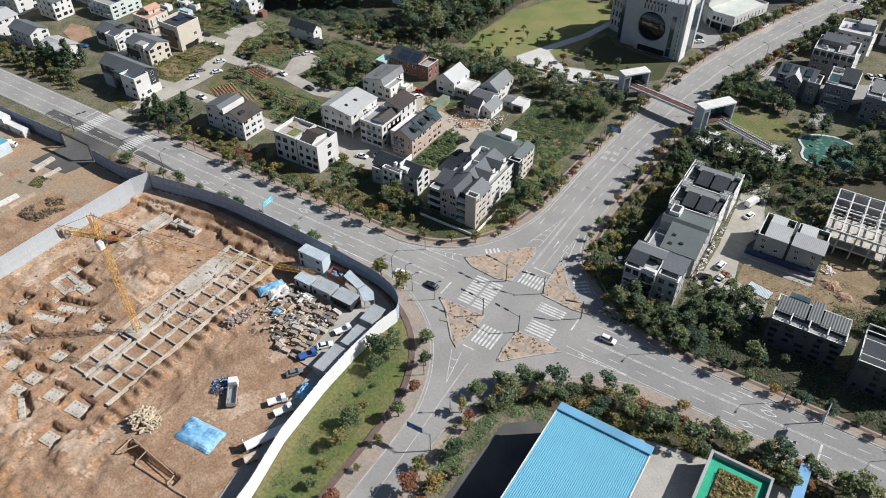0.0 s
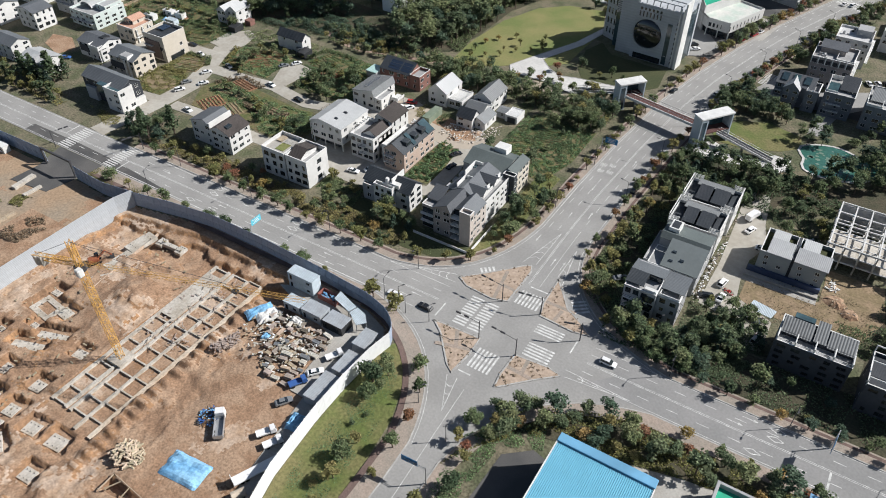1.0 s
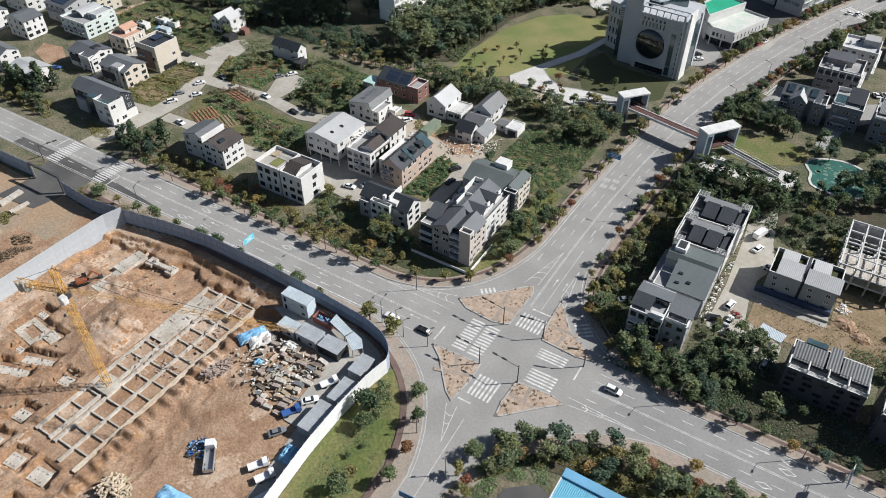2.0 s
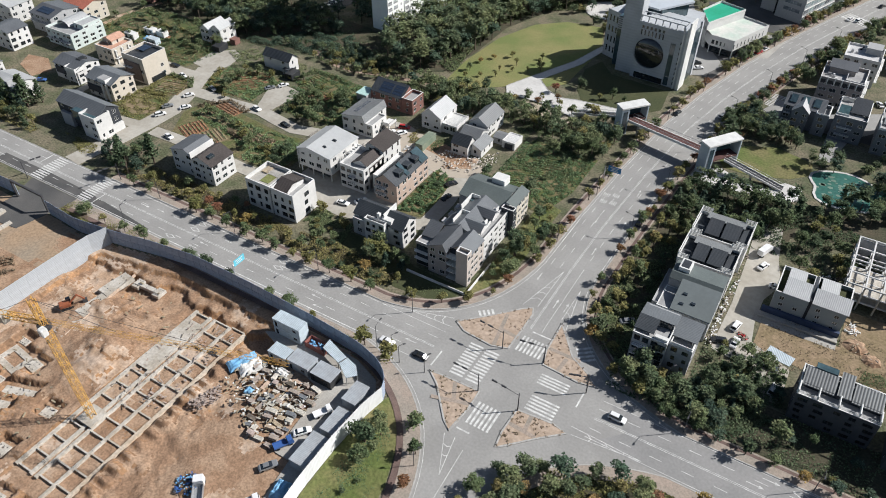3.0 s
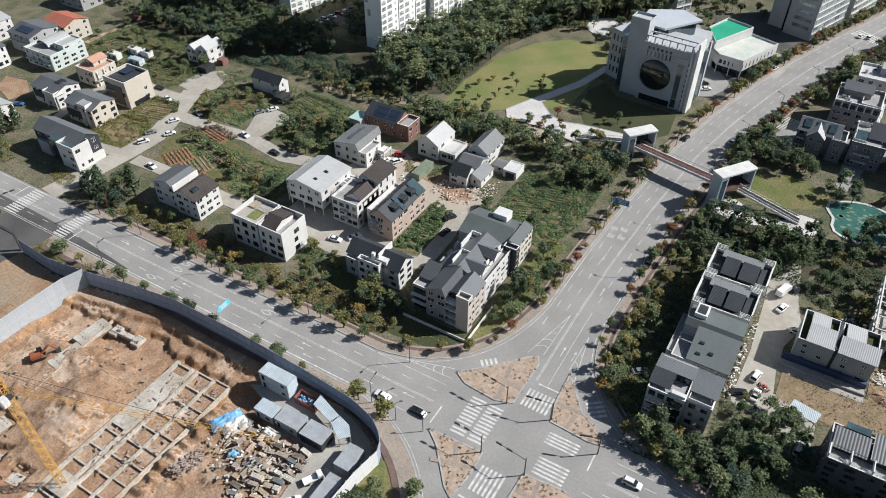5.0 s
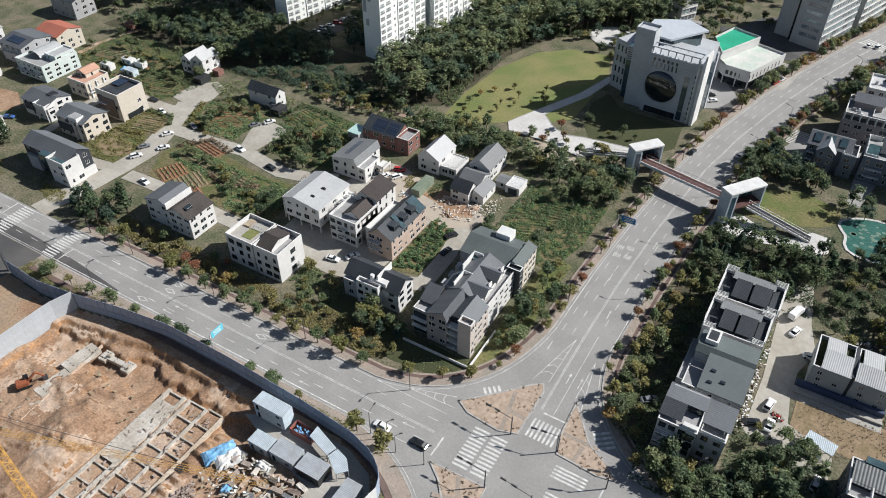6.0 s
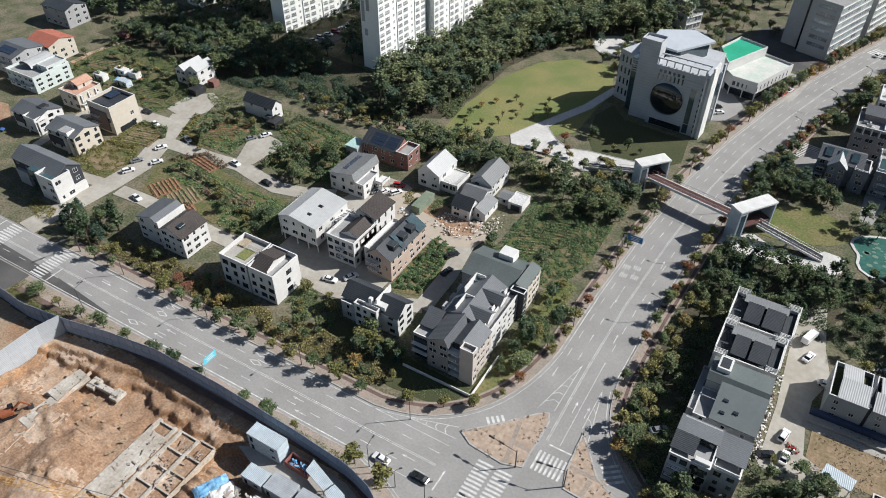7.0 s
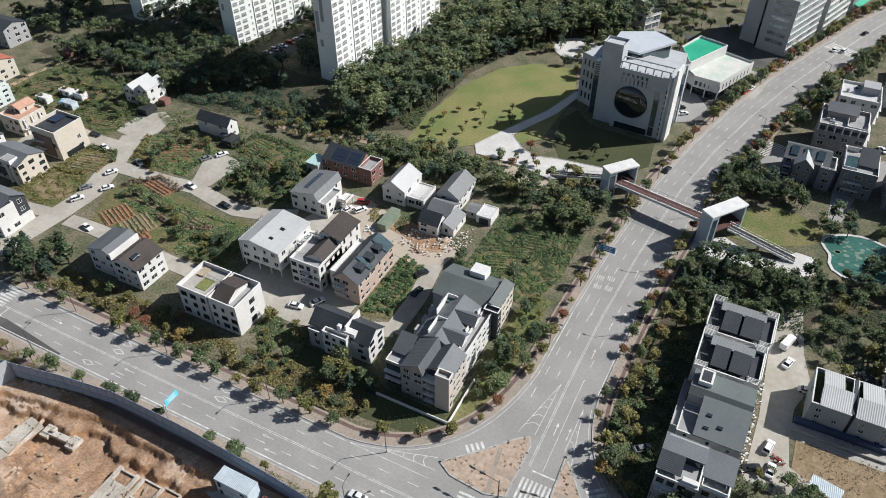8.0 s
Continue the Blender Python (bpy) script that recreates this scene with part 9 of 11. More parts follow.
def flats(x0, x1, y0, y1, floors, label, step=0.0, root=None):
    """A tall slab of flats: window bays on the long sides between white piers, blank painted ends."""
    w, d, fh = x1 - x0, y1 - y0, 2.9
    h = floors * fh
    if root is None:
        root = thing("apartment_block", pose((x0 + x1) / 2, (y0 + y1) / 2, 0), label, "apartment block", "apartment blocks")
    ox, oy = (x0 + x1) / 2 - root.matrix_basis.translation.x, (y0 + y1) / 2 - root.matrix_basis.translation.y
    bays = max(3, round(d / 3.9))
    bw = d / bays
    rects = []
    for s in range(floors):
        for b in range(bays):
            wide = b % 3 != 2
            a = bw * b + (0.55 if wide else bw * 0.35)
            rects.append((round(a, 2), round(a + (bw - 1.1 if wide else bw * 0.3), 2), round(s * fh + (0.7 if wide else 1.1), 2), round(s * fh + 2.35, 2)))
    bm = bmesh.new()
    facade(bm, (ox + w / 2, oy - d / 2, 0), (0, 1, 0), d, h, rects, 0.3)
    facade(bm, (ox - w / 2, oy - d / 2, 0), (1, 0, 0), w, h, [])
    facade(bm, (ox + w / 2, oy + d / 2, 0), (-1, 0, 0), w, h, [])
    facade(bm, (ox - w / 2, oy + d / 2, 0), (0, -1, 0), d, h, [])
    add_box(bm, ox - w / 2 + 0.35, ox + w / 2 - 0.35, oy - d / 2 + 0.35, oy + d / 2 - 0.35, 0, h)
    for b in range(0, bays + 1, 3):
        y = oy - d / 2 + min(b * bw, d - 0.4)
        pb = bmesh.new()
        add_box(pb, ox + w / 2 + 0.004, ox + w / 2 + 0.35, y, y + 0.4, 0, h - 0.1)
        part("pier", pb, FLAT_WALL, root)
    # painted bands on the end wall
    for i, (u, v, z0, z1) in enumerate(((0.18, 0.36, 15, 18), (0.06, 0.24, 21, 30), (0.34, 0.52, 26, 36))):
        pb = bmesh.new()
        add_box(pb, ox - w / 2 + w * u, ox - w / 2 + w * v, oy - d / 2 - 0.012, oy - d / 2 - 0.004, z0, z1)
        part("painted_band", pb, RENDER_GREY, root, "grey painted band")
    wl = part("wall", bm, FLAT_WALL, root)
    for r in rects:
        if r[2] < 36:
            flat_window(wl, (ox + w / 2, oy - d / 2, 0), r)
    bm = bmesh.new()
    add_box(bm, ox - w / 2 - 0.2, ox + w / 2 + 0.2, oy - d / 2 - 0.2, oy + d / 2 + 0.2, h, h + 1.0)
    part("roof", bm, GREY_COAT, root)
    # balcony rails, too many to tell apart
    bm = bmesh.new()
    for r in rects:
        if r[1] - r[0] > 2 and r[2] < 42:
            y = oy - d / 2 + r[0]
            add_box(bm, ox + w / 2 + 0.06, ox + w / 2 + 0.12, y, y + r[1] - r[0], r[2] - 0.1, r[2] + 0.7)
    tagged(part("balcony_rail", bm, STEEL, root), kind="stuff")
    return root


FLAT_WALL = surface("flats_paint", (0.85, 0.86, 0.84), 0.85, 0.8, 0.03, 0.06, 0.3, (0.78, 0.80, 0.76), bump=0.02)
f1 = flats(-215, -205.6, 286.4, 319.4, 19, "tall white apartment block with window bays")
flats(-212.4, -202.8, 321.6, 362, 19, "", root=f1)
f2 = flats(-276.4, -267, 296, 346, 19, "tall white apartment block with window bays")
f3 = flats(-333, -322.4, 283, 312, 19, "tall white apartment block with window bays")
for block_of_flats, turn in ((f1, -5), (f2, -13), (f3, -13)):
    at = Vector((-206, 286, 0)) if block_of_flats is f1 else Vector((-267, 296, 0))
    block_of_flats.matrix_basis = Matrix.Translation(at) @ Matrix.Rotation(radians(turn), 4, "Z") @ Matrix.Translation(-at) @ block_of_flats.matrix_basis


def office(label, x, y, turn, w, d, floors, wall, fh=3.45, annex=0.0, awning=False):
    """Glazed street front in bays, a plain end with one wide window a floor, a flat roof behind a parapet."""
    root = thing("office_building", pose(x, y, 0, 0, 0, turn), label, "building", "offices")
    h = floors * fh
    bm = bmesh.new()
    spec = []
    for o, u, fw in (((0, 0, 0), (0, 1, 0), d), ((-w, 0, 0), (1, 0, 0), w), ((0, d, 0), (-1, 0, 0), w), ((-w, d, 0), (0, -1, 0), d)):
        if o == (-w, 0, 0):
            rc = [(round(w * 0.24, 2), round(w * 0.86, 2), round(k * fh + 1.0, 2), round(k * fh + 2.7, 2)) for k in range(1, floors)]
        else:
            n = max(2, round(fw / 5.6))
            rc = [(round(0.5 + i * (fw - 0.6) / n, 2), round(0.5 + (i + 0.88) * (fw - 0.6) / n, 2), round(k * fh + 0.75, 2), round(k * fh + 2.95, 2)) for i in range(n) for k in range(floors)]
        facade(bm, o, u, fw, h + 1.0, rc)
        spec += [(o, u, r) for r in rc]
    add_box(bm, -w + 0.3, -0.3, 0.3, d - 0.3, 0, h)
    wl = part("wall", bm, wall, root)
    for o, u, r in spec:
        plain_window(wl, o, u, r, OFFICE_GLASS)
    bm = bmesh.new()
    add_box(bm, -w + 0.3, -0.3, 0.3, d - 0.3, h, h + 0.1)
    part("roof_deck", bm, GREY_COAT, root)
    # white sills between the floors of the street front
    for k in range(1, floors + 1):
        bm = bmesh.new()
        add_box(bm, 0.004, 0.3, 0.1, d - 0.1, k * fh - 0.35, k * fh + 0.05)
        part("sill_band", bm, TRIM, root)
    for i in range(3):
        bm = bmesh.new()
        add_box(bm, -w * 0.7 + i * 2.6, -w * 0.7 + 1.6 + i * 2.6, d * 0.5, d * 0.5 + 1.2, h + 0.1, h + 1.5)
        part("roof_unit", bm, STEEL, root)
    bm = bmesh.new()
    add_box(bm, -w * 0.8, -w * 0.25, d * 0.7, d * 0.92, h + 0.1, h + 3.2)
    part("stair_room", bm, wall, root)
    if annex:
        bm = bmesh.new()
        add_box(bm, -w - 1.6, -w - 0.01, 1.6, d - 2, 0, h - 0.5)
        part("glazed_joint", bm, GLASS, root, "dark glazed stair slot")
        bm = bmesh.new()
        add_box(bm, -w - 1.6 - annex, -w - 1.61, 3.0, d - 4, 0, h - 1.2)
        part("annex", bm, wall, root)
    if awning:
        bm = bmesh.new()
        add_faces(bm, [(0.31, 1, 4.4), (0.31, 14, 4.4), (3.2, 14, 3.5), (3.2, 1, 3.5), (0.31, 1, 4.3), (0.31, 14, 4.3), (3.2, 14, 3.4), (3.2, 1, 3.4)],
                  ((0, 3, 2, 1), (4, 5, 6, 7), (0, 1, 5, 4), (1, 2, 6, 5), (2, 3, 7, 6), (3, 0, 4, 7)))
        part("awning", bm, GREEN_COAT, root, "bright green awning")


OFFICE_WALL = surface("office_panels", (0.36, 0.375, 0.385), 0.7, 1.0, 0.06, 0.12, 0.3, (0.30, 0.31, 0.32), bump=0.03)
OFFICE_PALE = surface("pale_office_panels", (0.50, 0.50, 0.48), 0.7, 1.0, 0.06, 0.12, 0.3, (0.42, 0.42, 0.40), bump=0.03)
OFFICE_GLASS = surface("office_glass", (0.16, 0.20, 0.22), 0.15, 0.6, 0.3, 0.3, 0.4, (0.30, 0.34, 0.36), bump=0.0, spec=0.8, vary=0.5)
office("grey office building with wide end windows", -41.2, 397, -19, 13.5, 31, 7, OFFICE_WALL, annex=8)
office("beige office building with glazed front", -28.8, 430.5, -18, 13, 29, 7, OFFICE_PALE)
office("pale office building with green awning", -18, 463, -18, 14, 34, 7, OFFICE_WALL, awning=True)
office("pale low building behind trees", -104, 395, -30, 18, 10, 2, OFFICE_PALE)


def blue_hall():
    root = thing("warehouse", pose(-20.9, 69.0, 0), "large hall with ribbed bright blue metal roof", "warehouse")
    bm = bmesh.new()
    rects = [(4 + i * 8, 8 + i * 8, 5.5, 7.5) for i in range(7)]
    facade(bm, (-11, 32, 0), (0, -1, 0), 64, 11.2, rects)
    facade(bm, (11, -32, 0), (0, 1, 0), 64, 11.2, rects)
    facade(bm, (11, 32, 0), (-1, 0, 0), 22, 11.2, [])
    facade(bm, (-11, -32, 0), (1, 0, 0), 22, 11.2, [])
    add_box(bm, -10.6, 10.6, -31.6, 31.6, 0, 11.0)
    wl = part("wall", bm, GREY_SHEET, root)
    for r in rects:
        window(wl, (11, -32, 0), (0, 1, 0), r, STEEL)
        window(wl, (-11, 32, 0), (0, -1, 0), r, STEEL)
    bm = bmesh.new()
    add_box(bm, -11.2, 11.2, -32, 29.6, 11.2, 11.35)
    part("roof", bm, HALL_BLUE, root, "blue roof sheeting")
    bm = bmesh.new()
    add_faces(bm, [(-0.12, -32, 0), (0.12, -32, 0), (0.12, 29.4, 0), (-0.12, 29.4, 0), (-0.05, -32, 0.14), (0.05, -32, 0.14), (0.05, 29.4, 0.14), (-0.05, 29.4, 0.14)],
              ((4, 5, 6, 7), (0, 1, 5, 4), (1, 2, 6, 5), (2, 3, 7, 6), (3, 0, 4, 7)))
    me = mesh_of(bm, "roof_rib", HALL_BLUE)
    for i in range(50):
        piece("roof_rib", me, root, pose(-10.9 + i * 0.445, 0, 11.33))
    bm = bmesh.new()
    add_box(bm, -11.3, 11.3, 29.7, 32.1, 11.1, 11.9)
    bmesh.ops.bevel(bm, geom=bm.edges[:], offset=0.08, segments=1, affect="EDGES")
    part("parapet_cap", bm, surface("blue_parapet", (0.16, 0.38, 0.57), 0.5, 0.8, 0.05, 0.1, 0.3, bump=0.03), root, "smooth blue parapet band")
    for x in (-11.35, 11.1):
        bm = bmesh.new()
        add_box(bm, x, x + 0.28, -32, 29.7, 11.1, 11.6)
        part("verge_trim", bm, TRIM, root)


HALL_BLUE = surface("hall_blue_sheet", (0.15, 0.41, 0.55), 0.45, 0.5, 0.05, 0.05, 0.3, (0.17, 0.45, 0.58), bump=0.0)
blue_hall()

# walled works building with green coated roof and a planted bed
works = thing("works_building", pose(9, 102, 0), "low building with green coated roof behind parapets", "building")
block(works, "wall", 1.5, 15, 88, 112, 0, 4.2, RENDER_GREY)
for b in ((1.2, 1.9, 88, 112.3), (1.9, 15.2, 111.6, 112.3), (14.6, 15.2, 88, 111.6)):
    block(works, "parapet", *b, 3.9, 5.6, RENDER_GREY)
block(works, "roof_deck", 1.9, 14.6, 88, 111.6, 4.2, 4.27, GREEN_COAT, "turquoise coated roof")
block(works, "planting_bed", 4.2, 12.8, 88, 109.2, 4.27, 4.6, FIELD, "soil bed with dry plants")
bed_rnd = random.Random(31)
leaf_cloud("bed_plants", [(bed_rnd.uniform(-4.4, 3.4), bed_rnd.uniform(-14, 6.6), 4.7 + bed_rnd.random() * 0.6, bed_rnd.uniform(0.2, 0.5)) for _ in range(900)], LEAF_OLIVE, random.Random(3), works)
canopy = thing("canopy", pose(18, 112, 0), "blue sheet metal canopy on posts", "canopy")
block(canopy, "roof", 19.4, 21.8, 104, 120.6, 4.3, 4.5, surface("light_blue_sheet", (0.20, 0.42, 0.66), 0.5, 1.0, 0.05), "smooth light blue roof")
for x, y in ((19.7, 104.4), (21.5, 104.4), (19.7, 120.2), (21.5, 120.2)):
    block(canopy, "post", x - 0.1, x + 0.1, y - 0.1, y + 0.1, 0, 4.3, STEEL)


# ---- footbridge ----
def footbridge():
    root = thing("footbridge", pose(-60, 258, 0), "steel footbridge with red deck and two portal towers", "footbridge")
    a, b = Vector((-17.5, 3.9, 5.6)), Vector((15.5, -3.8, 5.6))
    d = (b - a).normalized()
    s = Vector((-d.y, d.x, 0))
    bm = bmesh.new()
    add_beam(bm, a + Vector((0, 0, 0.45)), b + Vector((0, 0, 0.45)), 3.0, 0.1)
    part("deck", bm, DECK_RED, root, "dark red deck boards")
    for k in (-1, 1):
        bm = bmesh.new()
        add_beam(bm, a + s * 1.75 * k, b + s * 1.75 * k, 0.3, 1.0)
        part("girder", bm, TRIM, root, "white steel girder")
        bm = bmesh.new()
        add_beam(bm, a + s * 1.75 * k + Vector((0, 0, 1.7)), b + s * 1.75 * k + Vector((0, 0, 1.7)), 0.09)
        n = 16
        for i in range(n + 1):
            p = a + (b - a) * (i / n) + s * 1.75 * k
            add_beam(bm, p + Vector((0, 0, 0.5)), p + Vector((0, 0, 1.7)), 0.07)
        part("railing", bm, STEEL, root)
    for p, w in ((a + d * 4, 0.9), (b - d * 3, 0.9)):
        bm = bmesh.new()
        add_box(bm, p.x - 0.45, p.x + 0.45, p.y - 1.2, p.y + 1.2, -0.1, 5.2)
        part("pier", bm, CONCRETE, root)

    def portal(cx, cy, turn, span, width, top, name):
        m = pose(cx, cy, 0, 0, 0, turn)
        bm = bmesh.new()
        add_box(bm, -span / 2, -span / 2 + 3.2, -width / 2, width / 2, -0.1, top)
        bmesh.ops.bevel(bm, geom=bm.edges[:], offset=0.1, segments=1, affect="EDGES")
        shaft = move(part("lift_shaft", bm, PORTAL, root, "blue-grey glazed lift shaft"), m)
        bm = bmesh.new()
        add_box(bm, -0.9, 0.9, -0.06, 0.06, 0.3, top - 1.0)
        g = part("shaft_glass", bm, GLASS_BLUE, shaft)
        g.matrix_basis = pose(-span / 2 + 1.6, -width / 2 - 0.02, 0)
        bm = bmesh.new()
        add_box(bm, span / 2 - 0.5, span / 2, -width / 2, width / 2, -0.1, top)
        move(part("portal_wall", bm, PORTAL, root), m)
        bm = bmesh.new()
        add_box(bm, -span / 2 - 0.2, span / 2 + 0.2, -width / 2 - 0.25, width / 2 + 0.25, top, top + 0.7)
        bmesh.ops.bevel(bm, geom=bm.edges[:], offset=0.08, segments=1, affect="EDGES")
        move(part("portal_roof", bm, TRIM, root, "white flat portal roof"), m)
        bm = bmesh.new()
        add_box(bm, -span / 2 + 3.2, span / 2 - 0.5, -width / 2, width / 2, 5.3, 5.7)
        move(part("landing", bm, DECK_RED, root), m)
        bm = bmesh.new()
        add_box(bm, -span / 2 + 3.2, span / 2 - 0.5, width / 2 - 0.1, width / 2, 5.7, top)
        move(part("portal_glass", bm, GLASS_BLUE, root), m)

    portal(-17.8, 5.1, 50, 11.3, 4.2, 10.8, "north")
    portal(17.4, -3.4, 54, 14.2, 4.4, 11.6, "south")

    def flight(p, q, w, steps):
        p, q = Vector(p), Vector(q)
        t = (q - p)
        t.z = 0
        t.normalize()
        n = Vector((-t.y, t.x, 0))
        for k in (-1, 1):
            bm = bmesh.new()
            add_beam(bm, p + n * k * w / 2, q + n * k * w / 2, 0.25, 0.7)
            add_beam(bm, p + n * k * w / 2 + Vector((0, 0, 1.2)), q + n * k * w / 2 + Vector((0, 0, 1.2)), 0.09)
            for i in range(13):
                c = p + (q - p) * (i / 12) + n * k * w / 2
                add_beam(bm, c, c + Vector((0, 0, 1.2)), 0.07)
            part("stair_rail", bm, TRIM, root)
        bm = bmesh.new()
        add_box(bm, -0.28, 0.28, -w / 2 + 0.14, w / 2 - 0.14, -0.06, 0.06)
        me = mesh_of(bm, "tread", STEEL_DARK)
        for i in range(steps):
            c = p + (q - p) * ((i + 0.5) / steps)
            piece("tread", me, root, pose(c.x, c.y, c.z, 0, 0, math.degrees(math.atan2(t.y, t.x))))

    flight((20, -3.5, 5.4), (41, -4.0, 0.2), 3.0, 40)
    flight((-20.5, 5.6, 5.4), (-41, 6.6, 0.2), 2.6, 40)
    bm = bmesh.new()
    add_box(bm, 29.6, 30.4, -4.6, -3.0, -0.1, 2.6)
    part("pier", bm, CONCRETE, root)


PORTAL = surface("portal_cladding", (0.42, 0.48, 0.53), 0.45, 0.8, 0.06, 0.1, 0.3, (0.36, 0.42, 0.47), bump=0.1)
footbridge()
slab("plaza", [(-50, 246), (-36, 243.5), (-28, 246), (-18, 246), (-13, 250), (-13, 258), (-19, 258.5), (-24, 252), (-32, 251.5), (-40, 256), (-48, 252)], 0.05, PLAZA, "pale paved plaza below the footbridge", "plaza")


def pond():
    pts = []
    for i in range(28):
        a = 2 * math.pi * i / 28
        r = 1 + 0.12 * math.sin(3 * a + 1) + 0.06 * math.sin(5 * a)
        pts.append((1.5 + 13.5 * r * math.cos(a), 264.5 + 10.5 * r * math.sin(a)))
    slab("pond", pts, 0.06, WATER, "shallow green pond with lily pads", "pond")
    bm = bmesh.new()
    add_strip(bm, pts + pts[:2], -0.9, 0.0, -0.1, 0.16)
    setting("pond_edge", bm, PLAZA, "pale stone pond edge", "kerb")
    rnd = random.Random(8)
    pads = thing("lily_pads", pose(1.5, 264.5, 0.06), "pale lily pads floating on the pond", "water plants", kind="stuff")
    bm = bmesh.new()
    for _ in range(60):
        a, r = rnd.uniform(0, 6.28), rnd.random() ** 0.5 * 0.85
        x, y, s = 13 * r * math.cos(a), 10 * r * math.sin(a), rnd.uniform(0.3, 1.1)
        add_prism(bm, [(x + s * math.cos(k), y + s * 0.8 * math.sin(k)) for k in (i * 0.785 for i in range(8))], 0.005, 0.03)
    part("leaf", bm, surface("lily_leaf", (0.16, 0.24, 0.19), 0.6, 2.0, 0.2), pads)


pond()


# ---- vehicles ----
def make_car(label, paint, kind="sedan"):
    L, W = {"sedan": (4.6, 1.8), "van": (4.8, 1.85), "suv": (4.5, 1.85)}[kind]
    root = thing("car", Matrix(), label, "car", "cars")
    # side outline, swept across with tucked-in glass house
    roof = {"sedan": 1.42, "van": 1.85, "suv": 1.62}[kind]
    bm = bmesh.new()
    out = [(-L / 2, 0.35), (-L / 2 + 0.02, 0.75), (-L / 2 + 0.35, 0.95), (L / 2 - 1.3, 0.92), (L / 2 - 0.25, 0.75), (L / 2, 0.55), (L / 2 - 0.02, 0.32)]
    rows = []
    for y, k in ((-W / 2, 0.94), (-W / 2 + 0.1, 1.0), (W / 2 - 0.1, 1.0), (W / 2, 0.94)):
        rows.append([bm.verts.new((x * k, y, z if k == 1 else z * 0.97 + 0.01)) for x, z in out])
    for a, b in zip(rows, rows[1:]):
        for i in range(len(out)):
            j = (i + 1) % len(out)
            bm.faces.new((a[i], a[j], b[j], b[i]))
    bm.faces.new(rows[0]), bm.faces.new(rows[-1][::-1])
    part("body", bm, paint, root)
    tail, front = {"sedan": (-1.75, 1.05), "van": (-2.25, 1.5), "suv": (-2.1, 1.1)}[kind]
    lo = [(tail, -W / 2 + 0.1), (front, -W / 2 + 0.1), (front, W / 2 - 0.1), (tail, W / 2 - 0.1)]
    hi = [(tail + (0.65 if kind == "sedan" else 0.25), -W / 2 + 0.3), (front - 0.75, -W / 2 + 0.3), (front - 0.75, W / 2 - 0.3), (tail + (0.65 if kind == "sedan" else 0.25), W / 2 - 0.3)]
    bm = bmesh.new()
    add_faces(bm, [(x, y, 0.9) for x, y in lo] + [(x, y, roof - 0.05) for x, y in hi], ((0, 1, 5, 4), (1, 2, 6, 5), (2, 3, 7, 6), (3, 0, 4, 7)))
    part("glass_house", bm, GLASS, root, "dark car glass")
    bm = bmesh.new()
    add_faces(bm, [(x * 1.0, y * 1.02, roof - 0.06) for x, y in hi] + [(x * 0.96, y * 0.9, roof) for x, y in hi], ((0, 1, 5, 4), (1, 2, 6, 5), (2, 3, 7, 6), (3, 0, 4, 7), (4, 5, 6, 7)))
    part("roof", bm, paint, root)
    bm = bmesh.new()
    add_tube(bm, (0, -0.11, 0), (0, 0.11, 0), 0.33, 0.33, 12)
    wheel = mesh_of(bm, "wheel", RUBBER)
    for x in (-L / 2 + 0.8, L / 2 - 0.85):
        for y in (-W / 2 + 0.1, W / 2 - 0.1):
            piece("wheel", wheel, root, pose(x, y, 0.33))
    return root


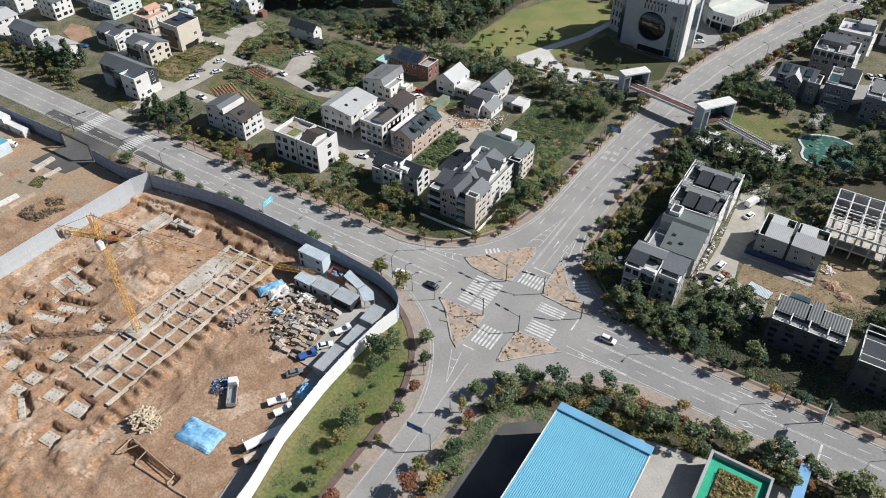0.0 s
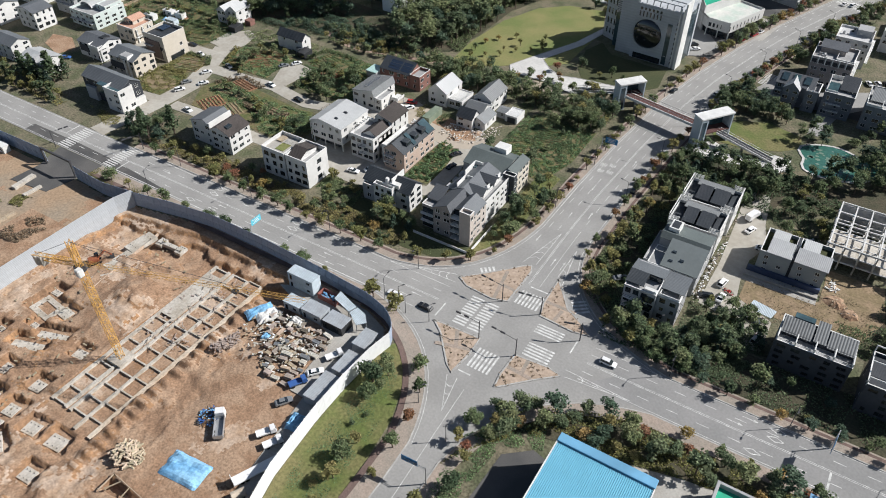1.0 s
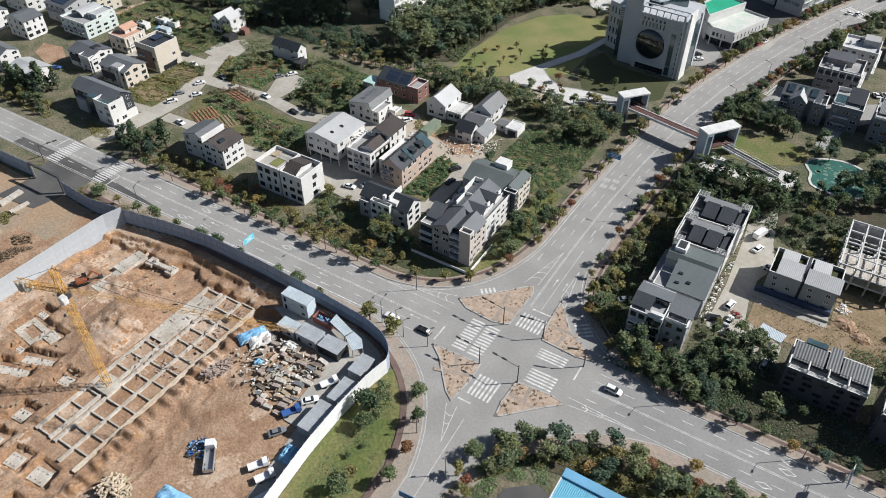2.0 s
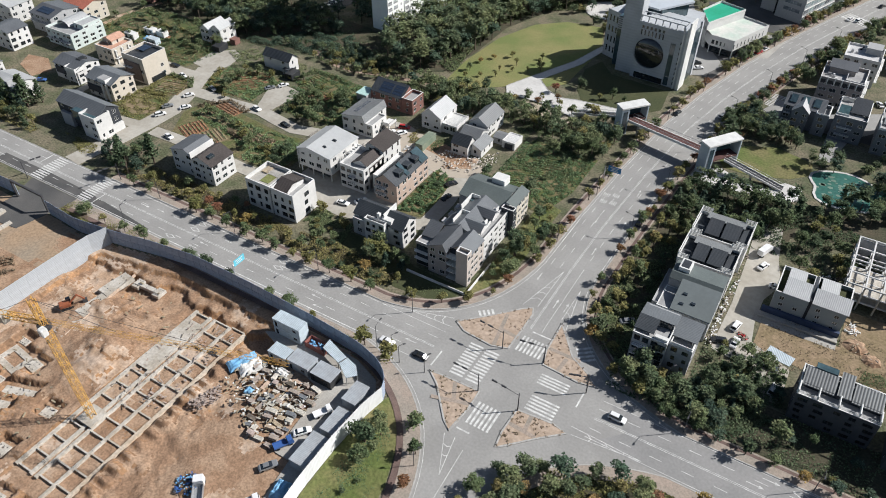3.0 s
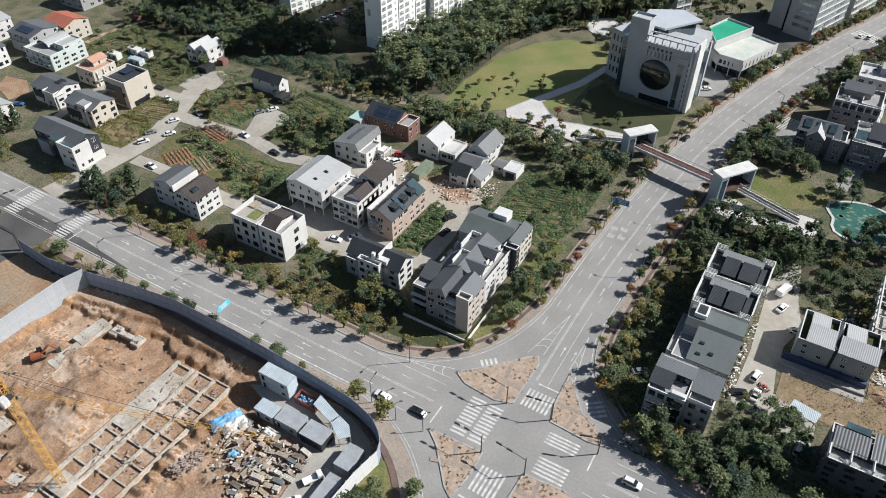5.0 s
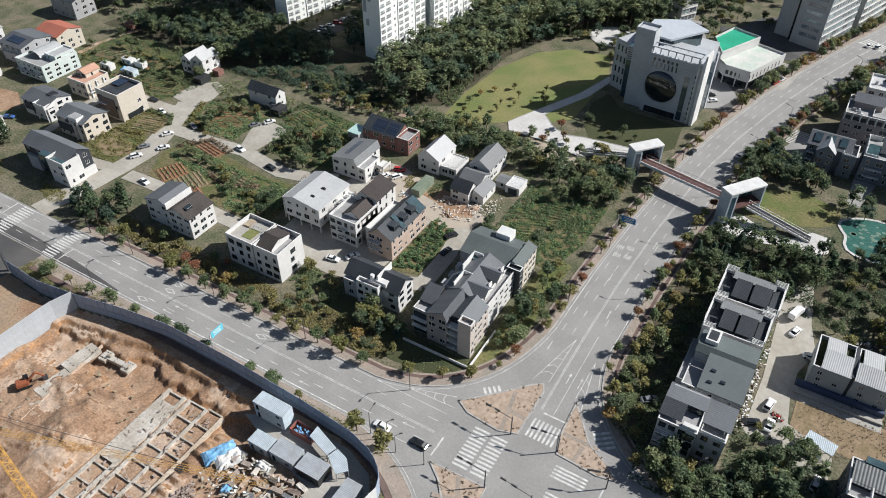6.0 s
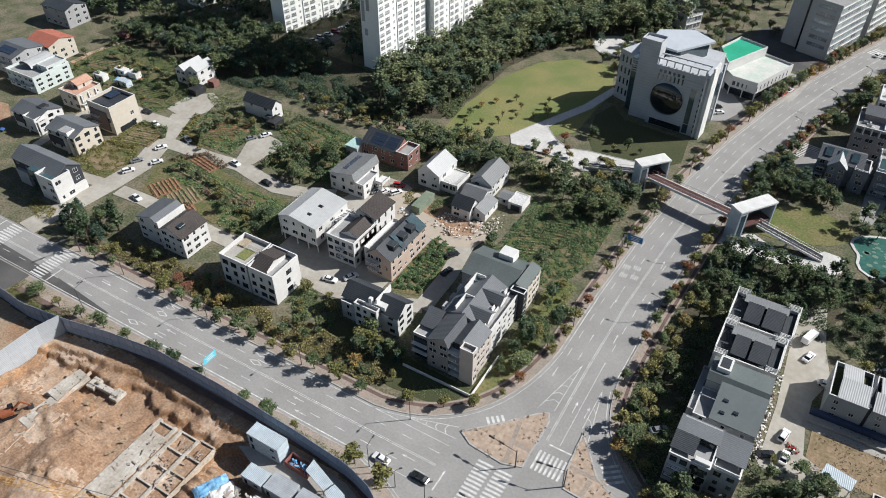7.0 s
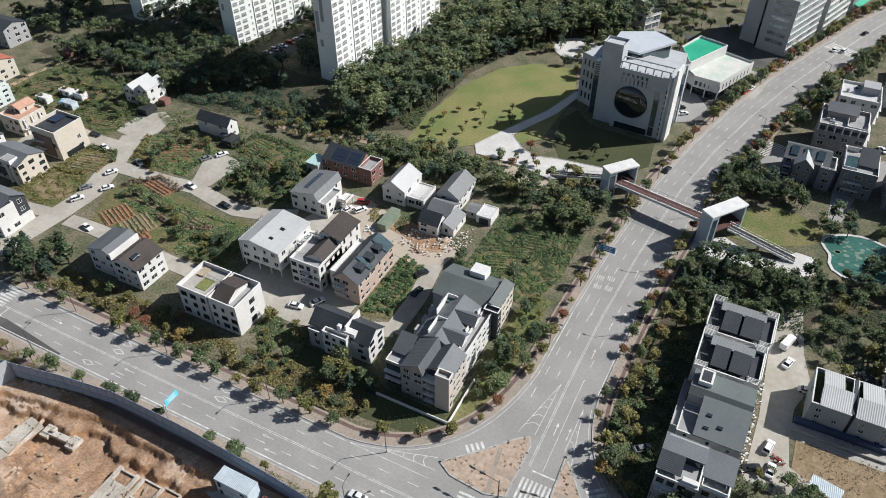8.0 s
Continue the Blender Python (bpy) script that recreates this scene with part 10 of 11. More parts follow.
def make_truck(label, paint, bed="open", length_m=5.0):
    root = thing("truck", Matrix(), label, "truck", "trucks")
    L, W = length_m, 1.9 if length_m < 7 else 2.4
    cab = 1.6 if L < 7 else 2.2
    h = 1.95 if L < 7 else 2.9
    bm = bmesh.new()
    x0, x1 = L / 2 - cab, L / 2
    add_faces(bm, [(x0, -W / 2, 0.5), (x1, -W / 2, 0.5), (x1, W / 2, 0.5), (x0, W / 2, 0.5), (x0, -W / 2 + 0.08, h), (x1 - 0.35, -W / 2 + 0.08, h), (x1 - 0.35, W / 2 - 0.08, h), (x0, W / 2 - 0.08, h)],
              ((3, 2, 1, 0), (4, 5, 6, 7), (0, 1, 5, 4), (1, 2, 6, 5), (2, 3, 7, 6), (3, 0, 4, 7)))
    bmesh.ops.bevel(bm, geom=bm.edges[:], offset=0.08, segments=2, affect="EDGES")
    c = part("cab", bm, paint, root)
    bm = bmesh.new()
    zf = h * 0.62
    add_faces(bm, [(x1 - 0.12, -W / 2 + 0.2, zf), (x1 - 0.12, W / 2 - 0.2, zf), (x1 - 0.3, W / 2 - 0.25, h - 0.15), (x1 - 0.3, -W / 2 + 0.25, h - 0.15)], ((0, 1, 2, 3),))
    part("windscreen", bm, GLASS, c)
    bm = bmesh.new()
    add_box(bm, -L / 2, x0 - 0.05, -W / 2 + 0.25, W / 2 - 0.25, 0.45, 0.75)
    part("chassis", bm, STEEL_DARK, root)
    side = {"open": 0.4, "tipper": 1.2, "box": 1.9}[bed]
    bm = bmesh.new()
    t, z, xr, xf = 0.08, 0.78, -L / 2, x0 - 0.1
    outer = [(xr, -W / 2), (xf, -W / 2), (xf, W / 2), (xr, W / 2)]
    inner = [(xr + t, -W / 2 + t), (xf - t, -W / 2 + t), (xf - t, W / 2 - t), (xr + t, W / 2 - t)]
    v = [(*p, z) for p in outer] + [(*p, z + side) for p in outer] + [(*p, z + side) for p in inner] + [(*p, z + 0.1) for p in inner]
    f = [(0, 1, 2, 3)] + [(i, (i + 1) % 4, (i + 1) % 4 + 4, i + 4) for i in range(4)]
    if bed == "box":
        f.append((4, 5, 6, 7))
    else:
        f += [(i + 4, (i + 1) % 4 + 4, (i + 1) % 4 + 8, i + 8) for i in range(4)] + [(i + 8, (i + 1) % 4 + 8, (i + 1) % 4 + 12, i + 12) for i in range(4)] + [(12, 13, 14, 15)]
    add_faces(bm, v if bed != "box" else v[:8], f)
    part("load_bed", bm, STEEL if bed == "tipper" else paint, root)
    bm = bmesh.new()
    r = 0.34 if L < 7 else 0.5
    add_tube(bm, (0, -0.13, 0), (0, 0.13, 0), r, r, 12)
    wheel = mesh_of(bm, "wheel", RUBBER)
    for x in (L / 2 - 0.8, -L / 2 + 1.0) + (() if L < 7 else (-L / 2 + 2.2,)):
        for y in (-W / 2 + 0.15, W / 2 - 0.15):
            piece("wheel", wheel, root, pose(x, y, r))
    return root


PROTO = {
    "white": make_car("white saloon car with dark windows", CAR_WHITE),
    "black": make_car("black saloon car with dark windows", CAR_BLACK),
    "grey": make_car("grey saloon car with dark windows", CAR_GREY),
    "white_suv": make_car("white estate car with dark windows", CAR_WHITE, "suv"),
    "black_suv": make_car("black estate car with dark windows", CAR_BLACK, "suv"),
    "red": make_car("red estate car with dark windows", CAR_RED, "suv"),
    "blue": make_car("blue saloon car with dark windows", CAR_BLUE),
    "van": make_car("white van with dark windows", CAR_WHITE, "van"),
    "pickup": make_truck("small white pickup truck with open bed", CAR_WHITE),
    "blue_pickup": make_truck("small blue pickup truck with open bed", CAR_BLUE),
    "tipper": make_truck("white tipper lorry with steel body", CAR_WHITE, "tipper", 8.2),
    "box": make_truck("small white box lorry", CAR_WHITE, "box", 6.2),
}
PARKED = set()


def park(kind, x, y, turn, z=0.0):
    root = PROTO[kind]
    m = pose(x, y, z, 0, 0, turn)
    if kind in PARKED:
        copy_thing(root, m)
    else:
        PARKED.add(kind)
        root.matrix_basis = m


park("white", -95.8, 126.2, 178)
park("black", -85.3, 126.6, 178)
park("white_suv", -33.1, 134.9, 0)
park("black_suv", -54.6, 210.7, 88)
park("white", -9.8, 202.7, 0, 0.04)
park("white", -15.4, 210.1, 70, 0.04)
park("box", -16.5, 217, 70, 0.04)
park("white_suv", -16.1, 181.1, 78, 0.04)
park("white", -14.8, 174.7, 85, 0.04)
park("white", -4.7, 171.2, -10, 0.04)
park("van", -2.2, 163.8, 80, 0.04)
park("black", -18.8, 173.4, 30, 0.04)
park("grey", -42.5, 167.2, 40)
park("white", -143.4, 169.0, 10, 0.05)
park("white", -138.8, 173.1, 62, 0.05)
park("black", -117.8, 197.2, 60, 0.06)
park("black", -115.3, 189.7, 80, 0.06)
park("white", -154.5, 213.6, 70, 0.06)
park("red", -152.0, 219.4, 20, 0.06)
park("white_suv", -150.6, 215.4, 60, 0.06)
park("grey", -157.2, 212.6, 70, 0.06)
park("van", -200.0, 167.6, 5, 0.05)
for k, x, y, turn in (("white_suv", -275.3, 207.6, 5), ("black", -266, 209.6, 5), ("white", -256, 204.8, -20), ("grey", -237, 203, -20), ("white", -241.4, 194, 60), ("white", -235.4, 186.4, 60), ("white", -210.2, 200.4, -12),
                      ("black", -192.4, 197, -8), ("white", -224.6, 167.7, -10), ("grey", -217.0, 216, 60), ("white", -213.6, 220.6, 60), ("white_suv", -239.8, 177.4, 60), ("grey", -242.2, 183.4, 60), ("blue", -304.6, 170.8, 30)):
    park(k, x, y, turn, 0.05)
park("grey", -49.8, 290.9, 80)
park("white", -21.1, 414.1, 65)
park("white_suv", -17.2, 414.9, 65)
park("black", -9.8, 439.3, 65)
park("black", -65.6, 284.6, 80)
park("white", -69.6, 326.4, 40, 0.03)
park("black_suv", -71.6, 330.4, 40, 0.03)
for i, k in enumerate(("white", "grey", "white_suv", "white", "red", "white", "black")):
    park(k, -251.0 + i * 1.0, 291 + i * 4.4, 12, 0.03)
for i, k in enumerate(("white", "grey", "white")):
    park(k, -311 + i * 1.0, 301 + i * 6, 12, 0.03)
for i, k in enumerate(("white", "white_suv", "black", "white", "grey", "white")):
    park(k, 2.0 + i * 3.1, 333 + i * 1.6, 120, 0.03)
for i, k in enumerate(("red", "black", "red", "white")):
    park(k, -54.4 + i * 1.8, 346 + i * 4.6, 70)
park("pickup", -95.0, 71.0, 55, 0.03)
park("pickup", -91.6, 69.6, 60, 0.03)
park("grey", -97.6, 80.2, 55, -0.1)
park("blue_pickup", -98.4, 86.6, 60, 0.02)
park("white", -96.8, 91.6, 50, 0.02)
park("pickup", -96.0, 98.6, 60, 0.02)
park("tipper", -106.2, 66.6, 130, -0.3)
park("box", -259, 104, 30, -0.4)
park("blue_pickup", -268, 99, 20, -0.4)


def machine(x, y, turn, paint, label):
    """A tracked digger with a folded arm."""
    root = thing("excavator", pose(x, y, ground_height(x, y), 0, 0, turn), label, "excavator", "site machines")
    for s in (-1, 1):
        bm = bmesh.new()
        add_box(bm, -1.8, 1.8, s * 1.1 - 0.3, s * 1.1 + 0.3, 0, 0.8)
        bmesh.ops.bevel(bm, geom=bm.edges[:], offset=0.2, segments=2, affect="EDGES")
        part("track", bm, RUBBER, root)
    bm = bmesh.new()
    add_box(bm, -1.9, 1.2, -1.2, 1.2, 0.9, 2.0)
    bmesh.ops.bevel(bm, geom=bm.edges[:], offset=0.15, segments=2, affect="EDGES")
    part("body", bm, paint, root)
    bm = bmesh.new()
    add_box(bm, 0.2, 1.4, 0.2, 1.2, 2.0, 3.0)
    bmesh.ops.bevel(bm, geom=bm.edges[:], offset=0.1, segments=2, affect="EDGES")
    part("cab", bm, GLASS, root)
    bm = bmesh.new()
    add_beam(bm, (1.0, -0.4, 1.8), (3.4, -0.4, 3.9), 0.45)
    part("boom", bm, paint, root)
    bm = bmesh.new()
    add_beam(bm, (3.4, -0.4, 3.9), (5.0, -0.4, 1.6), 0.35)
    part("arm", bm, paint, root)
    bm = bmesh.new()
    add_prism(bm, [(4.4, -0.9), (5.6, -0.9), (5.6, 0.1), (4.4, 0.1)], 0.5, 1.6)
    part("bucket", bm, STEEL_DARK, root)


machine(-182.5, 90, 60, surface("rust_orange", (0.30, 0.10, 0.05), 0.6), "rusty orange excavator beside the long slab")
trailer = thing("trailer", pose(-89.6, 62, 0, 0, 0, 65), "long white flatbed trailer along the fence", "trailer")
bm = bmesh.new()
add_box(bm, -6, 6, -1.2, 1.2, 0.9, 1.25)
part("flatbed", bm, CAR_WHITE, trailer)
bm = bmesh.new()
add_box(bm, -6, -5.85, -1.2, 1.2, 1.25, 2.6)
part("headboard", bm, CAR_WHITE, trailer)
for x in (-4, -2.8, 3.6):
    for y in (-1.0, 1.0):
        bm = bmesh.new()
        add_tube(bm, (x, y - 0.14, 0.5), (x, y + 0.14, 0.5), 0.5, 0.5, 12)
        part("wheel", bm, RUBBER, trailer)
tank = thing("water_tank", pose(-88.9, 55.2, 0, 0, 0, 60), "beige cylindrical tank at the fence", "tank")
bm = bmesh.new()
add_tube(bm, (-1.6, 0, 1.1), (1.6, 0, 1.1), 1.05, 1.05, 16)
part("shell", bm, FORMWORK, tank)
bm = bmesh.new()
for x in (-1.0, 1.0):
    add_box(bm, x - 0.2, x + 0.2, -0.9, 0.9, 0, 0.5)
part("cradle", bm, STEEL_DARK, tank)


# ---- poles, signals and signs ----
def street_lamp(x, y, turn, h=8.5, arm=2.2):
    root = thing("street_lamp", pose(x, y, 0, 0, 0, turn), "slender grey street lamp with curved arm", "street lamp", "street lamps")
    bm = bmesh.new()
    add_tube(bm, (0, 0, -0.1), (0, 0, h), 0.11, 0.07, 8)
    part("pole", bm, STEEL_DARK, root)
    bm = bmesh.new()
    add_tube(bm, (0, 0, h), (arm, 0, h + 0.5), 0.06, 0.05, 6)
    part("arm", bm, STEEL_DARK, root)
    bm = bmesh.new()
    add_box(bm, arm - 0.1, arm + 0.7, -0.16, 0.16, h + 0.42, h + 0.58)
    part("lantern", bm, STEEL_DARK, root)
    return root


def signal(x, y, turn, arm=7.5, h=6.2):
    """A mast with a long arm that carries the signal heads."""
    root = thing("traffic_signal", pose(x, y, 0, 0, 0, turn), "dark traffic signal mast with long arm", "traffic signal", "traffic signals")
    bm = bmesh.new()
    add_tube(bm, (0, 0, -0.1), (0, 0, h + 0.8), 0.16, 0.12, 8)
    part("mast", bm, STEEL_DARK, root)
    bm = bmesh.new()
    add_tube(bm, (0, 0, h), (arm, 0, h + 0.3), 0.08, 0.05, 8)
    part("arm", bm, STEEL_DARK, root)
    bm = bmesh.new()
    add_box(bm, -0.75, 0.75, -0.16, 0.16, -0.25, 0.25)
    bmesh.ops.bevel(bm, geom=bm.edges[:], offset=0.05, segments=1, affect="EDGES")
    me = mesh_of(bm, "signal_head", STEEL_DARK)
    for k in (arm - 0.8, arm * 0.55):
        piece("signal_head", me, root, pose(k, 0, h + 0.2))


def sign_mast(x, y, turn, h, board, arm, material, label):
    root = thing("road_sign", pose(x, y, 0, 0, 0, turn), label, "road sign", "road signs")
    bm = bmesh.new()
    add_tube(bm, (0, 0, -0.1), (0, 0, h + 0.4), 0.16, 0.13, 8)
    part("post", bm, STEEL, root)
    bm = bmesh.new()
    for z in (h - 0.4, h + 0.1):
        add_tube(bm, (0, 0, z), (arm + board[0] * 0.3, 0, z), 0.07, 0.07, 6)
    part("arm", bm, STEEL, root)
    bm = bmesh.new()
    add_box(bm, arm - board[0] / 2, arm + board[0] / 2, -0.14, -0.07, h - board[1] / 2, h + board[1] / 2)
    b = part("board", bm, material, root)
    bm = bmesh.new()
    for i, w in enumerate((0.7, 0.5, 0.6)):
        z = h + board[1] * (0.25 - 0.25 * i)
        add_box(bm, arm - board[0] * w / 2, arm + board[0] * w / 2, -0.16, -0.14, z - 0.1, z + 0.1)
    part("writing", bm, TRIM, b, "plain white bars")


signal(-67.9, 140.4, 175)
signal(-56.2, 141.6, 190, 7.0)
signal(-66.6, 124.6, 178)
signal(-55.2, 124.4, 175, 8.0)
signal(-42.8, 138.4, 200, 5.0)
signal(-218, 139.6, 250, 6.5)
signal(-247, 123.4, 70, 6.5)
for i in range(4):
    street_lamp(-198 + i * 34, 139.2, 270)
for x in (-196, -97):
    street_lamp(x, 123.2, 90)
for i in range(6):
    street_lamp(-18 + i * 30, 139.6, 270)
for i in range(7):
    x, y, a = along(offset(B_MID, 9.2), 10 + i * 30)
    street_lamp(x, y, math.degrees(a) - 90)
    x, y, a = along(offset(B_MID, -9.2), 25 + i * 30)
    street_lamp(x, y, math.degrees(a) + 90)
for x, y in ((-92.8, 124.2), (-89, 122.0), (-81.5, 122.6), (-68.8, 98), (-57, 92), (-26.6, 151.6)):
    street_lamp(x, y, 45, 6.5, 1.2)
sign_mast(-73.6, 226.4, 0, 6.3, (4.6, 2.2), 3.4, SIGN_BLUE, "blue direction sign on a cantilever mast")
sign_mast(-147.6, 122.6, 90, 6.6, (4.2, 2.2), 2.6, SIGN_CYAN, "light blue direction sign on a cantilever mast")
sign_mast(21.5, 138.6, 265, 7.0, (4.4, 2.2), 4.4, SIGN_BLUE, "blue direction sign on a cantilever mast")
sign_mast(-54.9, 80.0, 184, 6.5, (4.2, 2.0), 4.2, SIGN_BLUE, "blue direction sign on a cantilever mast")


# ---- west end of the building site ----
def long_slab(x0, y0, x1, y1, width, h, material, label, name="concrete_slab", category="slab"):
    cx, cy = (x0 + x1) / 2, (y0 + y1) / 2
    root = thing(name, pose(cx, cy, -0.25, 0, 0, math.degrees(math.atan2(y1 - y0, x1 - x0))), label, category, "slabs and beams")
    n = max(2, int(math.dist((x0, y0), (x1, y1)) / 3.2))
    step = math.dist((x0, y0), (x1, y1)) / n
    bm = bmesh.new()
    add_box(bm, -step / 2 + 0.03, step / 2 - 0.03, -width / 2, width / 2, 0, h)
    bmesh.ops.bevel(bm, geom=bm.edges[:], offset=0.05, segments=1, affect="EDGES")
    me = mesh_of(bm, "slab", material)
    for i in range(n):
        piece("slab", me, root, pose((i + 0.5 - n / 2) * step, 0, 0))


long_slab(-236.6, 99, -237.2, 107.6, 2.0, 1.2, CEMENT, "pale precast concrete beam on the ground")
long_slab(-230, 98.4, -229.6, 105, 1.2, 1.0, CEMENT, "short pale concrete beam on the ground")
long_slab(-229.2, 76, -228.3, 87.4, 2.2, 0.8, TARP_WHITE, "row of pale sheets laid along the ground")
long_slab(-224.8, 72, -224.2, 91.2, 1.2, 0.9, TIMBER, "long timber formwork strip on the soil", "formwork", "formwork")
long_slab(-246, 78, -245, 92, 2.4, 0.4, CEMENT, "row of pale concrete planks on the ground")
container("white site hut by the fence", -282, -270, 110.2, 113.4, -0.2, 4.4, TRIM)
container("white low site wall block by the fence", -269.6, -259, 110.6, 113.2, -0.2, 2.6, TRIM)
container("blue-roofed metal site shed on the soil", -264.4, -254.4, 93, 102.6, -0.2, 4.6, CONTAINER, ROOF_BLUE)
container("pale grey metal hut beside the blue shed", -290, -278, 98, 104, -0.2, 3.0, GREY_SHEET)
rnd = random.Random(5)
undergrowth([(-219, 80), (-210, 82), (-208, 92), (-214, 95), (-219, 90)], 700, 90, LEAF_DRY, 1.2, 0.5, "heap of dry brushwood on the soil")
undergrowth([(-236, 92), (-226, 94), (-225, 100), (-234, 98)], 420, 91, LEAF_OLIVE, 0.5, 0.4)

# ---- small sheds in the village gardens ----
for label, x, y, w, d, turn, mat in (("white garden container among crops", -304.6, 219.4, 6, 3, 20, TRIM), ("white garden container among crops", -300.6, 227.4, 6, 3, 20, TRIM),
                                     ("white garden container among crops", -293.6, 228, 5, 3, 20, TRIM), ("blue garden container among crops", -291.4, 220.6, 6, 3, 20, CONTAINER)):
    ob = container(label, x - w / 2, x + w / 2, y - d / 2, y + d / 2, 0, 2.6, mat, name="garden_container")
tarp(-297, 222.6, 5, 4, 1.2, 20, TARP_BLUE, "blue tarpaulin over garden tools", 11)

for label, x, y, w, d, h, mat in (("weathered grey garden shed by the track", -323, 261.5, 7, 4.5, 2.6, GREY_SHEET), ("pale garden shed by the track", -314.5, 262.5, 5, 4, 2.4, TRIM), ("rusty brown garden shed by the track", -329.5, 253.5, 4, 3.5, 2.4, RED_BRICK)):
    container(label, x - w / 2, x + w / 2, y - d / 2, y + d / 2, 0, h, mat, name="garden_shed")
container("dark carport roof beside the twin-gabled house", -262.6, -258.4, 229.0, 234.6, 0, 2.5, FRAME_DARK, name="carport")
container("small brown shed behind the twin-gabled house", -261.0, -257.6, 238.4, 241.6, 0, 2.4, RED_BRICK, name="garden_shed")
container("dark carport roof beside the small house", -217.4, -213.6, 226.0, 231.4, 0, 2.5, FRAME_DARK, name="carport")

# ---- yard east of the terraces: spoil, junk, a small shelter ----
shelter([(-7.2, 172.6), (-0.6, 171.4), (0.2, 175.0), (-6.4, 176.4)], 2.6, "small carport with white sheet roof")


def junk_heap(x, y, r, count, seed, mats, label, name="rubble_heap"):
    rnd = random.Random(seed)
    root = thing(name, pose(x, y, 0), label, "rubble heap", "heaps of leftovers")
    bm = bmesh.new()
    n = 14
    rim = [bm.verts.new((math.cos(i * 2 * math.pi / n) * r * rnd.uniform(0.8, 1.15), math.sin(i * 2 * math.pi / n) * r * rnd.uniform(0.8, 1.15), -0.05)) for i in range(n)]
    mid = [bm.verts.new((v.co.x * 0.55 + rnd.uniform(-0.3, 0.3), v.co.y * 0.55 + rnd.uniform(-0.3, 0.3), r * rnd.uniform(0.12, 0.3))) for v in rim]
    top = bm.verts.new((0, 0, r * 0.3))
    for i in range(n):
        j = (i + 1) % n
        bm.faces.new((rim[i], rim[j], mid[j], mid[i]))
        bm.faces.new((mid[i], mid[j], top))
    part("mound", bm, mats[0], root)
    for k, mat in enumerate(mats[1:]):
        bm = bmesh.new()
        for _ in range(count):
            a, q = rnd.uniform(0, 6.28), rnd.random() ** 0.5 * r
            p = Vector((math.cos(a) * q, math.sin(a) * q, max(0.1, r * 0.3 * (1 - q / r)) + rnd.uniform(0, 0.25)))
            add_beam(bm, p, p + Vector((rnd.uniform(-1, 1), rnd.uniform(-1, 1), rnd.uniform(-0.2, 0.3))) * rnd.uniform(0.4, 1.1), rnd.uniform(0.08, 0.4))
        tagged(part("debris", bm, mat, root), kind="stuff")


junk_heap(3.4, 211.4, 4.6, 60, 1, (SHADE_LITTER, TRIM, TIMBER_GREY, STEEL_DARK), "heap of broken white and grey junk in weeds")
junk_heap(13.4, 190.6, 3.2, 16, 2, (SOIL, TIMBER), "heap of orange soil and boards")
junk_heap(18, 187.4, 2.6, 12, 3, (SOIL, TIMBER_GREY), "heap of orange soil")
junk_heap(11.6, 196.6, 2.0, 16, 4, (SOIL_PALE, TRIM, TRIM), "white boxes and foam blocks on a soil heap")
junk_heap(-110.0, 67.2, 2.9, 46, 31, (SOIL_DARK, TARP_BLUE, CAR_BLUE, STEEL_DARK), "tangled heap of blue formwork frames on the soil", "formwork_heap")
junk_heap(-143.6, 196.4, 3.0, 24, 5, (SOIL_PALE, TRIM, TIMBER), "heap of sand and boards by the yard")
junk_heap(-124, 207, 2.6, 20, 6, (SOIL, TRIM, TIMBER), "soil heap with broken white boards")
junk_heap(-118.5, 214, 2.2, 18, 7, (SOIL_PALE, TRIM, TIMBER_GREY), "pale rubble beside the sandy yard")
junk_heap(-13.6, 178.4, 1.5, 16, 8, (SHADE_LITTER, CAR_RED, TIMBER_GREY), "pile of orange and grey oddments")

SHED_GREEN = surface("faded_green_sheet", (0.17, 0.22, 0.16), 0.7, 1.0, 0.12, 0.2, 0.4, (0.22, 0.25, 0.19), bump=0.2, stripe=("Y", 0.4, 0.2))
container("faded green container beside the sandy yard", -140.6, -137.4, 209.4, 219.0, 0, 2.7, SHED_GREEN, name="container")
undergrowth([(-148, 212), (-141, 212), (-141, 220), (-147, 222)], 700, 95, LEAF_OLIVE, 0.5, 0.34)
undergrowth([(-137, 211), (-133, 212), (-133, 220), (-137, 220)], 500, 96, LEAF_GREEN, 0.5, 0.34)
junk_heap(-142.6, 208, 1.8, 18, 21, (SOIL_PALE, TRIM, TRIM), "pile of white sacks and boards")
junk_heap(-128.6, 213.2, 2.2, 18, 22, (SOIL, PALE, TRIM), "broken boards on orange soil")
junk_heap(-150, 209.6, 1.6, 14, 23, (SOIL_PALE, TRIM, TIMBER), "small pile of building leftovers")
grove("green", [(-110, 203), (-106, 202), (-106, 209), (-111, 210)], 3, 97, 0.75, 2.6, False)


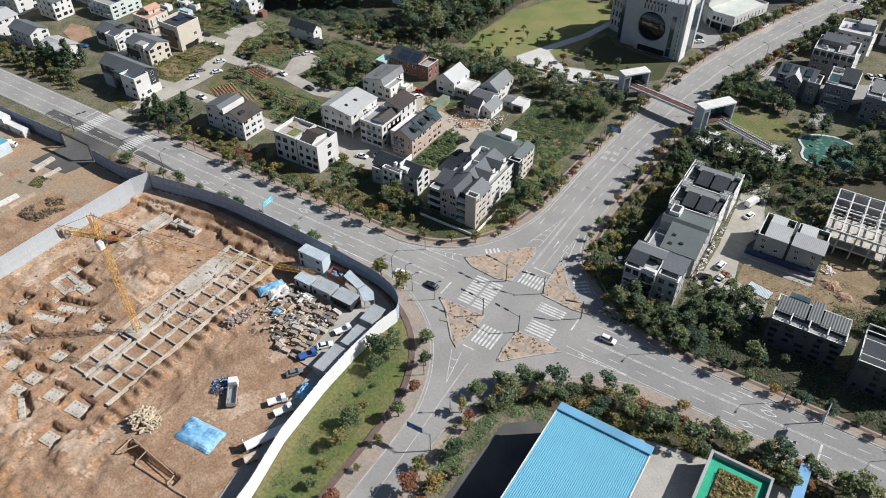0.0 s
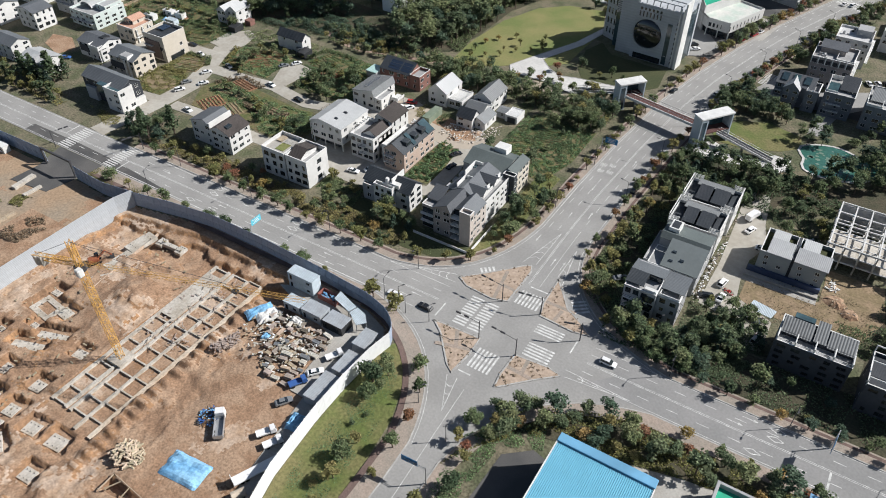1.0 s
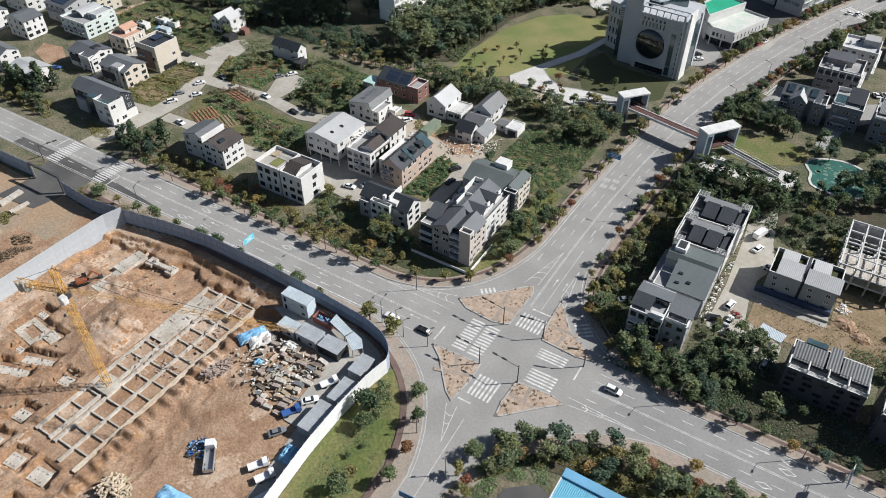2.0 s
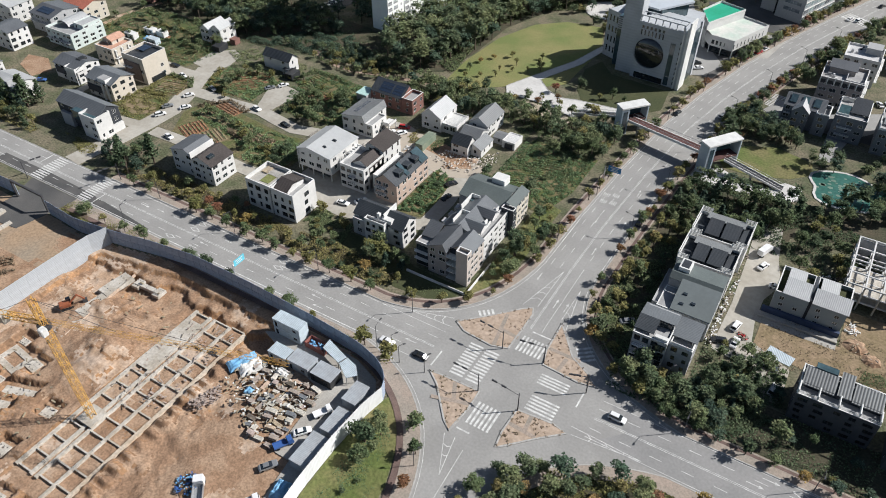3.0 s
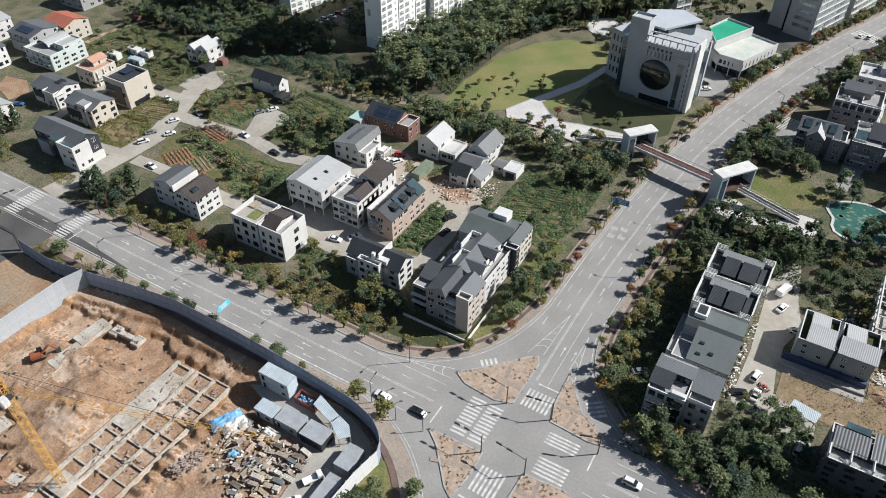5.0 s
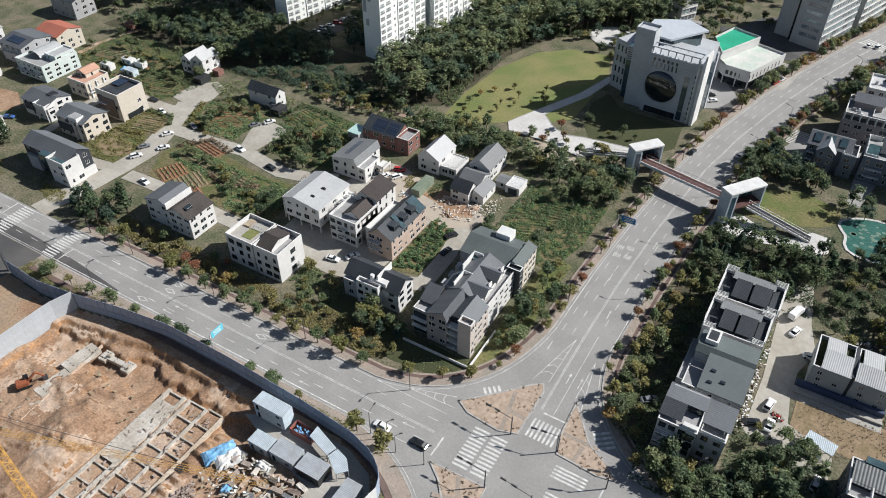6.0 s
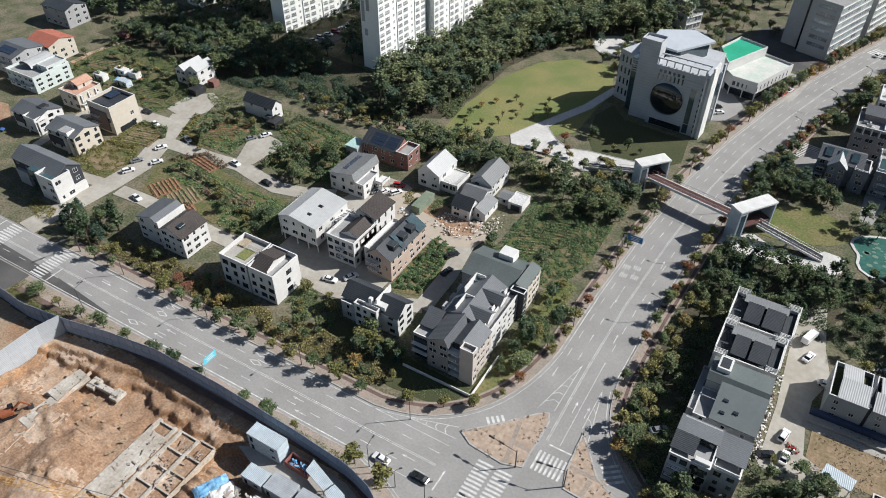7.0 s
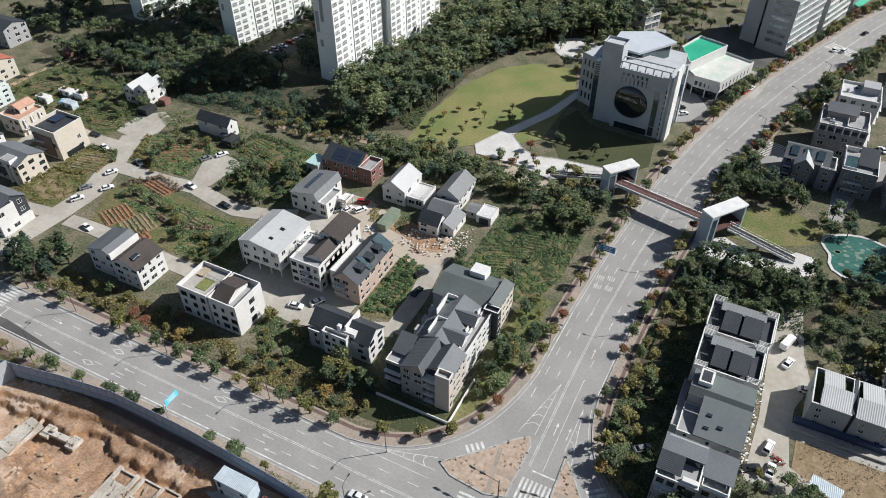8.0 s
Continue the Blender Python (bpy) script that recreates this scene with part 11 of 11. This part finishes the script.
def scatter(label, outline, count, seed, material, size, z, category="scrap"):
    """Loose offcuts too many to count, lying about a yard."""
    rnd = random.Random(seed)
    lo, hi = [min(p[i] for p in outline) for i in (0, 1)], [max(p[i] for p in outline) for i in (0, 1)]
    bm = bmesh.new()
    done = 0
    while done < count:
        x, y = rnd.uniform(lo[0], hi[0]), rnd.uniform(lo[1], hi[1])
        if inside(x, y, outline):
            done += 1
            a, l = rnd.uniform(0, 3.14), size * rnd.uniform(0.4, 1.5)
            h = z + rnd.random() * 0.9
            add_beam(bm, (x, y, h), (x + math.cos(a) * l, y + math.sin(a) * l, h + rnd.uniform(-0.2, 0.2)), rnd.uniform(0.12, 0.5), rnd.uniform(0.06, 0.3))
    tagged(part("offcuts", bm, material, None, label), category=category, kind="stuff")


YARD = [(-126, 96), (-121, 90), (-108, 84), (-101, 88), (-100, 103), (-113, 104), (-122, 101)]
scatter("loose pale boards and offcuts strewn over the yard", YARD, 150, 1, PALE, 0.9, 0.0)
scatter("loose weathered boards strewn over the yard", YARD, 90, 2, TIMBER, 1.0, 0.0)
scatter("white sheets and bags strewn over the yard", YARD, 70, 3, TRIM, 0.8, 0.1)
scatter("boards and rubble strewn on the foundations", [(-149, 78), (-133, 78), (-133, 106), (-149, 106)], 130, 5, TIMBER_GREY, 0.7, -1.6)
scatter("boards and rubble strewn on the soil", [(-190, 40), (-152, 36), (-152, 108), (-186, 108)], 160, 6, TIMBER, 1.0, -1.4)
scatter("broken timber in a low heap by the yard", [(-127, 84), (-124, 82), (-121, 88), (-124, 92)], 140, 7, TIMBER_GREY, 0.8, -0.2)
scatter("white sacks, boxes and air units along the house wall", [(-22.0, 170), (-20.4, 170), (-20.0, 200), (-21.2, 200)], 70, 8, TRIM, 0.5, 0.05)
scatter("grey pipes and boards along the house wall", [(-22.0, 168), (-20.4, 168), (-20.0, 214), (-21.0, 214)], 60, 9, TIMBER_GREY, 0.6, 0.05)
scatter("pale rubble and boards strewn over the torn soil", [(-134, 206), (-118, 205), (-110, 214), (-112, 226), (-118, 214), (-130, 214)], 120, 10, PALE, 0.5, 0.0)
